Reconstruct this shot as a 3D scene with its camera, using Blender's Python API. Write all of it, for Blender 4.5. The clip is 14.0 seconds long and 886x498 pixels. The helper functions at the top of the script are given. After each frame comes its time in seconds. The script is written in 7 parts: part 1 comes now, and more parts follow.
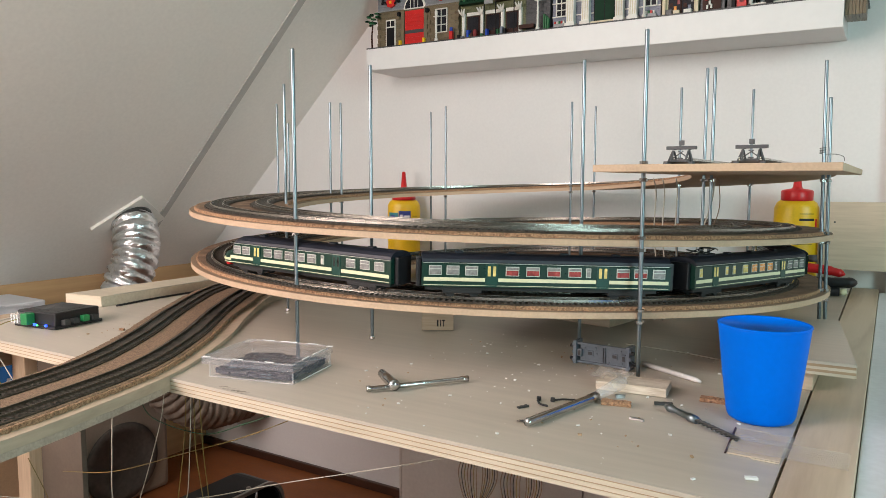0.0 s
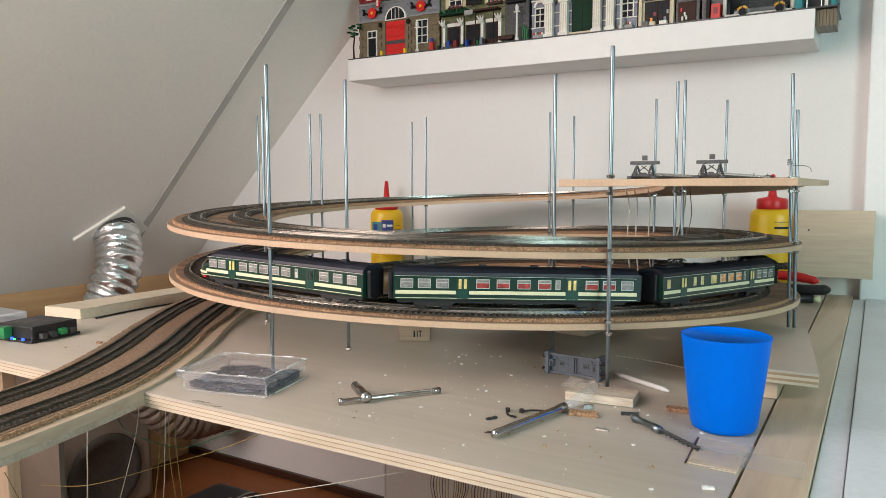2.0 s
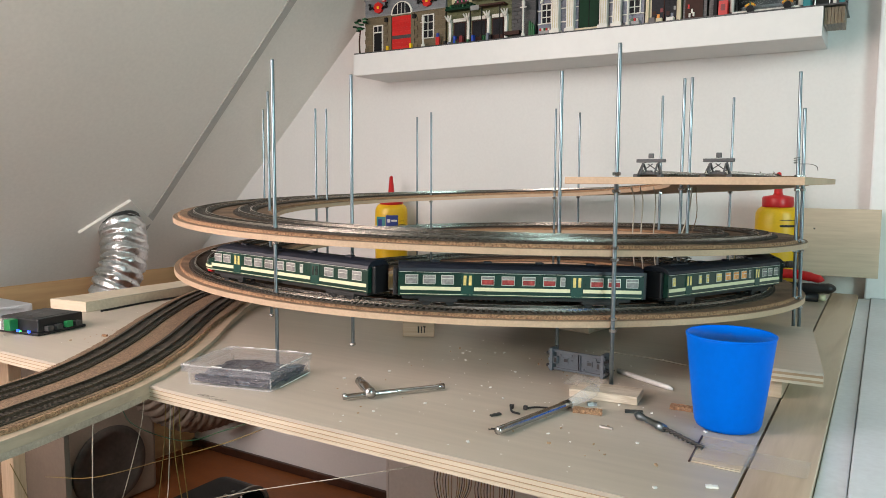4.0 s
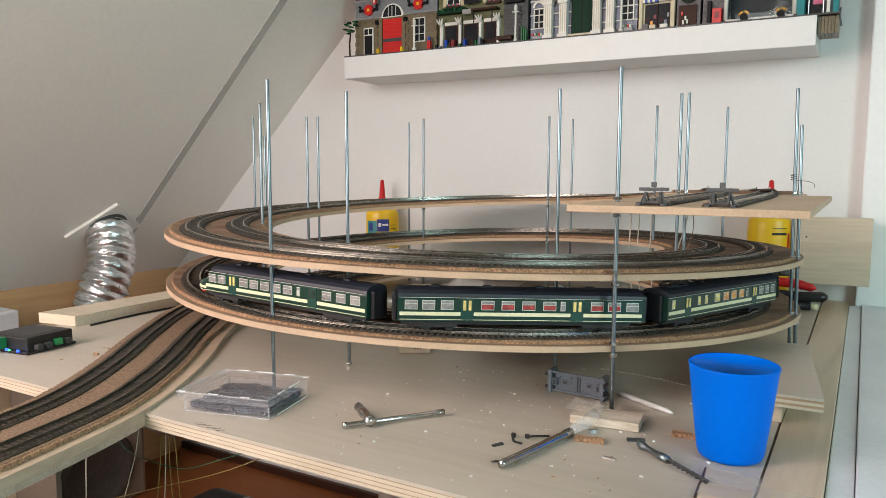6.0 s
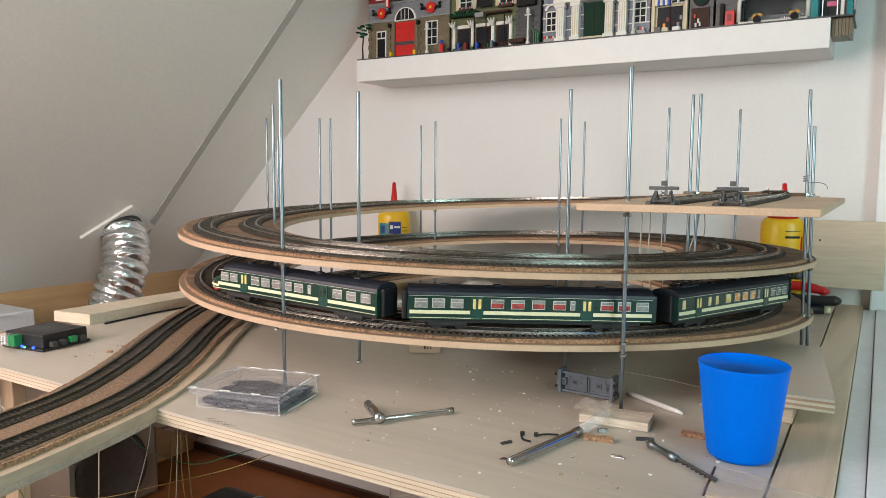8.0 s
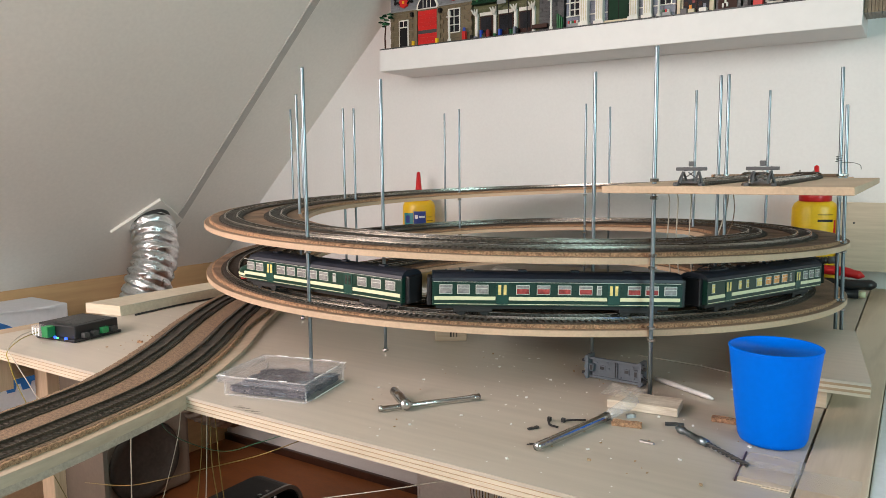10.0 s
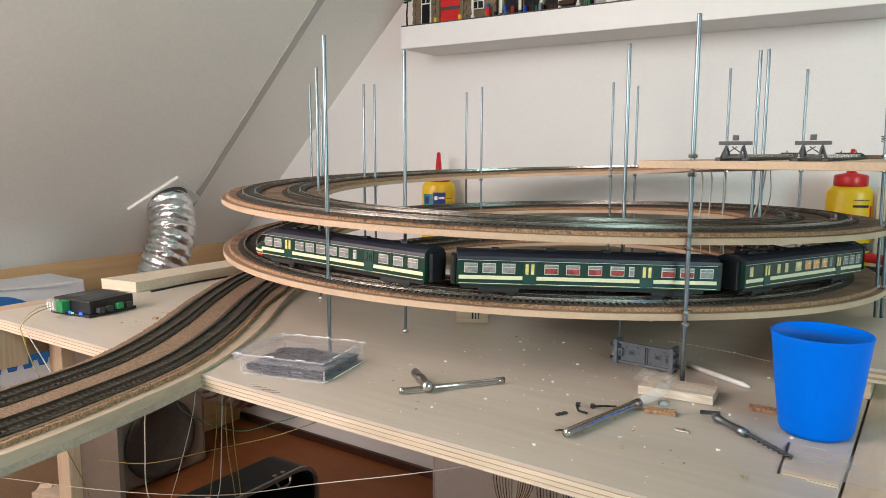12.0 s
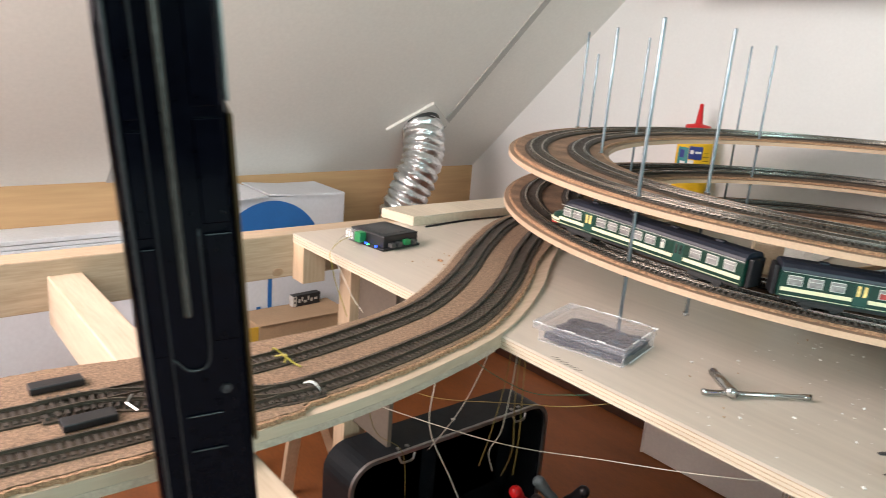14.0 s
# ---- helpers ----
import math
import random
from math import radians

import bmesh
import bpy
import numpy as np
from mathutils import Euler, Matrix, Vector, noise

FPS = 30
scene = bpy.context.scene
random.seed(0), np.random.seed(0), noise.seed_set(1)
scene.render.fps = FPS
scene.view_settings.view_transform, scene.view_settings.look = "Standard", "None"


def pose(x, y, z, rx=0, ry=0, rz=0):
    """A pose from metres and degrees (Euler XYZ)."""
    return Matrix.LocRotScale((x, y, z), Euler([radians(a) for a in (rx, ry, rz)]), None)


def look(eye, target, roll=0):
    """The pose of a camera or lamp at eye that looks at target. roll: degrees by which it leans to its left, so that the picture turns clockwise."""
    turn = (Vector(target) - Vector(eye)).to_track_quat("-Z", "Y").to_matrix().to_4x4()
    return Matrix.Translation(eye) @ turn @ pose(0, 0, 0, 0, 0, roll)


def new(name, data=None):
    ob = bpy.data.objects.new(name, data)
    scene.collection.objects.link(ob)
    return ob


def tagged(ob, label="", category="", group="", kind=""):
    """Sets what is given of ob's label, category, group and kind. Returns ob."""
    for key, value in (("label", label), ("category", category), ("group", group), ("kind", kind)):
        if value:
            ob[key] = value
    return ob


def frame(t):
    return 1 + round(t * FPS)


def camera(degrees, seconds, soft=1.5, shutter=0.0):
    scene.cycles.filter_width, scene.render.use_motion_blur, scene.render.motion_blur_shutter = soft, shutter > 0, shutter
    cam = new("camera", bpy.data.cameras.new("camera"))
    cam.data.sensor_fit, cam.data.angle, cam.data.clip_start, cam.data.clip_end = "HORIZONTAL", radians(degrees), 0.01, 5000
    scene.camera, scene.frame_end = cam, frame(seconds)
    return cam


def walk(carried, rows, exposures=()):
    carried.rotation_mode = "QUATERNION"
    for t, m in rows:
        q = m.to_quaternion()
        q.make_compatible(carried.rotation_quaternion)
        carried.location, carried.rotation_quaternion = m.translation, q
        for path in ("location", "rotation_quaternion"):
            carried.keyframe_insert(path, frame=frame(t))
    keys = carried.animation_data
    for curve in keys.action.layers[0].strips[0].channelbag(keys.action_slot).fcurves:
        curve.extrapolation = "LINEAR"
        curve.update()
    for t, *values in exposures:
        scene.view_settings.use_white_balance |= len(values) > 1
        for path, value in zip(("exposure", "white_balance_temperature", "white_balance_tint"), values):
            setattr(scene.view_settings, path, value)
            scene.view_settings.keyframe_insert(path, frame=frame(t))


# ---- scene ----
cam = camera(63.18, 14.0, 0.65, 0.3)
ROWS = [
    (0.0, 0.0069, 0.0098, 1.0012, 84.57, -0.09, 31.85),
    (0.5, 0.0129, 0.0050, 0.9995, 84.59, -0.19, 31.88),
    (1.0, 0.0179, 0.0039, 1.0031, 84.67, -0.12, 31.76),
    (1.5, 0.0231, 0.0077, 1.0058, 84.97, -0.16, 31.48),
    (2.0, 0.0283, 0.0120, 1.0097, 85.02, 0.18, 31.06),
    (4.5, 0.0268, 0.0111, 1.0120, 84.58, -0.28, 31.44),
    (5.0, 0.0224, 0.0166, 1.0362, 84.99, 0.43, 31.07),
    (5.5, 0.0099, 0.0157, 1.0420, 84.81, -0.04, 30.89),
    (6.0, 0.0099, 0.0138, 1.0448, 83.85, -0.17, 30.29),
    (6.5, 0.0097, 0.0081, 1.0478, 84.41, -0.68, 30.61),
    (7.0, 0.0101, 0.0058, 1.0480, 84.57, -0.75, 31.05),
    (7.5, 0.0126, 0.0080, 1.0449, 84.53, -0.55, 31.47),
    (8.0, 0.0139, 0.0116, 1.0387, 84.25, -0.36, 31.30),
    (10.5, 0.0132, 0.0178, 1.0314, 83.43, 0.72, 33.87),
    (11.0, 0.0079, 0.0258, 1.0264, 83.20, 0.66, 34.29),
    (11.5, 0.0030, 0.0306, 1.0177, 82.61, 0.16, 34.12),
    (12.0, -0.0099, 0.0339, 1.0212, 82.42, -0.13, 34.61),
    (12.5, -0.0190, 0.0596, 1.0732, 78.45, -0.41, 38.86),
    (13.0, -0.0179, 0.0512, 1.1295, 75.57, -3.56, 43.13),
    (13.5, -0.0562, 0.0080, 1.0911, 74.99, -4.51, 47.14),
    (14.0, -0.0978, -0.0554, 1.0893, 74.84, -4.43, 50.78),
]
walk(cam, [(t, pose(x, y, z, rx, ry, rz)) for t, x, y, z, rx, ry, rz in ROWS],
     [(0.0, -0.62, 6450, 9), (11.0, -0.61, 6450, 9), (12.5, -0.50, 6400, 9), (13.0, -0.40, 6200, 8), (14.0, -0.26, 6300, 9)])

# ---- light ----
world = bpy.data.worlds.new("world")
scene.world = world
world.use_nodes = True
wn = world.node_tree
sky = wn.nodes.new("ShaderNodeTexSky")
sky.sky_type = "NISHITA"
sky.sun_disc = False
sky.sun_elevation = radians(40)
sky.sun_rotation = radians(150)
wn.links.new(sky.outputs[0], wn.nodes["Background"].inputs[0])
wn.nodes["Background"].inputs[1].default_value = 0.10


def area_lamp(name, place, target, w, h, watts, colour):
    data = bpy.data.lights.new(name, "AREA")
    data.shape, data.size, data.size_y, data.energy, data.color = "RECTANGLE", w, h, watts, colour
    ob = new(name, data)
    ob.matrix_world = look(place, target)
    return ob


# lamps added for daylight from unseen roof, rear and side windows, tinted by hand
area_lamp("roof_window_light", (-1.125 + 0.03, -0.50, 1.487 - 0.03), (-0.78, 1.15, 1.02), 0.95, 0.95, 48.0, (1.0, 0.815, 0.765))
area_lamp("added_rear_light", (-0.75, -2.12, 1.72), (-0.7, 0.8, 1.05), 1.15, 0.80, 25.0, (0.955, 0.985, 0.965))
area_lamp("added_side_light", (1.60, -0.35, 1.42), (-0.9, 0.8, 1.15), 0.8, 0.9, 41.0, (0.69, 1.0, 0.99))

TABLE = 0.80
FLOOR = 0.13
CX, CY = -0.538, 1.045
PITCH = 0.0725


# ---- materials ----
def material(name, colour, rough=0.6, metal=0.0, vary=0.12, size=30.0, fine=300.0, bump=0.15, tone=None, stretch=(1, 1, 1),
             spec=0.5, island=0.0, depth=0.001, coat=0.0):
    m = bpy.data.materials.new(name)
    m.use_nodes = True
    t = m.node_tree
    n, l = t.nodes, t.links
    b = n["Principled BSDF"]
    b.inputs["Roughness"].default_value = rough
    b.inputs["Metallic"].default_value = metal
    b.inputs["Specular IOR Level"].default_value = spec
    b.inputs["Coat Weight"].default_value = coat
    tc = n.new("ShaderNodeTexCoord")
    mp = n.new("ShaderNodeMapping")
    mp.inputs["Scale"].default_value = stretch
    l.new(tc.outputs["Object"], mp.inputs[0])
    big = n.new("ShaderNodeTexNoise")
    big.inputs["Scale"].default_value = size
    big.inputs["Detail"].default_value = 4
    l.new(mp.outputs[0], big.inputs["Vector"])
    small = n.new("ShaderNodeTexNoise")
    small.inputs["Scale"].default_value = fine
    small.inputs["Detail"].default_value = 3
    l.new(mp.outputs[0], small.inputs["Vector"])
    mix = n.new("ShaderNodeMix")
    mix.data_type = "FLOAT"
    mix.inputs[0].default_value = 0.45
    l.new(big.outputs[0], mix.inputs[2])
    l.new(small.outputs[0], mix.inputs[3])
    ramp = n.new("ShaderNodeValToRGB")
    low = tone or tuple(c * (1 - vary * 1.6) for c in colour)
    high = tuple(min(1, c * (1 + vary)) for c in colour)
    ramp.color_ramp.elements[0].position, ramp.color_ramp.elements[1].position = 0.36, 0.64
    ramp.color_ramp.elements[0].color = (*low, 1)
    ramp.color_ramp.elements[1].color = (*high, 1)
    l.new(mix.outputs[0], ramp.inputs[0])
    out = ramp.outputs[0]
    if island:
        info = n.new("ShaderNodeNewGeometry")
        obi = n.new("ShaderNodeObjectInfo")
        add = n.new("ShaderNodeMath")
        add.operation = "ADD"
        l.new(info.outputs["Random Per Island"], add.inputs[0])
        l.new(obi.outputs["Random"], add.inputs[1])
        rng = n.new("ShaderNodeMapRange")
        rng.inputs["From Max"].default_value = 2.0
        rng.inputs["To Min"].default_value, rng.inputs["To Max"].default_value = 1 - island, 1 + island
        l.new(add.outputs[0], rng.inputs[0])
        mul = n.new("ShaderNodeVectorMath")
        mul.operation = "SCALE"
        l.new(out, mul.inputs[0])
        l.new(rng.outputs[0], mul.inputs["Scale"])
        out = mul.outputs[0]
    l.new(out, b.inputs["Base Color"])
    rr = n.new("ShaderNodeMapRange")
    rr.inputs["To Min"].default_value, rr.inputs["To Max"].default_value = max(0.02, rough - 0.08), min(1, rough + 0.08)
    l.new(small.outputs[0], rr.inputs[0])
    l.new(rr.outputs[0], b.inputs["Roughness"])
    if bump:
        bp = n.new("ShaderNodeBump")
        bp.inputs["Strength"].default_value = bump
        bp.inputs["Distance"].default_value = depth
        l.new(mix.outputs[0], bp.inputs["Height"])
        l.new(bp.outputs[0], b.inputs["Normal"])
    return m


def wood(name, colour, tone, along=0, rings=9.0, rough=0.55, vary=0.5):
    """Wood with grain along one axis: long stretched noise over wavering bands."""
    m = material(name, colour, rough, vary=0.1, tone=tone, size=1.0, fine=1.0, bump=0.12, depth=0.0006)
    t = m.node_tree
    n, l = t.nodes, t.links
    s = [rings * 6, rings * 6, rings * 6]
    s[along] = rings * 0.45
    noises = [x for x in n if x.type == "TEX_NOISE"]
    mp = next(x for x in n if x.type == "MAPPING")
    mp.inputs["Scale"].default_value = s
    noises[0].inputs["Scale"].default_value = 0.22
    noises[0].inputs["Distortion"].default_value = 1.2
    noises[1].inputs["Scale"].default_value = 4.0
    return m


def glass(name, colour=(1, 1, 1), rough=0.03, ior=1.45):
    m = bpy.data.materials.new(name)
    m.use_nodes = True
    b = m.node_tree.nodes["Principled BSDF"]
    b.inputs["Base Color"].default_value = (*colour, 1)
    b.inputs["Transmission Weight"].default_value = 1
    b.inputs["Roughness"].default_value = rough
    b.inputs["IOR"].default_value = ior
    return m


def glow(name, colour, strength):
    m = bpy.data.materials.new(name)
    m.use_nodes = True
    b = m.node_tree.nodes["Principled BSDF"]
    b.inputs["Base Color"].default_value = (*colour, 1)
    b.inputs["Emission Color"].default_value = (*colour, 1)
    b.inputs["Emission Strength"].default_value = strength
    return m


M_CASING = material("white_casing_gloss", (0.86, 0.87, 0.87), 0.45, vary=0.02, size=3, fine=120, bump=0.08)
M_WALL = material("white_wall_paint", (0.765, 0.752, 0.738), 0.85, vary=0.02, size=3, fine=160, bump=0.25, depth=0.0008)
# for unseen walls and ceilings: darker than white to cut bounced light
M_FAR = material("unseen_wall_beige", (0.40, 0.36, 0.31), 0.8, vary=0.1, size=4, fine=100, bump=0.2)
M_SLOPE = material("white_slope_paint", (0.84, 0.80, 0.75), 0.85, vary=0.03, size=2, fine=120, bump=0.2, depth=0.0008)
M_JOINT = material("grey_joint_strip", (0.50, 0.475, 0.45), 0.8, vary=0.05)
M_SHELF = material("white_shelf_lacquer", (0.735, 0.725, 0.715), 0.45, vary=0.02, size=5, fine=60, bump=0.03)
M_FLOOR = material("terracotta_laminate", (0.235, 0.080, 0.025), 0.55, vary=0.12, size=5, fine=60, bump=0.06, stretch=(1, 3, 1), spec=0.3)
M_SKIRT = material("dark_skirting", (0.06, 0.025, 0.015), 0.4, vary=0.15)
M_PLY = wood("birch_plywood_face", (0.475, 0.424, 0.354), (0.430, 0.382, 0.316), 0, 5.0, 0.42)
M_RAMPW = wood("ramp_softwood", (0.47, 0.375, 0.275), (0.375, 0.292, 0.208), 1, 7.0, 0.6)
M_PLYE = wood("plywood_edge_pale", (0.60, 0.525, 0.41), (0.51, 0.435, 0.325), 0, 8.0, 0.6)
M_PLYD = wood("plywood_edge_dark", (0.42, 0.30, 0.19), (0.31, 0.20, 0.12), 0, 8.0, 0.7)
M_PINE = wood("pine", (0.475, 0.37, 0.26), (0.385, 0.285, 0.185), 1, 16.0, 0.5)
M_PLANK = wood("knotty_plank", (0.60, 0.495, 0.375), (0.42, 0.315, 0.21), 1, 17.0, 0.5)
# broad wavering bands, little fine grain
next(n for n in M_PLANK.node_tree.nodes if n.type == "MIX").inputs[0].default_value = 0.14
M_PINEX = wood("pine_crosswise", (0.54, 0.44, 0.33), (0.44, 0.34, 0.235), 0, 14.0, 0.5)
M_GRAIN = wood("weathered_striped_pine", (0.74, 0.68, 0.58), (0.44, 0.36, 0.27), 0, 30.0, 0.65)
M_PINEZ = wood("pine_upright", (0.58, 0.44, 0.30), (0.47, 0.335, 0.21), 2, 14.0, 0.5)
M_TAN = wood("tan_board", (0.54, 0.355, 0.18), (0.46, 0.29, 0.14), 1, 3.0, 0.6)
M_MDF = material("ring_board", (0.515, 0.37, 0.25), 0.7, vary=0.08, size=20, fine=400, bump=0.1)
M_FACE = material("brown_board_face", (0.25, 0.168, 0.108), 0.75, vary=0.1, size=18, fine=400, bump=0.08)
M_CORK = material("cork_underlay", (0.265, 0.172, 0.108), 0.95, vary=0.35, size=420, fine=1400, bump=0.8, depth=0.002)
M_CORKD = material("dark_cork_underlay", (0.225, 0.138, 0.084), 0.95, vary=0.3, size=30, fine=1200, bump=0.7, depth=0.002)
M_CORKE = material("torn_cork_edge", (0.46, 0.275, 0.155), 0.95, vary=0.25, tone=(0.13, 0.068, 0.038), size=420, fine=1600, bump=1.0, depth=0.002)
M_BALLAST = material("dark_track_bed", (0.066, 0.051, 0.038), 0.9, spec=0.2, vary=0.3, size=80, fine=500, bump=0.4)
M_SLEEPER = material("dark_brown_sleeper", (0.054, 0.042, 0.032), 0.6, vary=0.2, size=60, fine=300, bump=0.1, island=0.25)
M_RAIL = material("nickel_silver_rail", (0.50, 0.475, 0.43), 0.24, 1.0, vary=0.1, size=200, fine=900, bump=0.02)
M_RAILD = material("dull_rail", (0.13, 0.105, 0.08), 0.42, 0.7, vary=0.2, size=120, fine=900, bump=0.02)
M_RODM = material("zinc_plated_steel", (0.25, 0.295, 0.325), 0.34, 1.0, vary=0.08, size=60, fine=400, bump=0.0)
M_CHROME = material("chrome_steel", (0.55, 0.55, 0.55), 0.22, 1.0, vary=0.08, size=60, fine=500, bump=0.02)
M_CUP = material("blue_cup_plastic", (0.0002, 0.145, 0.74), 0.42, spec=0.06, vary=0.03, size=8, fine=200, bump=0.02)
M_ALU = material("crinkled_aluminium_foil", (0.74, 0.76, 0.77), 0.30, 1.0, vary=0.08, size=60, fine=170, bump=0.55, depth=0.004)
# foil darkened in its colour for the shade under the bench
M_FOILSHADE = material("shade_darkened_foil", (0.24, 0.195, 0.155), 0.6, 0.4, vary=0.15, size=40, fine=170, bump=0.4, depth=0.003)
M_BLACK = material("black_plastic", (0.012, 0.012, 0.014), 0.4, vary=0.2, size=40, fine=400, bump=0.05)
M_BLACKG = material("glossy_black_plastic", (0.0016, 0.0018, 0.004), 0.14, spec=0.06, vary=0.3, size=12, fine=200, bump=0.04)
M_GREYP = material("grey_plastic", (0.12, 0.145, 0.175), 0.45, vary=0.1, size=60, fine=500, bump=0.05)
M_GREYB = material("buffer_grey_plastic", (0.078, 0.078, 0.082), 0.6, vary=0.12, size=80, fine=500)
M_YELLOW = material("yellow_plastic", (0.82, 0.50, 0.012), 0.35, vary=0.05, size=20, fine=300, bump=0.03)
M_ORANGE = material("orange_yellow_plastic", (0.86, 0.40, 0.008), 0.35, vary=0.06, size=40, fine=300, bump=0.03)
M_RED = material("red_plastic", (0.55, 0.012, 0.014), 0.35, vary=0.08, size=20, fine=300, bump=0.03)
M_NAVY = material("dark_blue_label", (0.02, 0.04, 0.22), 0.4, vary=0.05)
M_TEALL = material("teal_label", (0.03, 0.22, 0.24), 0.4, vary=0.05)
M_WHITEP = material("white_paper", (0.78, 0.77, 0.75), 0.7, vary=0.03)
M_CARD = material("brown_cardboard", (0.40, 0.27, 0.16), 0.8, vary=0.08, size=10, fine=200)
# brown darkened for shade under the bench and inside the tray
M_DKPAN = material("shade_darkened_brown", (0.15, 0.118, 0.09), 0.7, vary=0.1, size=10, fine=200)
M_CARTON = material("white_carton", (0.66, 0.67, 0.70), 0.7, vary=0.04, size=6, fine=100)
M_BLUEI = material("blue_print", (0.02, 0.14, 0.42), 0.6, vary=0.05)
M_GREYW = material("grey_white_paint", (0.70, 0.745, 0.78), 0.6, vary=0.05, size=8, fine=160)
M_GREEN = material("dark_green_train_paint", (0.0026, 0.030, 0.019), 0.3, vary=0.12, size=60, fine=500, bump=0.02)
M_ROOF = material("dark_grey_train_roof", (0.013, 0.016, 0.026), 0.5, vary=0.15, size=60, fine=500)
M_CREAM = material("cream_stripe", (0.72, 0.70, 0.46), 0.4, vary=0.04)
M_UNDER = material("black_underframe", (0.016, 0.016, 0.016), 0.7, vary=0.2)
M_PALEF = material("pale_window_frame", (0.55, 0.56, 0.50), 0.35, 0.3, vary=0.05)
M_DOORG = material("door_green_paint", (0.004, 0.050, 0.036), 0.35, vary=0.1, size=60, fine=500, bump=0.02)
M_DARKW = material("dark_window_glass", (0.045, 0.055, 0.050), 0.08, vary=0.5, size=160, fine=300, bump=0.0)
# orange panes: the glow in the windows put into plain colour
M_ORW = material("window_orange_glow", (0.88, 0.36, 0.12), 0.25, vary=0.25, size=120, fine=300, bump=0.0)
M_LITW = material("window_blind", (0.28, 0.27, 0.26), 0.25, vary=0.25, size=90, fine=300, bump=0.0)
M_REDW = material("window_red_seat", (0.34, 0.055, 0.05), 0.25, vary=0.3, size=120, fine=300, bump=0.0)
# yellow panes carry the window glow as plain colour too
M_YELW = material("window_yellow_glow", (0.80, 0.62, 0.22), 0.25, vary=0.2, size=120, fine=300, bump=0.0)
M_CLEAR = material("clear_plastic", (0.45, 0.45, 0.50), 0.10, vary=0.1, size=30, fine=200, bump=0.05, spec=0.6)
M_CLEAR.node_tree.nodes["Principled BSDF"].inputs["Alpha"].default_value = 0.07
M_TAPE = material("clear_tape", (0.74, 0.70, 0.64), 0.30, vary=0.15, size=60, fine=200, bump=0.6, depth=0.003)
M_TAPE.node_tree.nodes["Principled BSDF"].inputs["Alpha"].default_value = 0.24
M_FROST = material("frosted_plastic", (0.80, 0.80, 0.80), 0.35, vary=0.1, size=60, fine=300, bump=0.1)
M_FROST.node_tree.nodes["Principled BSDF"].inputs["Alpha"].default_value = 0.24
M_RIMC = material("pale_clear_rim", (0.85, 0.85, 0.88), 0.25, vary=0.2, size=60, fine=300, bump=0.1, spec=0.6)
M_RIMC.node_tree.nodes["Principled BSDF"].inputs["Alpha"].default_value = 0.22
M_PANEL = wood("pale_panel_board", (0.62, 0.51, 0.385), (0.55, 0.44, 0.32), 0, 10.0, 0.6)
M_WPLAS = material("white_plastic", (0.72, 0.72, 0.70), 0.4, vary=0.04)
M_BAG = material("milky_plastic_bag", (0.80, 0.76, 0.71), 0.32, vary=0.10, size=40, fine=140, bump=0.5, depth=0.003)
M_WIREY = material("yellow_wire", (0.22, 0.155, 0.04), 0.5, vary=0.1)
M_WIREYB = material("bright_yellow_wire", (0.34, 0.28, 0.045), 0.4, vary=0.1)
M_WIREW = material("off_white_wire", (0.50, 0.46, 0.38), 0.5, vary=0.1)
M_WIREG = material("green_wire", (0.02, 0.10, 0.05), 0.5, vary=0.1)
M_DRUM = material("dark_grey_drum", (0.04, 0.04, 0.04), 0.5, vary=0.15)
M_INTAKE = material("dusty_dark_grey_disc", (0.072, 0.064, 0.056), 0.65, vary=0.2, size=14, fine=90)
M_CASE = material("black_case_shell", (0.008, 0.010, 0.013), 0.5, spec=0.25, vary=0.2, size=80, fine=500, bump=0.2)
M_RIMS = material("dull_silver_rim", (0.34, 0.33, 0.32), 0.4, 0.9, vary=0.1, size=80)
M_CABIN = material("pale_cabinet_board", (0.70, 0.655, 0.60), 0.6, vary=0.05, size=6, fine=120, bump=0.08)
M_SPKB = material("dull_brown_housing", (0.27, 0.225, 0.18), 0.6, vary=0.06, size=8, fine=160, bump=0.06)
M_PIECE = material("dark_violet_grey_plastic", (0.060, 0.056, 0.068), 0.30, vary=0.35, size=260, fine=900, bump=0.1)
M_SMOKE = material("smoky_clear_lid", (0.40, 0.39, 0.42), 0.10, vary=0.2, size=30, fine=160, bump=0.06, spec=0.6)
M_SMOKE.node_tree.nodes["Principled BSDF"].inputs["Alpha"].default_value = 0.17
M_PRIMED = material("scuffed_grey_edge", (0.43, 0.355, 0.275), 0.7, vary=0.12, size=28, fine=420, bump=0.3, tone=(0.31, 0.255, 0.20))
M_SMEAR = material("rusty_smear", (0.27, 0.17, 0.115), 0.7, vary=0.3, size=300, fine=900)
M_SMEAR.node_tree.nodes["Principled BSDF"].inputs["Alpha"].default_value = 0.35
M_YELCARD = material("yellow_printed_card", (0.55, 0.33, 0.03), 0.7, vary=0.08, size=14, fine=200)
M_OFFW = material("off_white_plastic", (0.50, 0.47, 0.43), 0.45, vary=0.04)


# ---- helpers for shapes ----
def mesh_from(name, bm, mat, smooth=False):
    bmesh.ops.recalc_face_normals(bm, faces=bm.faces)
    me = bpy.data.meshes.new(name)
    bm.to_mesh(me)
    bm.free()
    if smooth:
        for p in me.polygons:
            p.use_smooth = True
    me.materials.append(mat)
    return me


def part(name, bm, mat, parent=None, label="", smooth=False):
    ob = new(name, mesh_from(name, bm, mat, smooth))
    if parent is not None:
        ob.parent = parent
    if label:
        tagged(ob, label)
    return ob


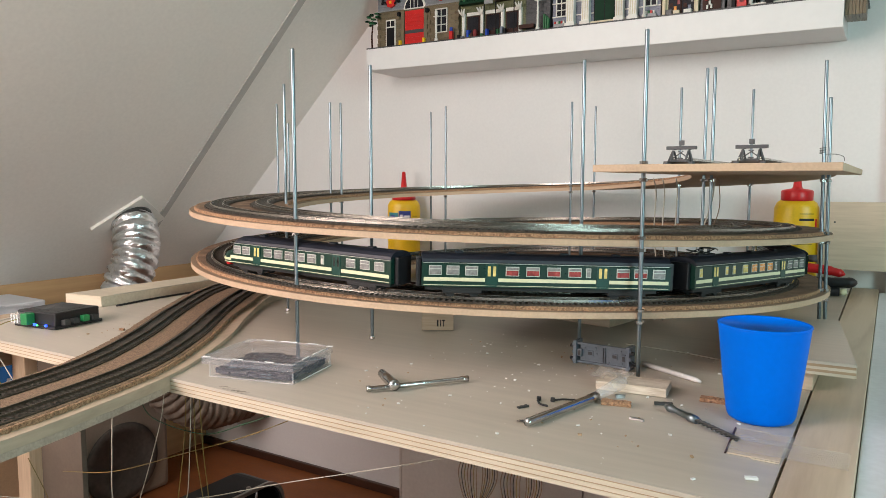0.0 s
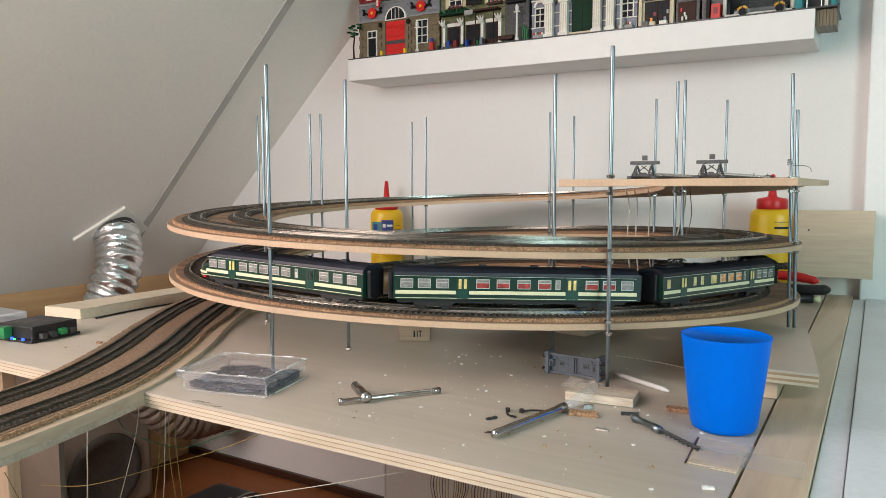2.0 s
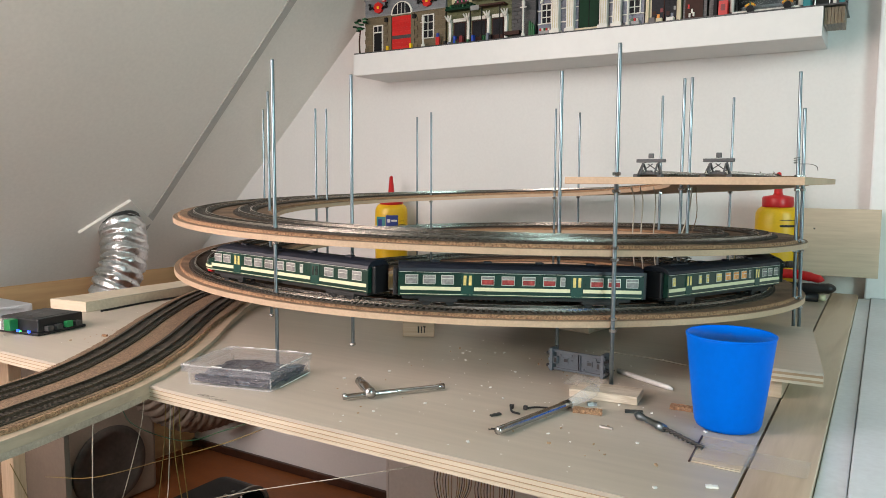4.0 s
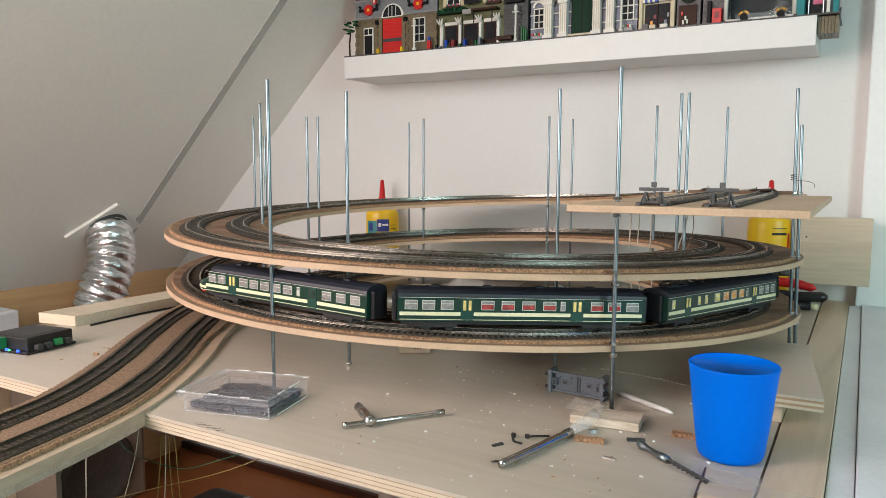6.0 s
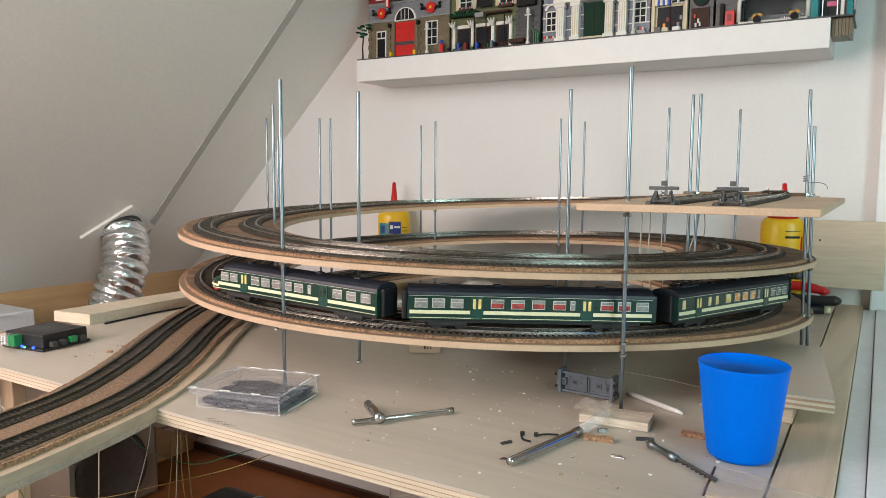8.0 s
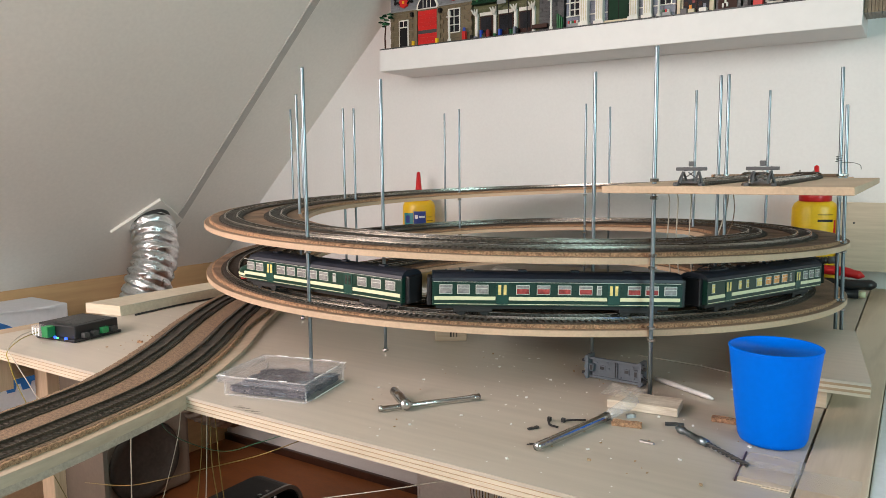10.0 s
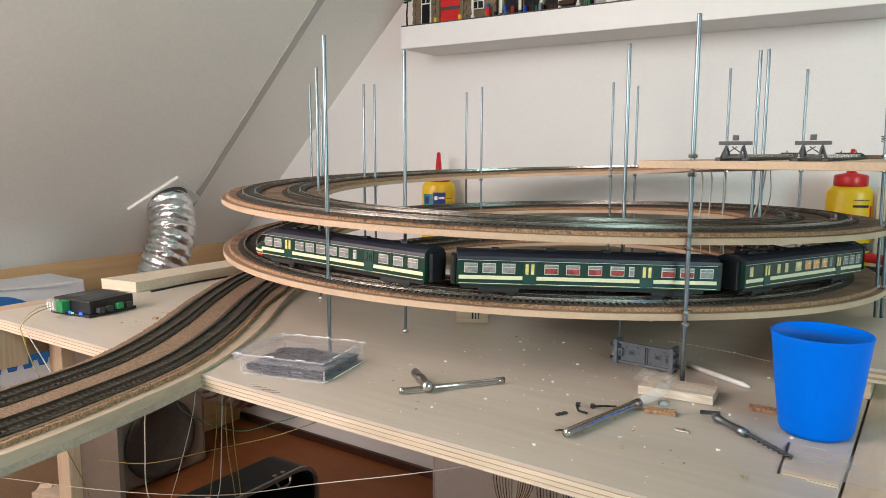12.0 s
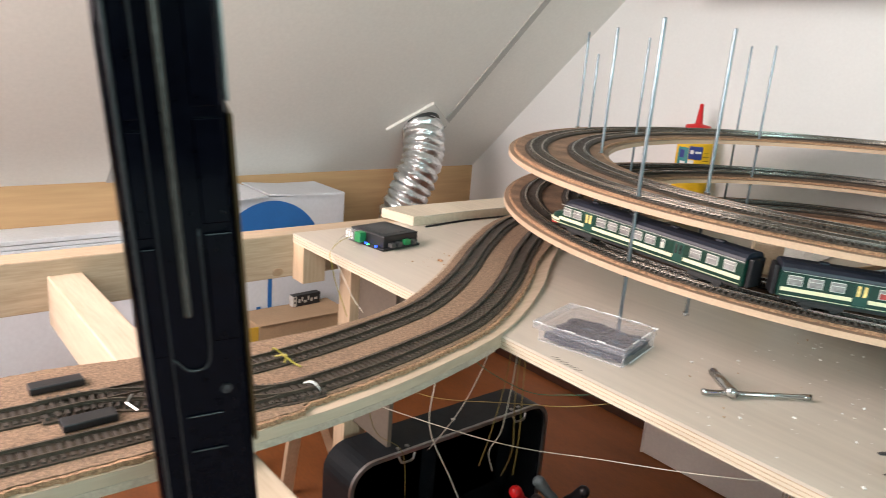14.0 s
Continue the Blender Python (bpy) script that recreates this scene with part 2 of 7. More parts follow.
def thing(name, label, category, at=None, group="", kind=""):
    e = new(name)
    e.empty_display_size = 0.05
    if at is not None:
        e.matrix_world = at
    return tagged(e, label, category, group, kind)


def box(bm, x0, x1, y0, y1, z0, z1, m=None, bevel=0.0):
    vs = [bm.verts.new((x, y, z)) for x in (x0, x1) for y in (y0, y1) for z in (z0, z1)]
    for f in ((0, 1, 3, 2), (4, 6, 7, 5), (0, 4, 5, 1), (2, 3, 7, 6), (0, 2, 6, 4), (1, 5, 7, 3)):
        bm.faces.new([vs[i] for i in f])
    if bevel:
        es = {e for v in vs for e in v.link_edges}
        r = bmesh.ops.bevel(bm, geom=list(es), offset=bevel, segments=2, profile=0.5, affect="EDGES")
        vs = list({v for f in r["faces"] for v in f.verts} | {v for v in vs if v.is_valid})
    if m is not None:
        bmesh.ops.transform(bm, matrix=m, verts=[v for v in vs if v.is_valid])
    return vs


def boxes(*items, bevel=0.0):
    bm = bmesh.new()
    for it in items:
        box(bm, *it, bevel=bevel)
    return bm


def tube(bm, points, radius, seg=8, cap=True):
    """A round tube along points; radius may be a list."""
    pts = [Vector(p) for p in points]
    rad = radius if isinstance(radius, (list, tuple)) else [radius] * len(pts)
    rings = []
    up = Vector((0.13, 0.27, 0.95))
    for i, p in enumerate(pts):
        d = (pts[min(i + 1, len(pts) - 1)] - pts[max(i - 1, 0)]).normalized()
        a = d.cross(up)
        if a.length < 1e-4:
            a = d.cross(Vector((1, 0, 0)))
        a.normalize()
        c = d.cross(a)
        up = -c if i == 0 else up
        rings.append([bm.verts.new(p + (a * math.cos(2 * math.pi * k / seg) + c * math.sin(2 * math.pi * k / seg)) * rad[i]) for k in range(seg)])
    for r, s in zip(rings, rings[1:]):
        for k in range(seg):
            bm.faces.new((r[k], r[(k + 1) % seg], s[(k + 1) % seg], s[k]))
    if cap:
        bm.faces.new(rings[0])
        bm.faces.new(rings[-1])


def lathe(bm, profile, seg=32, m=None):
    """profile: (radius, height) pairs."""
    rings = []
    for r, z in profile:
        rings.append([bm.verts.new((r * math.cos(2 * math.pi * k / seg), r * math.sin(2 * math.pi * k / seg), z)) for k in range(seg)])
    for a, b in zip(rings, rings[1:]):
        for k in range(seg):
            bm.faces.new((a[k], a[(k + 1) % seg], b[(k + 1) % seg], b[k]))
    bm.faces.new(rings[0])
    bm.faces.new(rings[-1])
    if m is not None:
        bmesh.ops.transform(bm, matrix=m, verts=[v for r in rings for v in r])


def spline(pts, n):
    """Smooth points through pts (Catmull-Rom)."""
    p = [Vector(q) for q in pts]
    p = [p[0] * 2 - p[1]] + p + [p[-1] * 2 - p[-2]]
    out = []
    segs = len(p) - 3
    for i in range(segs):
        for k in range(n):
            t = k / n
            a, b, c, d = p[i:i + 4]
            out.append(0.5 * ((2 * b) + (c - a) * t + (2 * a - 5 * b + 4 * c - d) * t * t + (3 * b - a - 3 * c + d) * t ** 3))
    out.append(p[-2])
    return out


def ribbon(bm, centre, lo, hi, z0, z1, jag=0.0):
    """A flat band swept along centre points: from lo to hi sideways (to the right of the way), z0 to z1 above the line."""
    rows = []
    rnd = random.Random(7)
    for i, p in enumerate(centre):
        d = centre[min(i + 1, len(centre) - 1)] - centre[max(i - 1, 0)]
        s = Vector((d.y, -d.x, 0)).normalized()
        a, b = (lo(i) if callable(lo) else lo), (hi(i) if callable(hi) else hi)
        ja, jb = (rnd.uniform(-jag, jag), rnd.uniform(-jag, jag)) if jag else (0, 0)
        rows.append([bm.verts.new(p + s * o + Vector((0, 0, z))) for o, z in ((a + ja, z0), (b + jb, z0), (b + jb * 0.6, z1), (a + ja * 0.6, z1))])
    for r, q in zip(rows, rows[1:]):
        for k in range(4):
            bm.faces.new((r[k], r[(k + 1) % 4], q[(k + 1) % 4], q[k]))
    bm.faces.new(rows[0])
    bm.faces.new(rows[-1])


def rod(parent_ob, x, y, z0, z1, lean=(0, 0), nuts=()):
    bm = bmesh.new()
    n = 14
    steps = 8
    rings = []
    for i in range(steps + 1):
        f = i / steps
        f = 0.004 / (z1 - z0) * 0.25 if i == 1 else 1 - 0.001 / (z1 - z0) if i == steps - 1 else f
        c = Vector((x + lean[0] * (1 - f), y + lean[1] * (1 - f), z0 + (z1 - z0) * f))
        r = 0.00215 if 0 < i < steps else 0.0018
        rings.append([bm.verts.new(c + Vector((r * math.cos(2 * math.pi * k / n), r * math.sin(2 * math.pi * k / n), 0))) for k in range(n)])
    for a, b in zip(rings, rings[1:]):
        for k in range(n):
            bm.faces.new((a[k], a[(k + 1) % n], b[(k + 1) % n], b[k]))
    bm.faces.new(rings[0])
    bm.faces.new(rings[-1])
    r = part("threaded_rod", bm, M_RODM, parent_ob, "", True)
    for zn in nuts:
        if zn < z0 - 0.003 or zn > z1:
            continue
        f = (zn - z0) / (z1 - z0)
        nb = bmesh.new()
        lathe(nb, [(0.0034, -0.0017), (0.0041, -0.0013), (0.0041, 0.0013), (0.0034, 0.0017)], 6,
              Matrix.Translation((x + lean[0] * (1 - f), y + lean[1] * (1 - f), zn)) @ Matrix.Rotation(x * 40, 4, "Z"))
        part("nut", nb, M_CHROME, r)
    return r


# ---- the room ----
SL = 0.97


def slope_z(x):
    return 0.735 + (x + 1.90) * SL


def quad_slab(name, pts, thick, mat, label):
    """A slab over four corners, thickened along its normal away from the room."""
    p = [Vector(q) for q in pts]
    nrm = (p[1] - p[0]).cross(p[3] - p[0]).normalized() * -thick
    bm = bmesh.new()
    a = [bm.verts.new(q) for q in p]
    b = [bm.verts.new(q + nrm) for q in p]
    bm.faces.new(a)
    bm.faces.new(list(reversed(b)))
    for i in range(4):
        bm.faces.new((a[i], b[i], b[(i + 1) % 4], a[(i + 1) % 4]))
    return tagged(part(name, bm, mat), label, kind="structure")


XR, YN, HC = 2.3, -2.2, 2.45
xk = -1.90 + (HC - 0.735) / SL
WY = 1.58
tagged(part("floor", boxes((-2.05, XR + 0.1, YN - 0.1, WY + 0.12, FLOOR - 0.06, FLOOR)), M_FLOOR), "reddish-brown laminate floor boards, slightly glossy", kind="structure")
tagged(part("wall_back", boxes((-2.05, XR + 0.1, WY, WY + 0.1, FLOOR, HC + 0.1)), M_WALL), "white painted plaster gable wall", kind="structure")
tagged(part("wall_knee", boxes((-1.96, -1.90, YN, WY, FLOOR, 0.735)), M_TAN), "tan wood-board knee wall under the sloping roof", kind="structure")
RW = (-1.50, -0.75, -1.02, 0.02)
for a, b, c, d in ((-1.90, RW[0], YN, WY), (RW[0], RW[1], YN, RW[2]), (RW[0], RW[1], RW[3], WY), (RW[1], xk, YN, WY)):
    quad_slab("ceiling_slope", [(a, c, slope_z(a)), (a, d, slope_z(a)), (b, d, slope_z(b)), (b, c, slope_z(b))], 0.06, M_SLOPE, "white painted sloping attic ceiling")
tagged(part("ceiling", boxes((xk - 0.02, 1.0, YN, WY, HC, HC + 0.08)), M_FAR), "unseen flat attic ceiling, beige to cut bounced light", kind="structure")
# unseen right roof slope with an added window opening
rz = lambda x: HC - (x - 1.0) * 0.93
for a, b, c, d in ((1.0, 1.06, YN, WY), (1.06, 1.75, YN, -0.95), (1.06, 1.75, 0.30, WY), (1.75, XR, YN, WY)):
    quad_slab("ceiling_right_slope", [(a, c, rz(a)), (a, d, rz(a)), (b, d, rz(b)), (b, c, rz(b))], 0.06, M_FAR, "unseen right roof slope round an added opening, beige against bounce")
tagged(part("wall_right", boxes((XR, XR + 0.06, YN, WY, FLOOR, 1.3)), M_FAR), "unseen right knee wall, beige to cut bounced light", kind="structure")
nb = boxes((-2.05, -1.35, YN - 0.1, YN, FLOOR, HC + 0.1), (-0.15, XR + 0.1, YN - 0.1, YN, FLOOR, HC + 0.1),
           (-1.35, -0.15, YN - 0.1, YN, FLOOR, 1.0), (-1.35, -0.15, YN - 0.1, YN, 2.1, HC + 0.1))
tagged(part("wall_near", nb, M_FAR), "unseen near wall with an added opening, beige against bounce", kind="structure")
tagged(part("baseboard", boxes((-1.90, XR, WY - 0.012, WY, FLOOR, FLOOR + 0.024), bevel=0.002), M_SKIRT), "dark brown wooden skirting board", kind="structure")
# grey joint strips running up the slope
for i, yj in enumerate((1.308, 0.425, -0.449)):
    bm = bmesh.new()
    n = Vector((SL, 0, -1)).normalized()
    for x0, x1 in ((-1.90, xk),):
        a = [Vector((x0, yj - 0.011, slope_z(x0))), Vector((x0, yj + 0.011, slope_z(x0))), Vector((x1, yj + 0.011, slope_z(x1))), Vector((x1, yj - 0.011, slope_z(x1)))]
        v = [bm.verts.new(p + n * 0.003) for p in a] + [bm.verts.new(p - n * 0.004) for p in a]
        bm.faces.new(v[:4])
        bm.faces.new(v[4:])
        for k in range(4):
            bm.faces.new((v[k], v[(k + 1) % 4], v[4 + (k + 1) % 4], v[4 + k]))
    tagged(part("trim_joint", bm, M_JOINT), "narrow grey cover strip over a ceiling board joint", kind="structure")
# white casing beside the gable wall and the painted ledge along the table
tagged(part("trim_casing", boxes((0.0058, 0.10, 1.554, WY - 0.002, FLOOR, HC), bevel=0.003), M_CASING), "white painted upright casing in the corner", kind="structure")
tagged(part("trim_ledge", boxes((-0.0035, 0.016, -0.2, 1.5535, FLOOR, TABLE - 0.004), (0.0168, 0.20, -0.2, 1.5535, FLOOR, TABLE - 0.001), bevel=0.0012), M_GREYW),
       "grey-white painted ledge along the table edge", kind="structure")


# ---- the workbench ----
def plywood(name, x0, x1, y0, y1, z1, thick, parent_ob, top=None):
    """A plywood sheet: four pale veneers with three thin dark ones between that stand back a little."""
    pale, dark = thick * 0.205, thick * 0.06
    z = z1 - thick
    for i in range(7):
        d = i % 2 == 1
        t = dark if d else pale
        s = 0.0006 if d else 0.0
        part(name, boxes((x0 + s, x1 - s, y0 + s, y1 - s, z, z + t)), M_PLYD if d else (top if i == 6 and top else M_PLYE), parent_ob)
        z += t


bench = thing("workbench", "birch plywood workbench top on pine framing, bare and dusty", "workbench", pose(-0.55, 1.0, TABLE))
bench.matrix_world = Matrix.Identity(4)
plywood("veneer", -1.085, -0.050, 0.474, 1.575, TABLE, 0.0148, bench, M_PLY)
part("edge_plank", boxes((-0.048, -0.0042, 0.474, 1.575, TABLE - 0.026, TABLE), bevel=0.0008), M_PLANK, bench, "knotty pine plank along the edge")
for x, y in ((-0.5385, 0.4815), (-0.5325, 0.4800), (-0.5255, 0.4805), (-0.5190, 0.4790), (-0.5115, 0.4795), (-0.5050, 0.4780)):
    bm = bmesh.new()
    box(bm, -0.0006, 0.0006, -0.0042, 0.0042, 0.0001, 0.0002, pose(x, y, TABLE, 0, 0, -52))
    part("rusty_smear", bm, M_SMEAR, bench, "rusty brown smear")
part("frame_beam", boxes((-1.13, -1.087, -0.75, 1.57, TABLE - 0.072, TABLE - 0.002), bevel=0.002), M_PINE, bench, "planed pine beam")
part("frame_beam", boxes((-1.087, -0.24, 0.126, 0.168, TABLE - 0.090, TABLE - 0.0235), bevel=0.002), M_PINEX, bench, "planed pine beam")
part("frame_beam", boxes((-1.087, -0.60, -0.50, -0.457, TABLE - 0.070, TABLE - 0.004), bevel=0.002), M_PINEX, bench, "planed pine beam")
part("side_panel", boxes((-1.0315, -0.930, 0.568, 0.576, 0.470, TABLE - 0.0152), bevel=0.0006), M_DKPAN, bench, "brown board panel beside the leg")
bm = bmesh.new()
lathe(bm, [(0.0005, 0.0), (0.0095, 0.0), (0.0085, 0.0006), (0.0005, 0.0008)], 18, pose(-1.0869, 0.450, TABLE - 0.062, 0, 90, 0) @ Matrix.Diagonal((0.7, 1, 1, 1)))
part("knot", bm, M_PLYD, bench, "dark pine knot")
part("corner_block", boxes((-1.086, -1.052, 0.475, 0.515, TABLE - 0.075, TABLE - 0.0152), bevel=0.001), M_PINEZ, bench)
for x, y in ((-1.048, 0.567), (-0.10, 0.55), (-1.11, -0.70), (-0.62, -0.44)):
    part("leg", boxes((x - 0.017, x + 0.017, y - 0.017, y + 0.017, FLOOR, TABLE - 0.0152 if y > 0.46 else TABLE - 0.02), bevel=0.0015), M_PINEZ, bench)


# ---- the track helix ----
def zb(phi):
    """Underside of the ring board at the unwound angle phi in degrees."""
    lift = 0.009 * math.sin(math.pi * (phi - 370) / 160) if 370 < phi < 530 else 0.0
    if phi < -285:
        lift += 0.0105 * (-285 - phi) / 71
    return 0.9455 - PITCH * (phi + 91) / 360 + lift


def ring_points(r, a, b, step=2.5, dz=0.0, fx=0.0, fy=0.0):
    """Points along the helix; fx shortens the oval at its far left end, fy moves it along y."""
    n = max(2, int(abs(b - a) / step))
    return [Vector((CX + fx + (r - fx) * math.cos(radians(a + (b - a) * i / n)), CY + fy + r * math.sin(radians(a + (b - a) * i / n)), zb(a + (b - a) * i / n) + dz)) for i in range(n + 1)]


PLY, CORK, BED = 0.0062, 0.0045, 0.0015
R_IN, R_OUT, R1, R2 = 0.303, 0.473, 0.3690, 0.4310
PHI0, PHI1 = -356, 546
TRACK_X = 0.009
TRACK_Y = -0.010  # the tracks lie a little towards the bench front on the ring
helix = thing("track_helix", "two-turn helix of curved track boards carried on zinc threaded rods", "model railway")


def sleepers_mesh(line, name, parent_ob, width=0.029, gap=0.0060, top=0.0013, picked=None):
    """Sleepers along a line: single ones where picked() says so, the rest in one mesh."""
    block = bmesh.new()
    shared = None
    carry = 0.0
    singles = 0
    for p, q in zip(line, line[1:]):
        d = q - p
        ln = d.length
        u = d / ln
        while carry < ln:
            c = p + u * carry
            carry += gap
            s = Vector((u.y, -u.x, 0)).normalized()
            rot = Matrix((( u.x, s.x, 0, c.x), (u.y, s.y, 0, c.y), (u.z, 0, 1, c.z), (0, 0, 0, 1)))
            if picked and singles < 150 and picked(c):
                singles += 1
                if shared is None:
                    sb = bmesh.new()
                    box(sb, -0.0013, 0.0013, -width / 2, width / 2, 0, top)
                    shared = mesh_from("sleeper", sb, M_SLEEPER)
                ob = new("sleeper", shared)
                ob.parent = parent_ob
                ob.matrix_basis = rot
            else:
                box(block, -0.0013, 0.0013, -width / 2, width / 2, 0, top, rot)
        carry -= ln
    ob = part(name, block, M_SLEEPER, parent_ob)
    tagged(ob, kind="stuff")


def rails(line, parent_ob, base, metal=None):
    """Each rail is one rolled profile: foot, web and head."""
    prof = ((-0.0011, 0), (0.0011, 0), (0.0011, 0.0005), (0.0004, 0.0007), (0.0004, 0.0017), (0.0006, 0.0019), (0.0006, 0.0027), (-0.0006, 0.0027), (-0.0006, 0.0019), (-0.0004, 0.0017), (-0.0004, 0.0007), (-0.0011, 0.0005))
    for s in (-1, 1):
        bm = bmesh.new()
        rows = []
        for i, p in enumerate(line):
            d = line[min(i + 1, len(line) - 1)] - line[max(i - 1, 0)]
            side = Vector((d.y, -d.x, 0)).normalized()
            rows.append([bm.verts.new(p + side * (s * 0.0083 + o) + Vector((0, 0, base + z))) for o, z in prof])
        n = len(prof)
        for r, q in zip(rows, rows[1:]):
            for k in range(n):
                bm.faces.new((r[k], r[(k + 1) % n], q[(k + 1) % n], q[k]))
        bm.faces.new(rows[0])
        bm.faces.new(rows[-1])
        part("rail", bm, metal or M_RAIL, parent_ob)


def build_helix():
    mid = (R_IN + R_OUT) / 2
    line = ring_points(mid, PHI0, PHI1, 2.5)
    w = (R_OUT - R_IN) / 2

    def inner(i, n):
        # the hole lies a little towards the bench front, so the board is narrower there
        s = math.sin(radians(PHI0 + (PHI1 - PHI0) * i / n))
        return -s * (0.022 if s < 0 else 0.015)

    def outer(i, n):
        # the board reaches a little further out at both ends than at the front
        c, q = math.cos(radians(PHI0 + (PHI1 - PHI0) * i / n)), math.sin(radians(PHI0 + (PHI1 - PHI0) * i / n))
        return 0.010 * min(0.0, q) + (0.011 * c ** 3 if c > 0 else -0.004 * c ** 3)

    bm = bmesh.new()
    n0 = len(line) - 1
    ribbon(bm, line, lambda i: -w + inner(i, n0), lambda i: w + outer(i, n0), 0, PLY)
    part("ring_board", bm, M_MDF, helix, "pale brown curved ring board")
    bm = bmesh.new()
    ribbon(bm, line, lambda i: -w + 0.0006 + inner(i, n0), lambda i: w - 0.0006 + outer(i, n0), PLY + 0.0001, PLY + 0.0005)
    part("board_face", bm, M_FACE, helix, "darker brown smooth board face")
    for ph in (-2.5, 357.5):
        bm = bmesh.new()
        a = radians(ph)
        lathe(bm, [(0.0325, 0.0), (0.0330, 0.0006), (0.0330, PLY - 0.0006), (0.0325, PLY)], 36, pose(CX + 0.451 * math.cos(a), CY + 0.451 * math.sin(a), zb(ph) + 0.0004))
        part("ring_ear", bm, M_MDF, helix, "rounded ear of the ring board round the rods")
    bm = bmesh.new()
    fine = ring_points(mid, PHI0, PHI1, 0.8)
    n1 = len(fine) - 1
    ribbon(bm, fine, lambda i: -w + 0.012 + inner(i, n1), lambda i: w - 0.0100 + outer(i, n1), PLY, PLY + CORK, 0.0008)
    part("cork_underlay", bm, M_CORKD, helix, "dark brown cork underlay")
    edge = ring_points(mid, PHI0, PHI1, 0.5)
    n2 = len(edge) - 1
    for side, o, wd in ((outer, w - 0.0090, 0.0024), (inner, -w + 0.0105, 0.0028)):
        bm = bmesh.new()
        ribbon(bm, edge, lambda i: o - wd / 2 + side(i, n2), lambda i: o + wd / 2 + side(i, n2), PLY, PLY + CORK * 0.95, 0.0010)
        part("torn_cork_edge", bm, M_CORKE, helix, "crumbly reddish torn cork edge")
    for r in (R1, R2):
        tl = ring_points(r, PHI0, PHI1, 2.5, PLY + CORK, TRACK_X, TRACK_Y)
        bm = bmesh.new()
        ribbon(bm, tl, -0.0168, 0.0168, 0, BED)
        part("track_bed", bm, M_BALLAST, helix)
        sl = [p + Vector((0, 0, BED)) for p in ring_points(r, PHI0, PHI1, 1.0, PLY + CORK, TRACK_X, TRACK_Y)]
        sleepers_mesh(sl, "sleeper_strip", helix, picked=(lambda c: c.y < CY - 0.24) if r == R2 else None)
        rails(tl, helix, BED + 0.0013)
    # threaded rods
    spots = [(-0.547, 0.595, 1.142), (-0.544, 0.727, 1.142), (-0.306, 0.827, 1.142), (-0.200, 0.714, 1.146), (-0.069, 1.024, 1.149),
             (-0.865, 1.362, 1.152), (-0.763, 1.259, 1.150), (-0.516, 1.315, 1.150), (-0.512, 1.432, 1.152), (-1.024, 1.052, 1.150),
             (-0.880, 1.042, 1.144), (-0.872, 1.063, 1.145), (-0.299, 1.256, 1.156), (-0.200, 1.338, 1.156), (-0.776, 0.817, 1.145),
             (-0.998, 1.055, 1.112), (-0.2055, 1.006, 1.148), (-0.1965, 1.009, 1.149), (-0.0625, 1.026, 1.104)]
    for x, y, z in spots:
        r = math.hypot(x - CX, y - CY)
        th = math.degrees(math.atan2(y - CY, x - CX))
        nuts = [TABLE + 0.003]
        for k in range(-3, 4):
            ph = th + 360 * k
            if PHI0 - 3 < ph < PHI1 + 3:
                nuts += [zb(ph) - 0.003, zb(ph) + PLY + 0.003]
        if -0.222 < x < -0.025 and 0.63 < y < 1.06:
            nuts += [1.002, 1.019]
        lean = (0.0, 0.0)
        if x > -0.08:
            lean = (0.006, 0.002)
        foot = TABLE + 0.0005
        if -0.21 < x < -0.19 and 1.0 < y < 1.02:
            # the close pair ends just below the lower ring
            foot = zb(th + 360) - 0.007
        rod(helix, x, y, foot, z, lean, nuts)


build_helix()


# ---- upper platform with two buffer stops ----
platform = thing("track_platform", "small pale wooden platform holding two track ends, on threaded rods", "platform")
part("board", boxes((-0.222, -0.025, 0.632, 1.035, 1.0090, 1.0155), bevel=0.0006), M_MDF, platform, "smooth pale brown board")
for bx, rr in ((-0.150, R1), (-0.094, R2)):
    line = spline([(CX + rr * math.cos(radians(14)), CY + TRACK_Y + rr * math.sin(radians(14)), 1.0135 + 0.003), (CX + rr + (bx - CX - rr) * 0.25, 1.06, 1.0155),
                   (bx - 0.001, 0.93, 1.0155), (bx, 0.80, 1.0155), (bx, 0.652, 1.0155)], 14)
    bm = bmesh.new()
    ribbon(bm, line, -0.015, 0.015, 0.0002, 0.0014)
    part("track_bed", bm, M_BALLAST, platform)
    sleepers_mesh([p + Vector((0, 0, 0.0014)) for p in line], "sleeper_strip", platform)
    rails(line, platform, 0.0027)


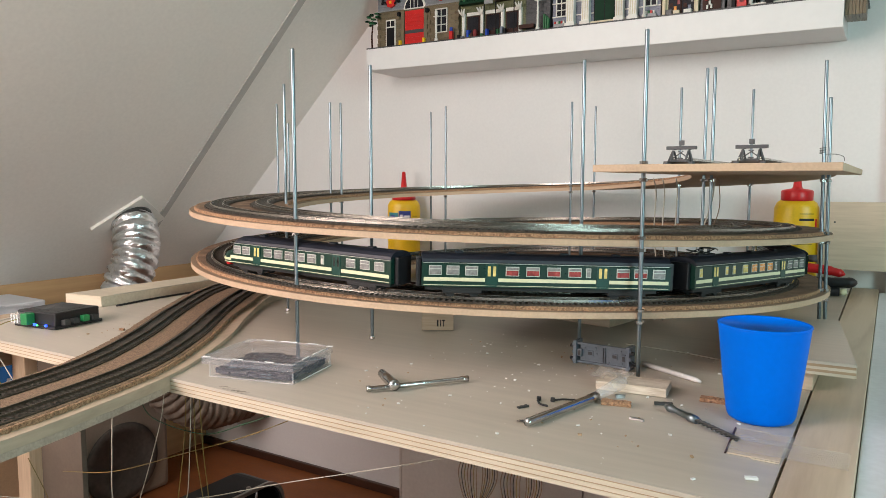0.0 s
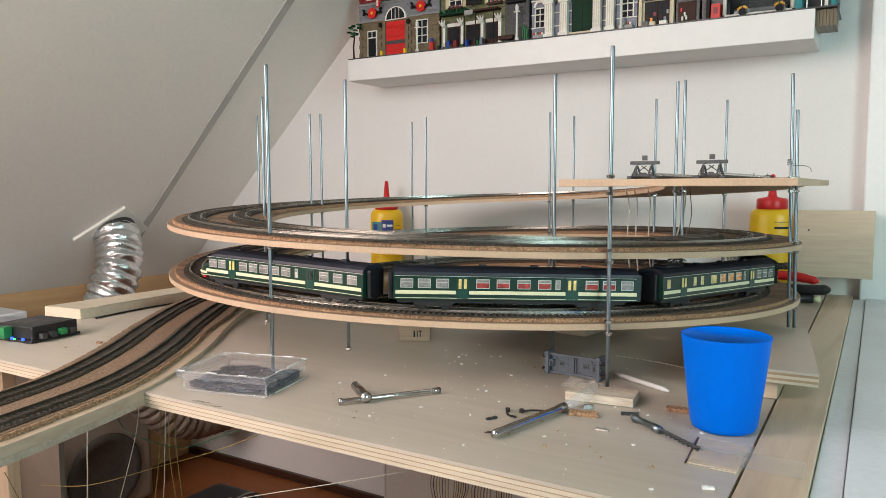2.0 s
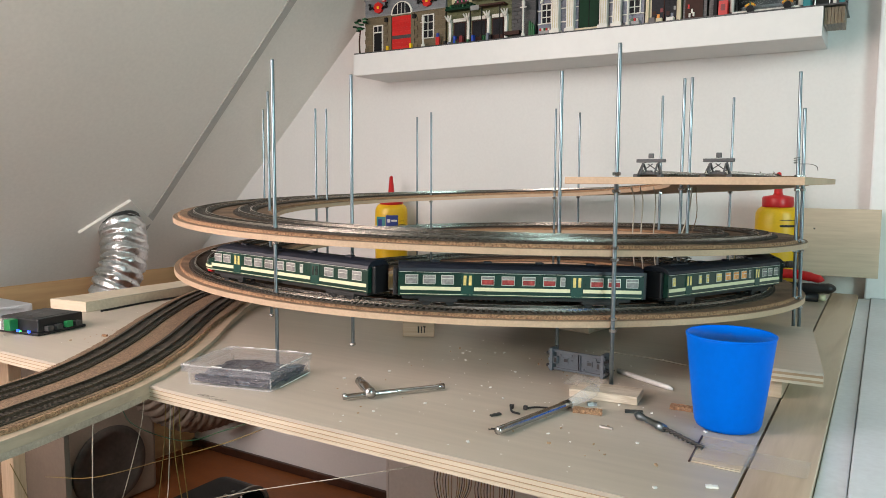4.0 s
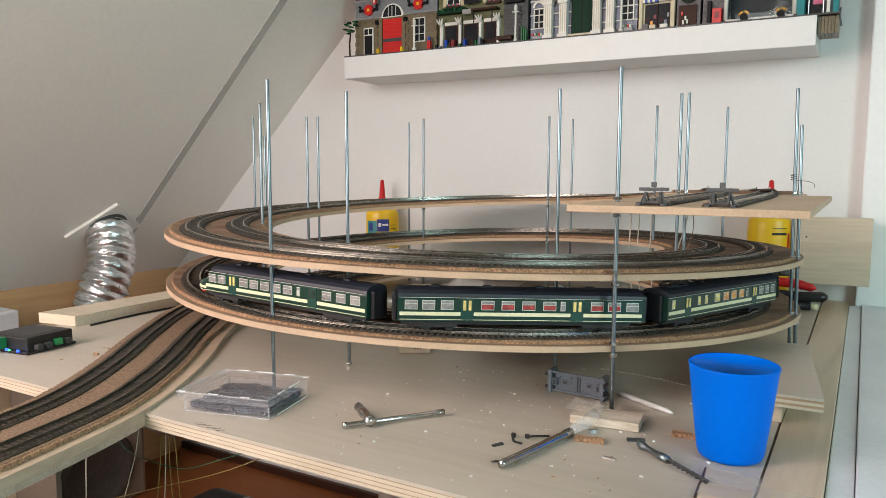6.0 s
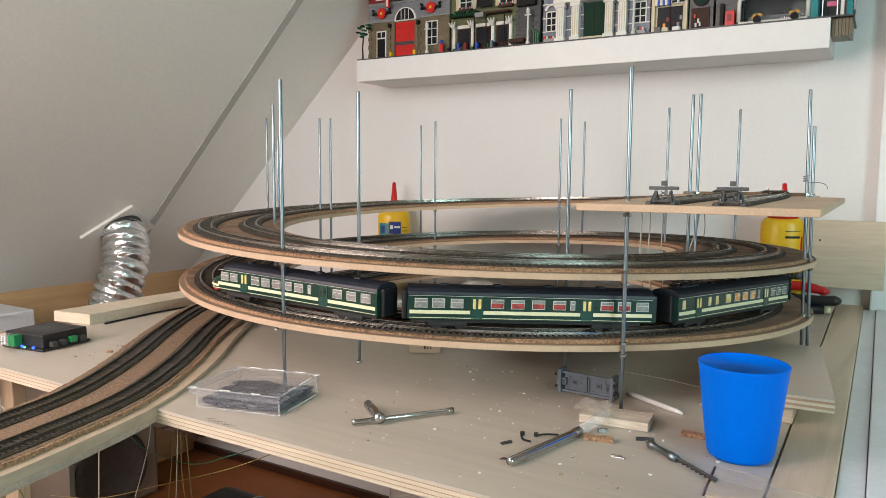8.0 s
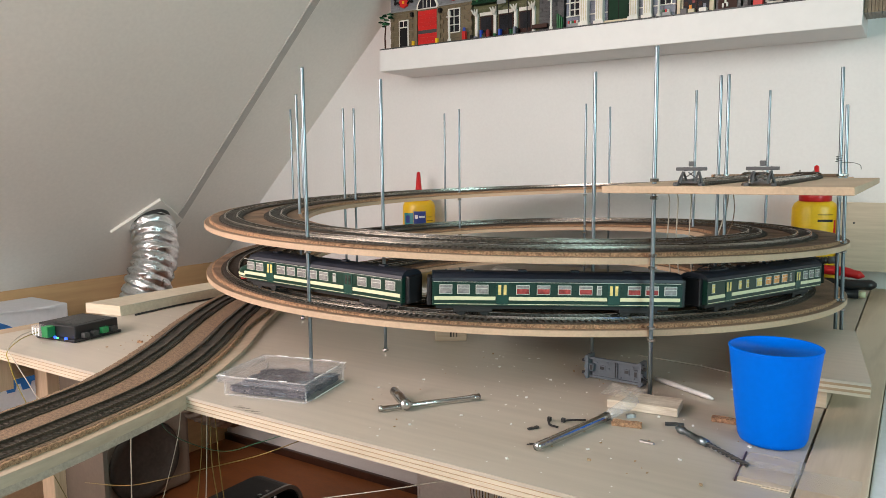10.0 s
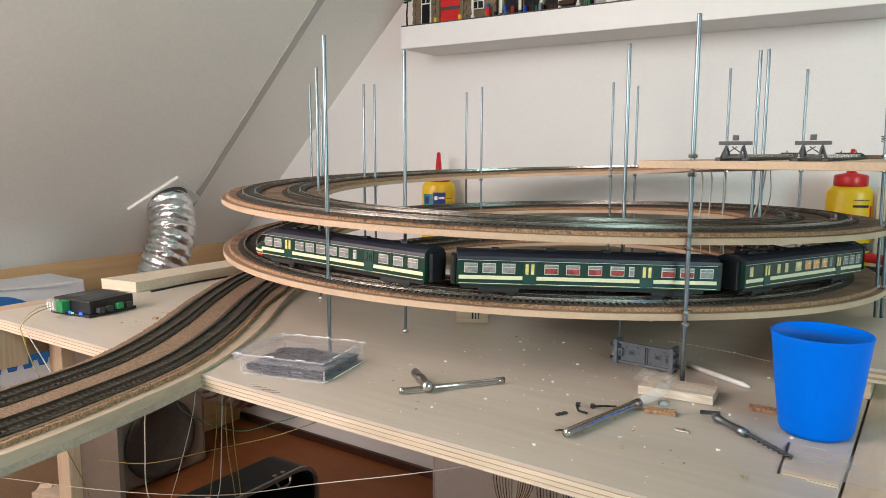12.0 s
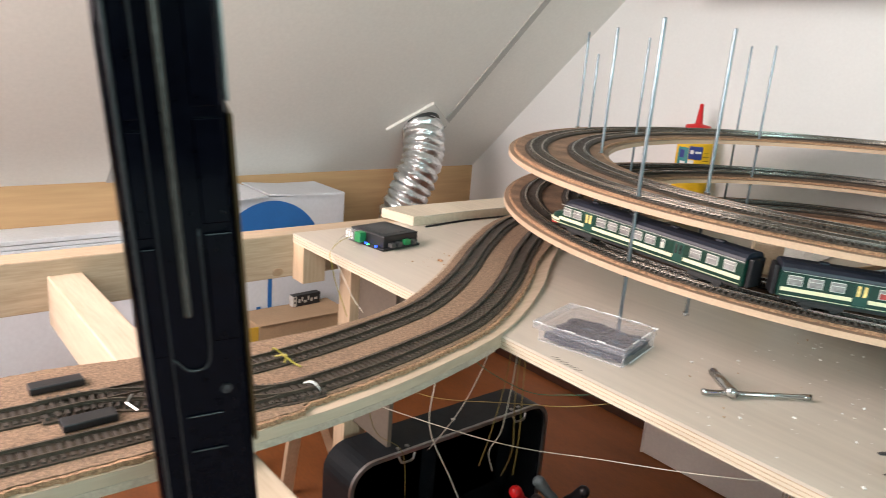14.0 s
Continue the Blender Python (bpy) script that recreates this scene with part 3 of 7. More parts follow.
def buffer_stop(x, y, z):
    """Trestle frames carrying a wide cross beam, with struts and rail shoes."""
    b = thing("buffer_stop", "grey plastic model buffer stop at the end of the track", "buffer stop", pose(x, y, z) @ Matrix.Scale(0.69, 4), "buffer stops")

    def bar(p0, p1, w, d, name):
        bm = bmesh.new()
        u = Vector(p1) - Vector(p0)
        box(bm, -w / 2, w / 2, -d / 2, d / 2, 0, u.length, Matrix.Translation(p0) @ u.to_track_quat("Z", "Y").to_matrix().to_4x4(), 0.0003)
        part(name, bm, M_GREYB, b)

    for s in (-1, 1):
        bar((s * 0.0150, -0.006, 0.002), (s * 0.0095, -0.002, 0.0175), 0.0026, 0.0024, "post")
        bar((s * 0.0085, -0.016, 0.003), (s * 0.0090, -0.003, 0.0165), 0.0020, 0.0020, "strut")
        bar((s * 0.0085, 0.014, 0.003), (s * 0.0090, -0.001, 0.0165), 0.0020, 0.0020, "strut")
        bar((s * 0.0135, -0.0045, 0.005), (-s * 0.0030, -0.0035, 0.0165), 0.0013, 0.0013, "brace")
        part("rail_shoe", boxes((s * 0.0083 - 0.0018, s * 0.0083 + 0.0018, 0.010, 0.017, 0.0035, 0.0068), bevel=0.0004), M_RIMS, b, "bright metal rail shoe")
        part("foot", boxes((s * 0.0150 - 0.0026, s * 0.0150 + 0.0026, -0.018, 0.000, 0.0, 0.0030), bevel=0.0005), M_GREYB, b)
        bm = bmesh.new()
        tube(bm, [(s * 0.009, 0.002, 0.0205), (s * 0.009, 0.006, 0.0205)], 0.0026, 10)
        part("buffer", bm, M_GREYB, b)
    part("cross_beam", boxes((-0.0185, 0.0185, -0.003, 0.002, 0.0185, 0.0228), bevel=0.0005), M_GREYB, b)
    part("lamp_block", boxes((-0.0032, 0.0032, -0.0025, 0.0012, 0.0237, 0.0300), bevel=0.0005), M_GREYB, b)
    part("lower_beam", boxes((-0.0125, 0.0125, -0.0085, -0.0060, 0.0030, 0.0062), bevel=0.0004), M_GREYB, b)
    part("hook_plate", boxes((-0.0030, 0.0030, -0.0088, -0.0030, 0.0064, 0.0082), bevel=0.0004), M_GREYB, b)


buffer_stop(-0.150, 0.655, 1.0155)
buffer_stop(-0.094, 0.660, 1.0155)


# ---- the ramp leaving the helix ----
ramp = thing("ramp_track", "curved double-track ramp on a thick pale bent wooden board", "model railway")
RAMP = [(-0.945, 0.975, 0.8240), (-0.931, 0.846, 0.8130), (-0.851, 0.711, 0.808), (-0.747, 0.573, 0.806), (-0.676, 0.455, 0.8045), (-0.645, 0.350, 0.8035),
        (-0.628, 0.250, 0.8025), (-0.625, 0.150, 0.8015), (-0.630, 0.0, 0.8005), (-0.640, -0.2, 0.800), (-0.650, -0.6, 0.800)]


def build_ramp():
    line = spline(RAMP, 12)
    fine = spline(RAMP, 40)

    def wider(pts, base, more):
        # the bed widens beside the crossover
        return lambda i: base + more * max(0.0, min(1.0, (0.36 - pts[i].y) / 0.30))

    bm = bmesh.new()
    ribbon(bm, line, lambda i: -0.068 - 0.007 * max(0.0, min(1.0, (line[i].y - 0.42) / 0.2)), wider(line, 0.066, 0.050), -0.0175, -0.0012)
    part("ramp_board", bm, M_RAMPW, ramp, "thick bent pale wooden board")
    bm = bmesh.new()
    low = [p for p in line if p.y < 0.44]
    ribbon(bm, low, lambda i: -0.0685 - 0.007 * max(0.0, min(1.0, (low[i].y - 0.42) / 0.2)), lambda i: -0.0679 - 0.007 * max(0.0, min(1.0, (low[i].y - 0.42) / 0.2)), -0.0176, -0.0112, 0.0001)
    part("scuffed_edge", bm, M_PRIMED, ramp, "scuffed grey lower edge of the board")
    bm = bmesh.new()
    ribbon(bm, fine, lambda i: -0.053 - 0.009 * max(0.0, min(1.0, (0.215 - fine[i].y) / 0.012)) - 0.010 * max(0.0, min(1.0, (fine[i].y - 0.60) / 0.15)), wider(fine, 0.059, 0.050), -0.0012, 0.0035, 0.0016)
    part("cork_underlay", bm, M_CORK, ramp, "crumbly reddish cork underlay with torn edges")
    bm = bmesh.new()
    ribbon(bm, fine, lambda i: -0.0565 - 0.009 * max(0.0, min(1.0, (0.215 - fine[i].y) / 0.012)), lambda i: -0.0535 - 0.009 * max(0.0, min(1.0, (0.215 - fine[i].y) / 0.012)), -0.0012, 0.0030, 0.0016)
    part("torn_cork_edge", bm, M_CORKE, ramp, "crumbly reddish torn cork edge")
    for off in (-0.0315, 0.0315):
        tl = []
        for i, p in enumerate(line):
            d = line[min(i + 1, len(line) - 1)] - line[max(i - 1, 0)]
            s = Vector((d.y, -d.x, 0)).normalized()
            tl.append(p + s * off + Vector((0, 0, 0.0035)))
        bm = bmesh.new()
        ribbon(bm, tl, -0.0168, 0.0168, 0, BED)
        part("track_bed", bm, M_BALLAST, ramp)
        sleepers_mesh([p + Vector((0, 0, BED)) for p in tl], "sleeper_strip", ramp, picked=lambda c: c.y < 0.62)
        rails(tl, ramp, BED + 0.0013, M_RAILD)
    # crossover between the two tracks
    z = 0.8050
    xl = spline([(-0.592, 0.235, z), (-0.594, 0.200, z), (-0.612, 0.165, z), (-0.638, 0.115, z), (-0.655, 0.075, z), (-0.657, 0.035, z)], 10)
    bm = bmesh.new()
    ribbon(bm, xl, -0.020, 0.020, 0, 0.0012)
    part("track_bed", bm, M_BALLAST, ramp)
    sleepers_mesh([p + Vector((0, 0, 0.0012)) for p in xl], "crossover_strip", ramp, 0.034, 0.0068, 0.0026)
    rails(xl, ramp, 0.0040, M_RAILD)
    part("switch_motor", boxes((-0.704, -0.690, 0.036, 0.076, 0.8045, 0.8105), bevel=0.001), M_BLACK, ramp, "black point motor housing")
    part("switch_motor", boxes((-0.633, -0.618, 0.044, 0.082, 0.8045, 0.8105), bevel=0.001), M_BLACK, ramp, "black point motor housing")
    bm = bmesh.new()
    tube(bm, [(-0.640, 0.098, 0.8125), (-0.626, 0.090, 0.8135), (-0.612, 0.094, 0.8125)], 0.0011, 6)
    part("point_lever", bm, M_CHROME, ramp, "bright metal point lever")
    bm = bmesh.new()
    tube(bm, [(-0.642, 0.112, 0.808), (-0.642, 0.112, 0.816)], 0.0028, 10)
    part("point_stud", bm, M_CHROME, ramp)


build_ramp()


# ---- the train ----
def train_way():
    """The rail tops that the train stands on: the outer helix track, then the ramp's track that follows it."""
    way = [q for q in ring_points(R2, 180, 543, 1.0, PLY + CORK, TRACK_X, TRACK_Y)]
    line = spline(RAMP, 12)
    for i, q in enumerate(line):
        d = line[min(i + 1, len(line) - 1)] - line[max(i - 1, 0)]
        way.append(q + Vector((d.y, -d.x, 0)).normalized() * 0.0315 + Vector((0, 0, 0.0035)))
    return [q + Vector((0, 0, BED + 0.0040)) for q in way]


WAY = train_way()


def on_way(s):
    for a, b in zip(WAY, WAY[1:]):
        ln = (b - a).length
        if s <= ln:
            return a + (b - a) * (s / ln)
        s -= ln
    return WAY[-1]


def coach_plan(doors, *runs):
    """Doors, and windows as (middle, width, pane): each run names its pane, its width and its middles."""
    return doors, [(x, w, m) for m, w, xs in runs for x in xs]


CAB_PLAN = coach_plan((-0.0516, 0.0658), (M_LITW, 0.0122, (0.0977, 0.0830, -0.0707, -0.0892, -0.1075)), (M_LITW, 0.0128, (0.0482, 0.0322, 0.0157, -0.0008, -0.0173)), (M_PALEF, 0.0046, (-0.0326,)))
COACHES = {3: CAB_PLAN, 4: CAB_PLAN,
           1: coach_plan((-0.0542, 0.0542), (M_LITW, 0.0124, (-0.1085, -0.0916, 0.1098)), (M_LITW, 0.0124, (-0.0737,)), (M_REDW, 0.0130, (-0.0343, -0.0143, 0.0061, 0.0268, 0.0742, 0.0916)), (M_LITW, 0.0050, (0.0400,))),
           2: coach_plan((-0.0830, 0.0639), (M_YELW, 0.0056, (-0.1112, -0.0614, -0.0467)), (M_YELW, 0.0112, (-0.0231,)), (M_ORW, 0.0118, (-0.0035, 0.0140, 0.0320)), (M_LITW, 0.0046, (0.0461,)), (M_LITW, 0.0108, (0.0810, 0.0955, 0.1105)))}


def carriage(s, cab, index):
    """A car that stands with its bogies on the way, its middle at the length s."""
    back, front = on_way(s - 0.081), on_way(s + 0.081)
    u = (front - back).normalized()
    v = Vector((0, 0, 1)).cross(u).normalized()
    w = u.cross(v)
    c = (back + front) / 2
    m = Matrix(((u.x, v.x, w.x, c.x), (u.y, v.y, w.y, c.y), (u.z, v.z, w.z, c.z), (0, 0, 0, 1)))
    lab = "dark green model train end car with rounded nose" if cab else "dark green model train coach with cream stripe and pale windows"
    c = thing("train_carriage", lab, "model train", m, "train on the helix")
    c.matrix_world = m @ Matrix.Diagonal((1.04, 1.04, 1.13, 1))
    L, W = 0.1215, 0.0160
    x0, x1 = -L, L
    bm = bmesh.new()
    stations = [(x0, 1.0, 0.0335), (x1, 1.0, 0.0335)]
    if cab:
        # the cab steps down to a round bulging nose
        nose = ((-0.026, 1.0, 0.0335), (-0.0195, 0.985, 0.0325), (-0.0125, 0.965, 0.0243), (-0.009, 0.945, 0.0236), (-0.005, 0.90, 0.0228), (-0.001, 0.82, 0.0214),
                (0.002, 0.72, 0.0196), (0.0042, 0.60, 0.0176), (0.0056, 0.46, 0.0155))
        stations = [(x0, 1.0, 0.0335)] + [(x1 + dx, k, top) for dx, k, top in nose]
    rows = []
    for x, k, top in stations:
        shape = [(-W, 0.010), (-W, top - 0.0035), (-W + 0.0015, top - 0.0010), (-W * 0.55, top), (W * 0.55, top), (W - 0.0015, top - 0.0010), (W, top - 0.0035), (W, 0.010)]
        rows.append([bm.verts.new((x, y * k, zz)) for y, zz in shape])
    for a, b in zip(rows, rows[1:]):
        for i in range(7):
            bm.faces.new((a[i], a[i + 1], b[i + 1], b[i]))
        bm.faces.new((a[-1], a[0], b[0], b[-1]))
    bm.faces.new(rows[0])
    bm.faces.new(rows[-1])
    part("body", bm, M_GREEN, c)
    # roof
    bm = bmesh.new()
    rp = [(W + 0.0003, 0.0318), (W - 0.0005, 0.0345), (W - 0.004, 0.0372), (W * 0.4, 0.0388), (-W * 0.4, 0.0388), (-W + 0.004, 0.0372), (-W + 0.0005, 0.0345), (-W - 0.0003, 0.0318)]
    st = [(x0, 1.0, 0.0), (x1, 1.0, 0.0)] if not cab else [(x0, 1.0, 0.0), (x1 - 0.030, 1.0, 0.0), (x1 - 0.022, 0.96, 0.0010), (x1 - 0.0165, 0.88, 0.0030)]
    rows = [[bm.verts.new((x, y * k, max(zz - d, 0.0318 - d))) for y, zz in rp] for x, k, d in st]
    for a, b in zip(rows, rows[1:]):
        for i in range(len(rp)):
            bm.faces.new((a[i], a[(i + 1) % len(rp)], b[(i + 1) % len(rp)], b[i]))
    bm.faces.new(rows[0])
    bm.faces.new(rows[-1])
    part("roof", bm, M_ROOF, c, "dark grey curved roof")
    for v in range(4):
        xv = -0.085 + 0.052 * v
        part("roof_vent", boxes((xv - 0.004, xv + 0.004, -0.003, 0.003, 0.0385, 0.0405), bevel=0.0006), M_ROOF, c)
    xe = x1 - (0.0125 if cab else 0.002)
    for s in (-1, 1):
        y0, y1 = s * (W - 0.0002), s * (W + 0.0005)
        lo, hi = min(y0, y1), max(y0, y1)
        doors, spots = COACHES[index]
        cuts = [x0 + 0.002] + [d + o for d in doors for o in (-0.0065, 0.0065)] + [xe]
        for k in range(0, len(cuts), 2):
            part("stripe", boxes((cuts[k], cuts[k + 1], lo, hi, 0.0150, 0.0182)), M_CREAM, c, "cream stripe")
        part("lower_stripe", boxes((x0 + 0.002, xe, lo, hi, 0.0112, 0.0117)), M_CREAM, c, "thin cream line")
        part("gutter", boxes((x0 + 0.001, xe, lo, hi, 0.0309, 0.0313)), M_PALEF, c)
        # windows between the doors: main pane below, a sliding light above
        o = 0.0003 * s
        ya, yb = min(lo + o, hi + o), max(lo + o, hi + o)
        for xc, w, low_m in spots:
            win = part("window", boxes((xc - w / 2, xc + w / 2, lo, hi, 0.0203, 0.0288), bevel=0.0002), M_PALEF, c, "pale framed window")
            part("pane", boxes((xc - w / 2 + 0.0007, xc + w / 2 - 0.0007, ya, yb, 0.0210, 0.0254)), low_m, win)
            part("pane", boxes((xc - w / 2 + 0.0007, xc + w / 2 - 0.0007, ya, yb, 0.0260, 0.0282)), low_m if low_m in (M_YELW, M_ORW) else M_LITW, win)
        for k, d in enumerate(doors):
            door = part("door", boxes((d - 0.0058, d + 0.0058, lo, hi, 0.0105, 0.0305)), M_DOORG, c)
            lit = M_DARKW if cab and k == 0 else M_YELW
            for q in (-1, 1):
                part("door_window", boxes((d + q * 0.0026 - 0.0014, d + q * 0.0026 + 0.0014, min(lo, hi) + 0.0003 * s, max(lo, hi) + 0.0003 * s, 0.0200, 0.0288)), lit, door)
    # gangway or nose
    ends = [x0] if cab else [x0, x1]
    for e in ends:
        o = 0.005 if e > 0 else -0.005
        part("gangway", boxes((min(e, e + o), max(e, e + o), -0.011, 0.011, 0.009, 0.034), bevel=0.001), M_BLACK, c, "black rubber gangway")
    if cab:
        bm = bmesh.new()
        v = [bm.verts.new(p) for p in ((x1 - 0.0182, -0.0128, 0.0316), (x1 - 0.0182, 0.0128, 0.0316), (x1 - 0.0118, 0.0126, 0.0248), (x1 - 0.0118, -0.0126, 0.0248))]
        u = [bm.verts.new(q.co + Vector((-0.003, 0, -0.002))) for q in v]
        bm.faces.new(v)
        bm.faces.new(u)
        for k in range(4):
            bm.faces.new((v[k], v[(k + 1) % 4], u[(k + 1) % 4], u[k]))
        part("windscreen", bm, M_BLACKG, c, "dark windscreen")
        for nm, z0, z1 in (("nose_stripe", 0.0128, 0.0152), ("lower_nose_stripe", 0.0106, 0.0112)):
            bm = bmesh.new()
            side = [(x1 + dx, W * k) for dx, k, top in nose[2:]]
            path = side + [(x, -y) for x, y in reversed(side)]
            rows = [[bm.verts.new(q) for q in ((x - 0.0004, y * 0.97, z0), (x + 0.0005, y * 1.025, z0), (x + 0.0005, y * 1.025, z1), (x - 0.0004, y * 0.97, z1))] for x, y in path]
            for a, b in zip(rows, rows[1:]):
                for k in range(4):
                    bm.faces.new((a[k], a[(k + 1) % 4], b[(k + 1) % 4], b[k]))
            bm.faces.new(rows[0])
            bm.faces.new(rows[-1])
            part(nm, bm, M_CREAM, c, "cream stripe round the nose")
        part("coupler", boxes((x1 + 0.003, x1 + 0.010, -0.004, 0.004, 0.0055, 0.0105), bevel=0.001), M_RED, c, "red coupling cover")
        for s in (-1, 1):
            bm = bmesh.new()
            tube(bm, [(x1 - 0.002, s * 0.0098, 0.0140), (x1 + 0.0042, s * 0.0098, 0.0140)], 0.0017, 10)
            part("headlight", bm, M_CREAM, c, "round headlight")
    if index == 2:
        # folded current collector near one end of the roof
        part("collector_base", boxes((-0.104, -0.070, -0.0075, -0.0060, 0.0392, 0.0402), (-0.104, -0.070, 0.0060, 0.0075, 0.0392, 0.0402), (-0.104, -0.1025, -0.006, 0.006, 0.0392, 0.0402), (-0.0715, -0.070, -0.006, 0.006, 0.0392, 0.0402)), M_ROOF, c)
        for s in (-1, 1):
            bm = bmesh.new()
            tube(bm, [(-0.103, s * 0.0067, 0.0405), (-0.087, s * 0.0078, 0.0428), (-0.0715, s * 0.0067, 0.0452)], 0.0006, 6)
            tube(bm, [(-0.071, s * 0.0067, 0.0405), (-0.087, s * 0.0060, 0.0422), (-0.1025, s * 0.0067, 0.0446)], 0.0006, 6)
            part("collector_arm", bm, M_UNDER, c)
        bm = bmesh.new()
        tube(bm, [(-0.0715, -0.0105, 0.0445), (-0.0715, -0.008, 0.0456), (-0.0715, 0.008, 0.0456), (-0.0715, 0.0105, 0.0445)], 0.0008, 6)
        part("contact_bow", bm, M_RIMS, c)
    part("underframe", boxes((x0 + 0.004, x1 - 0.012, -0.012, 0.012, 0.0065, 0.0102)), M_UNDER, c)
    for xb in (-0.082, 0.080):
        bg = part("bogie", boxes((xb - 0.019, xb + 0.019, -0.0125, 0.0125, 0.0035, 0.0075), bevel=0.0008), M_UNDER, c)
        for dx in (-0.0115, 0.0115):
            for s in (-1, 1):
                bm = bmesh.new()
                tube(bm, [(xb + dx, s * 0.0072, 0.0050), (xb + dx, s * 0.0098, 0.0050)], 0.0049, 14)
                part("wheel", bm, M_UNDER, bg)
    return c


# tail, red-seated coach, yellow-paned coach and head round the lower front of the helix, one coach length apart
PITCH_CARS = R2 * radians(36)
TAIL = R2 * radians(267.3 - 180)
carriage(TAIL + 3 * PITCH_CARS, True, 3)
carriage(TAIL + 2 * PITCH_CARS, False, 2)
carriage(TAIL + PITCH_CARS, False, 1)
tail = carriage(TAIL, True, 4)
tail.matrix_world = tail.matrix_world @ Matrix.Rotation(math.pi, 4, "Z")


# ---- the wall shelf ----
SHX0, SHX1, SHY, SHZ = -1.045, -0.073, 1.358, 1.303
TOY = 1.058
# the shelf hangs a little lower at its free end
AWAY = Matrix.Translation((-1.1, 0, 1.3188)) @ Matrix.Rotation(radians(0.27), 4, "Y") @ Matrix.Translation((1.1, 0, -1.3188)) @ Matrix.Translation((0.012, 0.012, 1.03)) @ Matrix.Scale(TOY, 4) @ Matrix.Translation((-0.012, -0.012, -1.03))
SHB = (WY - 0.013) / TOY + 0.012
shelf = thing("wall_shelf", "thick white lacquered floating wall shelf", "shelf")
part("board", boxes((SHX0 + 0.006, SHX1, SHY, SHB, SHZ - 0.0485, SHZ), bevel=0.0012), M_SHELF, shelf)
part("edge_band", boxes((SHX0 + 0.0062, SHX1 - 0.0002, SHY - 0.0006, SHY - 0.0001, SHZ - 0.0475, SHZ - 0.001)), M_SHELF, shelf, "white lacquered front edge band")


# ---- things on the bench ----
def cup():
    c = thing("cup", "bright blue tapered plastic cup standing on the bench", "cup", pose(-0.0785, 0.660, TABLE) @ Matrix.Scale(0.97, 4))
    bm = bmesh.new()
    lathe(bm, [(0.0005, 0.0), (0.023, 0.0), (0.0268, 0.002), (0.0285, 0.006), (0.0328, 0.040), (0.0375, 0.0815), (0.0378, 0.0830), (0.0370, 0.0835),
               (0.0360, 0.0820), (0.0312, 0.038), (0.0270, 0.006), (0.0005, 0.004)], 48)
    part("cup_body", bm, M_CUP, c, "", True)
    bm = bmesh.new()
    lathe(bm, [(0.0372, 0.0826), (0.0382, 0.0832), (0.0382, 0.0842), (0.0372, 0.0848), (0.0362, 0.0842), (0.0362, 0.0832)], 48)
    part("rim", bm, M_CUP, c, "rounded blue rim", True)


cup()


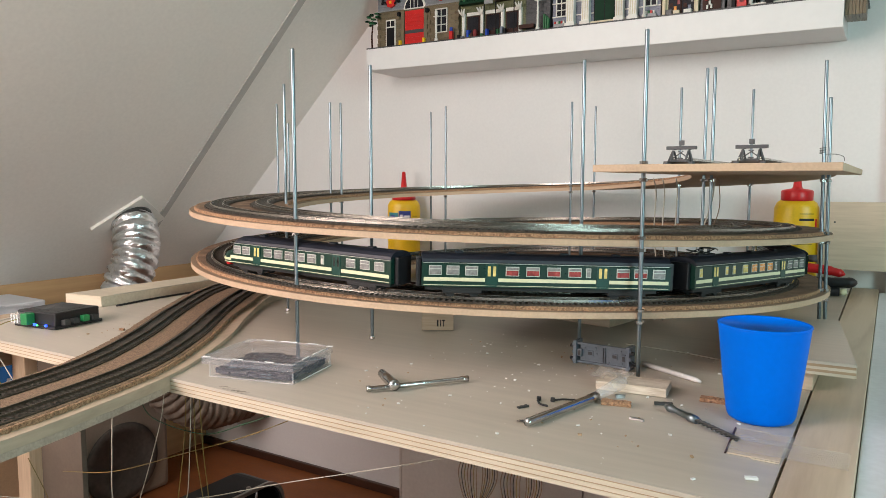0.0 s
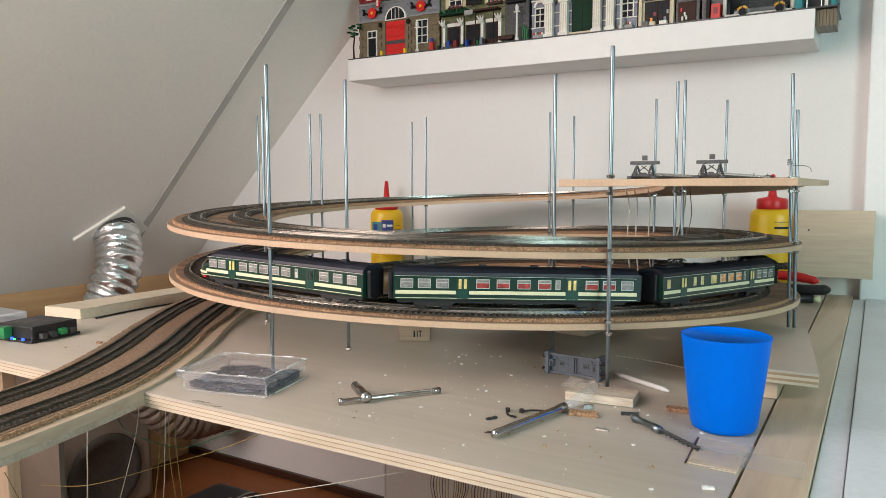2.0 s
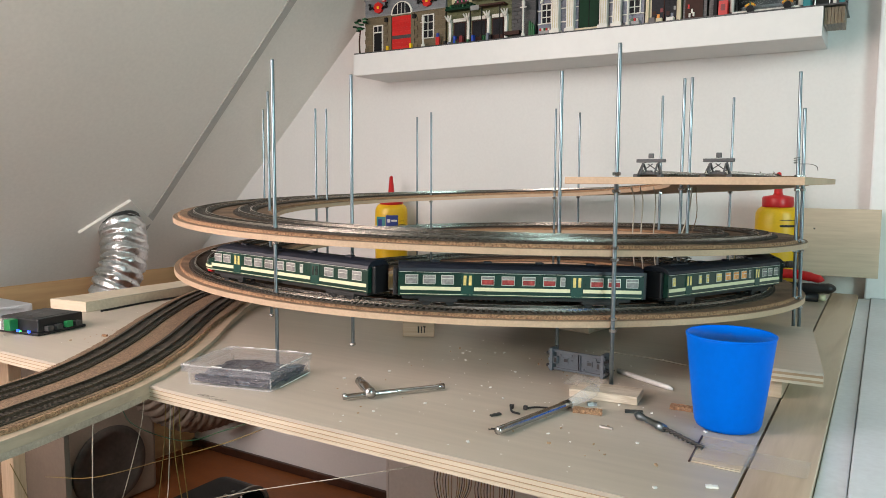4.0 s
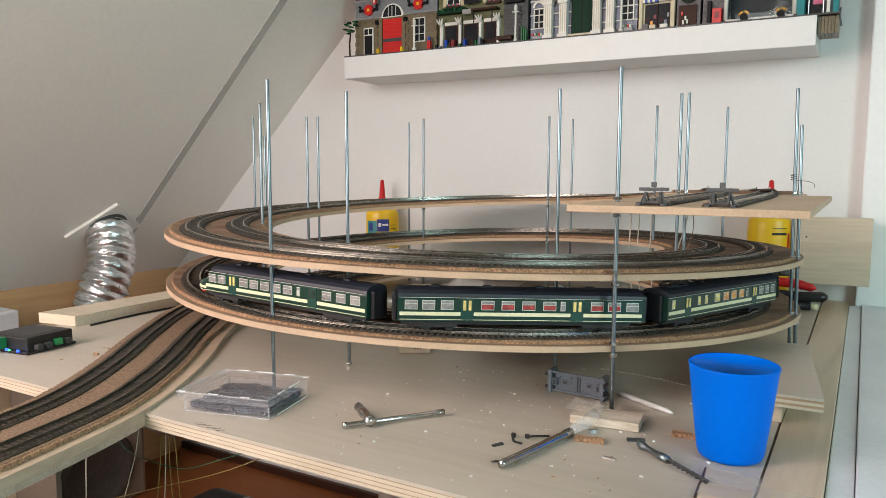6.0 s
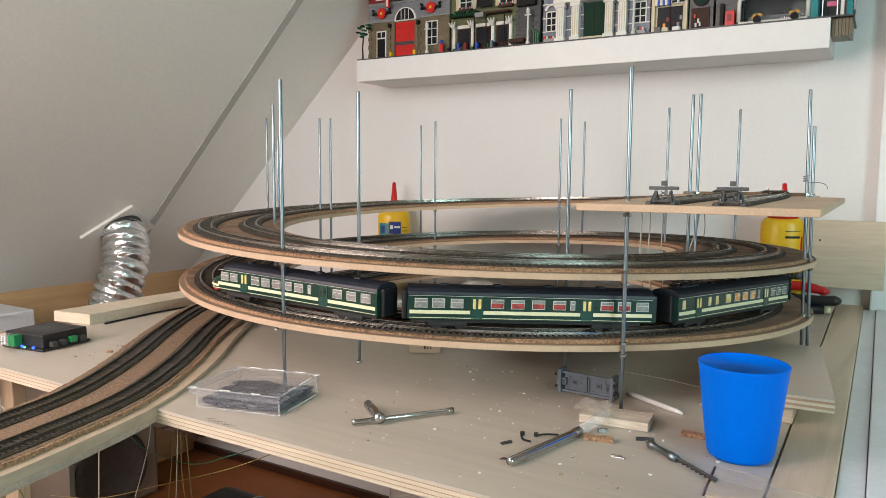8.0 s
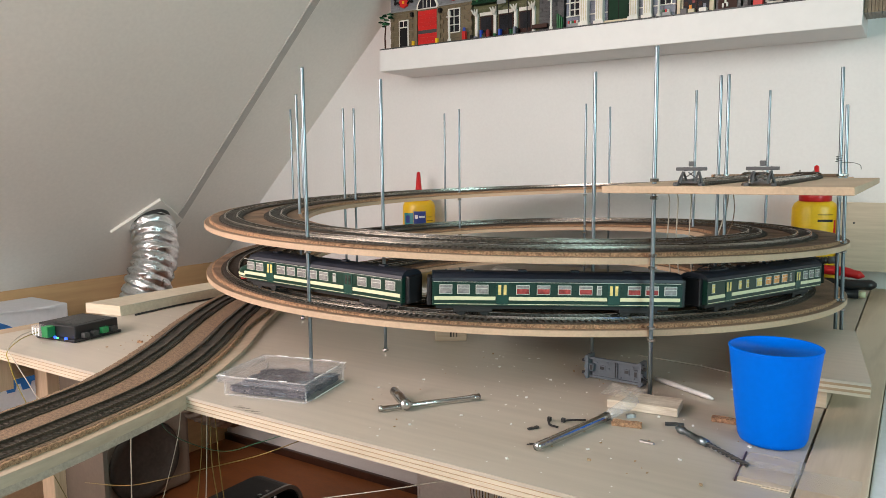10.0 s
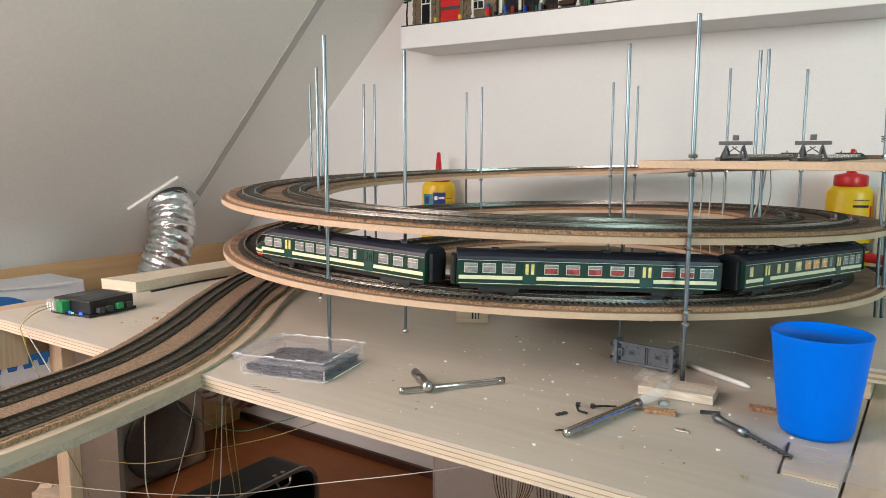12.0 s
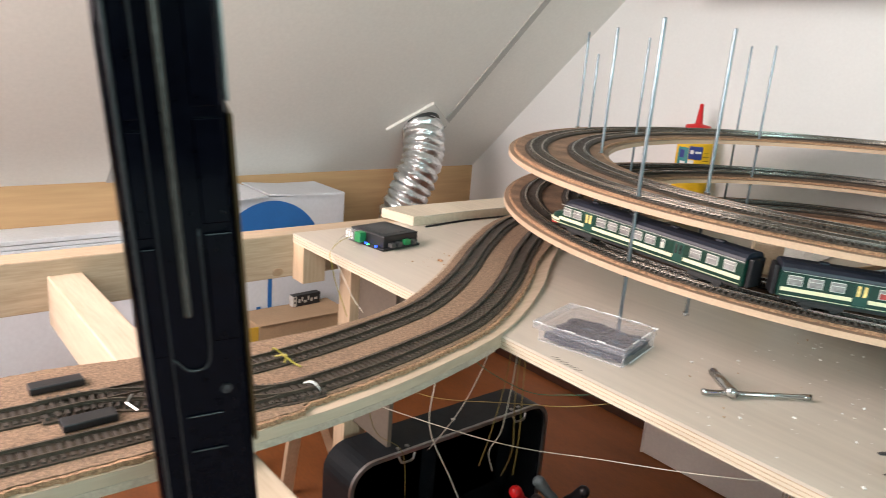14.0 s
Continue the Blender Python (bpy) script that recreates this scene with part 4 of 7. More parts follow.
def parts_box():
    b = thing("parts_box", "clear plastic parts box full of small dark track pieces, lid ajar", "storage box", pose(-0.541, 0.549, TABLE, 0, 0, 13.5))
    t = 0.0016
    w, d, h = 0.0480, 0.0395, 0.0158
    tray = part("tray", boxes((-w, w, -d, d, 0.0004, t), (-w, -w + t, -d, d, t, h), (w - t, w, -d, d, t, h), (-w + t, w - t, -d, -d + t, t, h), (-w + t, w - t, d - t, d, t, h)), M_CLEAR, b)
    k, l = w + 0.0045, d + 0.0035
    lid = part("lid", boxes((-k - 0.003, k - 0.003, -l, l, h + 0.0045, h + 0.006), (-k - 0.003, k - 0.003, -l, -l + 0.0015, h - 0.002, h + 0.0045),
                            (-k - 0.003, -k - 0.0015, -l + 0.0015, l, h - 0.002, h + 0.0045), (k - 0.0045, k - 0.003, -l + 0.0015, l, h - 0.002, h + 0.0045)), M_SMOKE, b, "smoky clear lid")
    # pale strips along moulded rims and corners hold the edge highlights in their colour
    e = 0.0006
    for z in (h + 0.0052,):
        q, p = k + 0.003, k - 0.003
        part("lid_rim", boxes((-q - e, p + e, -l - e, -l + e, z - e, z + e), (-q - e, p + e, l - e, l + e, z - e, z + e),
                              (-q - e, -q + e, -l + e, l - e, z - e, z + e), (p - e, p + e, -l + e, l - e, z - e, z + e)), M_RIMC, lid, "pale strip for the rim highlight")
    part("tray_rim", boxes((-w - e, w + e, -d - e, -d + e, 0.0004, 0.0014), (w - e, w + e, -d + e, d - e, 0.0004, 0.0014)), M_RIMC, tray, "pale strip for the rim highlight")
    for x, y in ((-w, -d), (w, -d), (w, d), (-w, d)):
        part("tray_corner", boxes((x - e, x + e, y - e, y + e, 0.0016, h - 0.003)), M_RIMC, tray, "pale strip for the corner highlight")
    part("sticker", boxes((-k + 0.001, -k + 0.012, l - 0.019, l - 0.003, h + 0.0061, h + 0.0064)), M_RIMC, lid, "pale worn sticker")
    # white strip for the highlight along the lower right edge
    part("tray_rim", boxes((w + 0.0006, w + 0.0014, -d + 0.016, d + 0.001, 0.0004, 0.0016), bevel=0.0002), M_WPLAS, tray, "white strip for the bright rim highlight")
    # white bits in place of the dashed glints along the rims
    for x, y, lx, ly in ((-0.030, l, 0.007, 0.0005), (-0.004, l, 0.010, 0.0005), (0.026, l, 0.006, 0.0005), (k - 0.004, l - 0.004, 0.003, 0.002), (k - 0.003, 0.012, 0.0005, 0.012),
                         (k - 0.003, -0.016, 0.0005, 0.007), (-0.012, -l, 0.006, 0.0005), (0.024, -l, 0.005, 0.0005), (-k + 0.004, -l, 0.004, 0.0005)):
        part("rim_glint", boxes((x - lx, x + lx, y - ly, y + ly, h + 0.0058, h + 0.0066)), M_WPLAS, lid)
    for o in (tray, lid):
        o.visible_shadow = False
    rnd = random.Random(3)
    def strip(bm, l, m):
        box(bm, -l, l, -0.0010, 0.0010, 0, 0.0014, m)
        box(bm, -l * 0.3, l * 0.3, 0.0010, 0.0026, 0, 0.0012, m)

    def lie():
        # flat layers that fill the tray to its walls
        x, y, turn = rnd.uniform(-0.0440, 0.0440), rnd.uniform(-0.0360, 0.0360), rnd.uniform(0, 180)
        if abs(y) > 0.0320:
            x, turn = max(-0.039, min(0.039, x)), rnd.uniform(-5, 5)
        elif abs(x) > 0.0390:
            y, turn = max(-0.030, min(0.030, y)), 90 + rnd.uniform(-5, 5)
        top_z = 0.0090 + 0.0022 * noise.noise(Vector((x * 45, y * 45, 2)))
        return pose(x, y, 0.0020 + rnd.random() ** 0.7 * (top_z - 0.0020), rnd.uniform(-4, 4), rnd.uniform(-4, 4), turn)

    shapes = []
    for l, mat in ((0.006, M_GREYP), (0.007, M_PIECE), (0.0045, M_DRUM), (0.0055, M_PIECE)):
        bm = bmesh.new()
        strip(bm, l, None)
        shapes.append(mesh_from("track_piece", bm, mat))
    for i in range(280):
        o = new("track_piece", shapes[i % 4])
        o.parent = b
        o.matrix_basis = lie()
    bm = bmesh.new()
    for i in range(1500):
        m = lie()
        m.translation.z = 0.0022 + (m.translation.z - 0.0022) * 0.8
        strip(bm, 0.005, m)
    tagged(part("loose_track_pieces", bm, M_PIECE, b), kind="stuff")


parts_box()


def wrench():
    w = thing("tap_wrench", "chrome t-handle wrench lying on the bench", "wrench", pose(-0.3885, 0.560, TABLE))
    a, b = Vector((-0.018, -0.021, 0.0042)), Vector((0.045, 0.062, 0.0042))
    bm = bmesh.new()
    tube(bm, [a, a + (b - a) * 0.03, a + (b - a) * 0.04, b - (b - a) * 0.08, b - (b - a) * 0.075, b], [0.0031, 0.0031, 0.0024, 0.0024, 0.0031, 0.0031], 12)
    part("handle_bar", bm, M_CHROME, w, "", True)
    c = Vector((-0.001, -0.001, 0.0065))
    d = Vector((-0.038, 0.029, 0.0055))
    bm = bmesh.new()
    tube(bm, [c - (d - c) * 0.12, c, c + (d - c) * 0.4, c + (d - c) * 0.42, c + (d - c) * 0.65, c + (d - c) * 0.67, c + (d - c) * 0.95], [0.0050, 0.0055, 0.0044, 0.0050, 0.0050, 0.0046, 0.0046], 14)
    part("socket", bm, M_CHROME, w, "", True)


wrench()


def wagon_frame():
    g = thing("wagon_chassis", "grey plastic model wagon chassis lying on its side", "model wagon", pose(-0.251, 0.757, TABLE, 0, 0, -4) @ Matrix.Scale(0.88, 4))
    part("frame_plate", boxes((-0.030, 0.034, -0.003, 0.003, 0.003, 0.0245), bevel=0.0008), M_GREYP, g)
    part("side_sill", boxes((-0.033, 0.036, -0.0062, -0.0031, 0.0242, 0.0272), bevel=0.0005), M_GREYP, g, "grey side sill")
    part("side_sill", boxes((-0.033, 0.036, -0.0062, -0.0031, 0.0012, 0.0040), bevel=0.0005), M_GREYP, g, "grey side sill")
    for x in (0.0005, 0.0035):
        part("centre_rib", boxes((x - 0.0008, x + 0.0008, -0.0050, -0.0031, 0.0042, 0.0240), bevel=0.0002), M_GREYP, g)
    part("centre_groove", boxes((0.0014, 0.0026, -0.0036, -0.0031, 0.0042, 0.0240)), M_BLACK, g, "dark groove")
    for x in (-0.016, 0.016):
        part("slot_frame", boxes((x - 0.0040, x + 0.0040, -0.0042, -0.0031, 0.0110, 0.0178), bevel=0.0003), M_GREYP, g)
        part("slot", boxes((x - 0.0026, x + 0.0026, -0.0044, -0.0041, 0.0125, 0.0163)), M_BLACK, g, "dark slot")
    for x, z in ((-0.0075, 0.0145), (0.0085, 0.0060), (-0.0230, 0.0200), (0.0250, 0.0075), (-0.0085, 0.0215), (0.0240, 0.0215)):
        part("peg", boxes((x - 0.0011, x + 0.0011, -0.0045, -0.0031, z - 0.0011, z + 0.0011), bevel=0.0002), M_GREYP, g)
    for s in (-1, 1):
        part("end_beam", boxes((s * 0.0345 - 0.0022, s * 0.0345 + 0.0022, -0.0095, 0.009, 0.0, 0.0295), bevel=0.0006), M_GREYP, g)
        part("bogie_mount", boxes((s * 0.0290 - 0.0030, s * 0.0290 + 0.0030, -0.0078, -0.0031, 0.0095, 0.0190), bevel=0.0006), M_GREYP, g, "dark grey mount")
        part("mount_slot", boxes((s * 0.0290 - 0.0016, s * 0.0290 + 0.0016, -0.0081, -0.0077, 0.0112, 0.0172)), M_BLACK, g)
        for z in (0.0045, 0.0145, 0.0245):
            part("step_bracket", boxes((s * 0.0372 - 0.0012, s * 0.0372 + 0.0012, -0.0088, -0.0030, z - 0.0020, z + 0.0020), bevel=0.0004), M_GREYP, g)
        for z in (0.006, 0.022):
            bm = bmesh.new()
            tube(bm, [(s * 0.0368, -0.006, z), (s * 0.0415, -0.006, z)], 0.0022, 10)
            part("buffer", bm, M_BLACK, g)
    bm = bmesh.new()
    tube(bm, spline([(0.038, -0.004, 0.012), (0.044, -0.007, 0.0105), (0.050, -0.008, 0.013)], 5), 0.0008, 6)
    tube(bm, spline([(0.038, -0.004, 0.009), (0.045, -0.008, 0.0075), (0.049, -0.010, 0.006)], 5), 0.0008, 6)
    part("coupling_hook", bm, M_BLACK, g, "thin black coupling hooks")


wagon_frame()


def screwdriver():
    k = thing("blade_holder", "chrome tube-handled tool with a clear tip", "hand tool")
    bm = bmesh.new()
    a, b = Vector((-0.2365, 0.531, TABLE + 0.0048)), Vector((-0.2135, 0.632, TABLE + 0.0048))
    tube(bm, [a, a + (b - a) * 0.02, b - (b - a) * 0.12, b - (b - a) * 0.1, b], [0.0031, 0.0036, 0.0036, 0.0042, 0.0042], 16)
    part("handle", bm, M_CHROME, k, "", True)
    bm = bmesh.new()
    c = b + (b - a) * 0.42 + Vector((0, 0, 0.004))
    tube(bm, [b, b + (c - b) * 0.3, c], [0.0042, 0.0052, 0.0066], 14)
    part("clear_tip", bm, M_FROST, k, "clear plastic tip", True)


screwdriver()

blk = thing("wood_offcut", "pale pine offcut block lying flat on the bench", "wood offcut", pose(-0.196, 0.687, TABLE, 0, 0, 6))
part("block", boxes((-0.033, 0.033, -0.0165, 0.0165, 0.0005, 0.0086), bevel=0.0005), M_GRAIN, blk)
st = thing("support_block", "pale pine block under the track ring with a pencilled mark", "wood block", pose(-0.5055, 0.8215, TABLE, 0, 0, 31))
part("block", boxes((-0.0215, 0.0215, -0.006, 0.085, 0.0005, 0.0420), bevel=0.0008), M_PINEX, st)
part("pencil_mark", boxes((-0.001, 0.0012, -0.0064, -0.006, 0.006, 0.015), (0.0035, 0.0047, -0.0064, -0.006, 0.006, 0.015), (0.006, 0.010, -0.0064, -0.006, 0.0135, 0.015), (0.0075, 0.0087, -0.0064, -0.006, 0.006, 0.0135)), M_UNDER, st, "dark pencilled strokes")

film_scrap = thing("plastic_scrap", "crumpled scrap of clear plastic lying on the wood offcut", "plastic scrap")
bm = bmesh.new()
grid = [[bm.verts.new((-0.236 + 0.036 * i / 10 + 0.003 * noise.noise(Vector((i * 0.5, j * 0.5, 1))), 0.672 + 0.034 * j / 10 + 0.003 * noise.noise(Vector((i * 0.5, j * 0.5, 4))),
                       TABLE + 0.0125 + 0.006 * noise.noise(Vector((i * 0.45, j * 0.45, 8))) + 0.003 * noise.noise(Vector((i * 1.1, j * 1.1, 3))))) for j in range(11)] for i in range(11)]
for i in range(10):
    for j in range(10):
        bm.faces.new((grid[i][j], grid[i + 1][j], grid[i + 1][j + 1], grid[i][j + 1]))
part("film", bm, M_TAPE, film_scrap, "", True)

stick = thing("plastic_tube", "thin whitish plastic tube lying on the bench", "tube")
bm = bmesh.new()
tube(bm, [(-0.213, 0.779, TABLE + 0.0030), (-0.150, 0.7438, TABLE + 0.0027), (-0.145, 0.741, TABLE + 0.0022)], [0.0028, 0.0025, 0.0012], 10)
part("tube", bm, M_WPLAS, stick, "", True)


def drill():
    d = thing("drill_bit", "dark steel drill bit in a small chuck", "drill bit")
    a, b = Vector((-0.152, 0.637, TABLE + 0.0045)), Vector((-0.084, 0.587, TABLE + 0.003))
    u = (b - a)
    bm = bmesh.new()
    tube(bm, [a, a + u * 0.06, a + u * 0.10, a + u * 0.14, a + u * 0.34, a + u * 0.36, a + u * 0.46], [0.002, 0.0040, 0.0035, 0.0026, 0.0029, 0.0037, 0.0033], 12)
    part("chuck", bm, M_RODM, d, "", True)
    bm = bmesh.new()
    pts = [a + u * (0.46 + 0.54 * i / 40) for i in range(41)]
    side = Vector((u.y, -u.x, 0)).normalized()
    for ph in (0, math.pi):
        tube(bm, [p + (side * math.cos(i * 0.7 + ph) + Vector((0, 0, 1)) * math.sin(i * 0.7 + ph)) * 0.0011 for i, p in enumerate(pts)], 0.0011, 6)
    part("fluted_bit", bm, M_DRUM, d, "dark fluted bit", True)


drill()

pad = thing("taped_card", "thin wooden patch let into the bench under wrinkled clear tape", "card")
bm = bmesh.new()
v = [bm.verts.new((x, y, TABLE + z)) for z in (0.0002, 0.0011) for x, y in ((-0.0900, 0.6210), (-0.0868, 0.5605), (-0.0515, 0.5610), (-0.0515, 0.6190))]
for f in ((0, 1, 2, 3), (4, 5, 6, 7), (0, 1, 5, 4), (1, 2, 6, 5), (2, 3, 7, 6), (3, 0, 4, 7)):
    bm.faces.new([v[i] for i in f])
part("patch", bm, M_PINEX, pad)
bm = bmesh.new()
tube(bm, [(-0.0915, 0.6215, TABLE + 0.0006), (-0.0883, 0.5600, TABLE + 0.0006)], 0.0008, 6)
part("open_joint", bm, M_SKIRT, pad, "dark open joint")
part("torn_veneer", boxes((-0.089, -0.066, 0.6214, 0.6236, TABLE + 0.0002, TABLE + 0.0009)), M_PLYE, pad, "pale torn veneer edge")
part("torn_veneer", boxes((-0.070, -0.0515, 0.5580, 0.5602, TABLE + 0.0002, TABLE + 0.0010)), M_PLYE, pad, "pale torn veneer edge")
for y0, y1, x1, seed in ((0.566, 0.602, -0.0085, 3), (0.590, 0.618, -0.047, 8)):
    bm = bmesh.new()
    n, m = 34, 12
    g = []
    for i in range(n + 1):
        x = -0.0885 + (x1 + 0.0885) * i / n
        g.append([bm.verts.new((x, y0 + (y1 - y0) * j / m + 0.0016 * noise.noise(Vector((i * 0.35, j * 0.1, seed))),
                                TABLE + 0.0019 + 0.0007 * abs(noise.noise(Vector((i * 0.16, j * 1.1, seed + 2)))))) for j in range(m + 1)])
    for i in range(n):
        for j in range(m):
            bm.faces.new((g[i][j], g[i + 1][j], g[i + 1][j + 1], g[i][j + 1]))
    part("tape_strip", bm, M_TAPE, pad, "wrinkled clear tape", True)

ply = thing("plywood_offcut", "thick plywood offcut resting on a small block", "plywood")
for i in range(5):
    z = TABLE + 0.019 + i * 0.0026
    bm = bmesh.new()
    s = 0.0005 if i % 2 else 0
    vs = [(-0.120, 0.760 + s), (-0.012 - s, 0.765 + s), (-0.040 - s, 1.002), (-0.118, 0.990)]
    lo = [bm.verts.new((x, y, z)) for x, y in vs]
    hi = [bm.verts.new((x, y, z + 0.0026)) for x, y in vs]
    bm.faces.new(lo)
    bm.faces.new(hi)
    for k in range(4):
        bm.faces.new((lo[k], lo[(k + 1) % 4], hi[(k + 1) % 4], hi[k]))
    part("veneer", bm, M_PLY if i == 4 else (M_PLYD if i % 2 else M_PLYE), ply)
spb = thing("spacer_block", "small pine spacer block under the plywood offcut", "wood block")
part("block", boxes((-0.090, -0.048, 0.772, 0.95, TABLE + 0.0005, TABLE + 0.0188), bevel=0.0008), M_PINEX, spb)


def glue_bottle(x, y, s, name_label, turn, side, up, tip):
    """Oval bottle: colour label on the front panel, small print on the other."""
    g = thing("glue_bottle", name_label, "glue bottle", pose(x, y, TABLE + 0.0005, 0, 0, turn) @ Matrix.Scale(s, 4), "glue bottles")
    bm = bmesh.new()
    lathe(bm, [(0.0005, 0), (0.0365, 0), (0.0395, 0.004), (0.0405, 0.012), (0.0405, 0.142 + up), (0.0400, 0.155 + up), (0.036, 0.164 + up), (0.028, 0.170 + up), (0.0275, 0.176 + up), (0.0005, 0.176 + up)], 40)
    for v in bm.verts:
        v.co.y *= 0.70
    part("bottle", bm, M_YELLOW, g, "", True)
    bm = bmesh.new()
    lathe(bm, [(0.0285, 0.168 + up), (0.0292, 0.170 + up), (0.0292, 0.186 + up), (0.027, 0.189 + up), (0.010, 0.192 + up), (0.0080, 0.196 + up), (0.0042, tip - 0.002), (0.0005, tip)], 24)
    part("cap", bm, M_RED, g, "red screw cap with a pointed nozzle", True)

    def wrap(a0, a1, z0, z1, mat, name, lift=0.0005, label=""):
        wb = bmesh.new()
        n = 8
        rows = []
        for i in range(n + 1):
            a = radians(a0 + (a1 - a0) * i / n)
            c0, s0 = math.sin(a), -math.cos(a) * 0.70
            rows.append([wb.verts.new((c0 * r, s0 * r, z)) for r, z in ((0.0402, z0), (0.0405 + lift, z0), (0.0405 + lift, z1), (0.0402, z1))])
        for q, w in zip(rows, rows[1:]):
            for k in range(4):
                wb.faces.new((q[k], q[(k + 1) % 4], w[(k + 1) % 4], w[k]))
        wb.faces.new(rows[0])
        wb.faces.new(rows[-1])
        part(name, wb, mat, g, label)

    if side == "front":
        wrap(-62, -20, 0.070, 0.118, M_TEALL, "label", 0.0004, "teal and green label panel")
        wrap(-52, -34, 0.094, 0.112, M_NAVY, "label_mark", 0.0008)
        wrap(-46, -28, 0.074, 0.086, M_WHITEP, "label_mark", 0.0008)
        wrap(-19, 24, 0.092, 0.122, M_NAVY, "label", 0.0004, "dark blue label panel")
        wrap(-14, -4, 0.104, 0.113, M_WHITEP, "label_mark", 0.0008)
        wrap(0, 20, 0.106, 0.111, M_WHITEP, "label_mark", 0.0008)
        wrap(-19, 0, 0.072, 0.090, M_WHITEP, "label_mark", 0.0004)
        for i in range(4):
            wrap(28, 56 - (i % 2) * 6, 0.080 + i * 0.009, 0.0812 + i * 0.009, M_UNDER, "print_line")
    else:
        wrap(8, 50, 0.1475, 0.1487, M_UNDER, "print_line")
        wrap(8, 50, 0.1345, 0.1390, M_UNDER, "print_line")
        wrap(-12, 6, 0.108, 0.116, M_GREYB, "print_block")
        wrap(55, 62, 0.105, 0.138, M_RED, "label_edge")
        for z, q0, q1 in ((0.100, -10, 48), (0.094, -10, 44), (0.088, -10, 46), (0.046, -16, 4), (0.041, -14, 2), (0.046, 20, 28), (0.044, 40, 46)):
            wrap(q0, q1, z, z + 0.0010, M_UNDER, "print_line")
        wrap(-30, -12, 0.022, 0.056, M_RED, "label_edge")
    return g


glue_bottle(-0.143, 1.505, 0.95, "yellow plastic glue bottle with a red cap and small print", 6, "back", 0.005, 0.2425)
glue_bottle(-1.045, 1.515, 1.02, "yellow plastic glue bottle with a red pointed cap and blue label", 35, "front", -0.020, 0.219)

panel = thing("wall_panel", "plain pale plywood panel fixed to the casing", "plywood panel")
part("batten", boxes((0.008, 0.024, 1.4997, 1.5535, 0.845, 0.960), bevel=0.0006), M_PINEZ, panel, "pine batten behind the panel")
part("panel", boxes((-0.100, 0.026, 1.4895, 1.4995, 0.842, 0.964), bevel=0.0006), M_PANEL, panel)
part("screw", boxes((-0.0795, -0.0765, 1.4888, 1.4894, 0.926, 0.929)), M_DRUM, panel)


def pliers():
    p = thing("pliers", "pliers with red and black sleeved handles lying on the bench", "pliers")
    bm = bmesh.new()
    tube(bm, spline([(-0.170, 1.452, 0.840), (-0.125, 1.448, 0.846), (-0.090, 1.446, 0.845), (-0.068, 1.446, 0.841), (-0.055, 1.447, 0.838)], 6), [0.006] * 4 + [0.0085] * 12 + [0.0075] * 5 + [0.006, 0.005, 0.003, 0.0015], 12)
    part("handle", bm, M_RED, p, "red sleeved handle", True)
    bm = bmesh.new()
    tube(bm, spline([(-0.170, 1.450, 0.830), (-0.125, 1.440, 0.825), (-0.085, 1.435, 0.824), (-0.055, 1.437, 0.825), (-0.036, 1.440, 0.826)], 6), [0.006] * 4 + [0.009] * 16 + [0.0095, 0.009, 0.008, 0.006, 0.003], 12)
    part("handle", bm, M_BLACK, p, "black sleeved handle", True)
    bm = bmesh.new()
    tube(bm, [(-0.165, 1.451, 0.835), (-0.200, 1.458, 0.825), (-0.235, 1.463, 0.812)], [0.011, 0.010, 0.004], 8)
    part("jaws", bm, M_DRUM, p, "dark steel jaws")


pliers()
mk = thing("marker_pen", "short black pen with a pale end lying on the bench", "pen")
bm = bmesh.new()
tube(bm, [(-0.135, 1.425, 0.8085), (-0.062, 1.432, 0.8085)], 0.0075, 14)
part("barrel", bm, M_BLACK, mk, "", True)
bm = bmesh.new()
tube(bm, [(-0.0618, 1.432, 0.8085), (-0.051, 1.433, 0.8085)], 0.0055, 12)
part("pen_end", bm, M_CREAM, mk, "pale end plug", True)
kn = thing("knurled_tool", "black knurled hand tool with a grey end lying on the pliers", "hand tool")
bm = bmesh.new()
pts = [Vector((-0.156, 1.455, 0.858)) + Vector((0.042, 0.004, 0.004)) * (i / 14) for i in range(15)]
tube(bm, pts, [0.0055 + 0.0012 * (i % 2) for i in range(15)], 10)
part("grip", bm, M_BLACK, kn)
bm = bmesh.new()
tube(bm, [pts[-1] + Vector((0.0002, 0, 0)), pts[-1] + Vector((0.013, 0.001, 0.001))], [0.0068, 0.0062], 14)
part("end_cap", bm, M_GREYB, kn, "grey end cap", True)


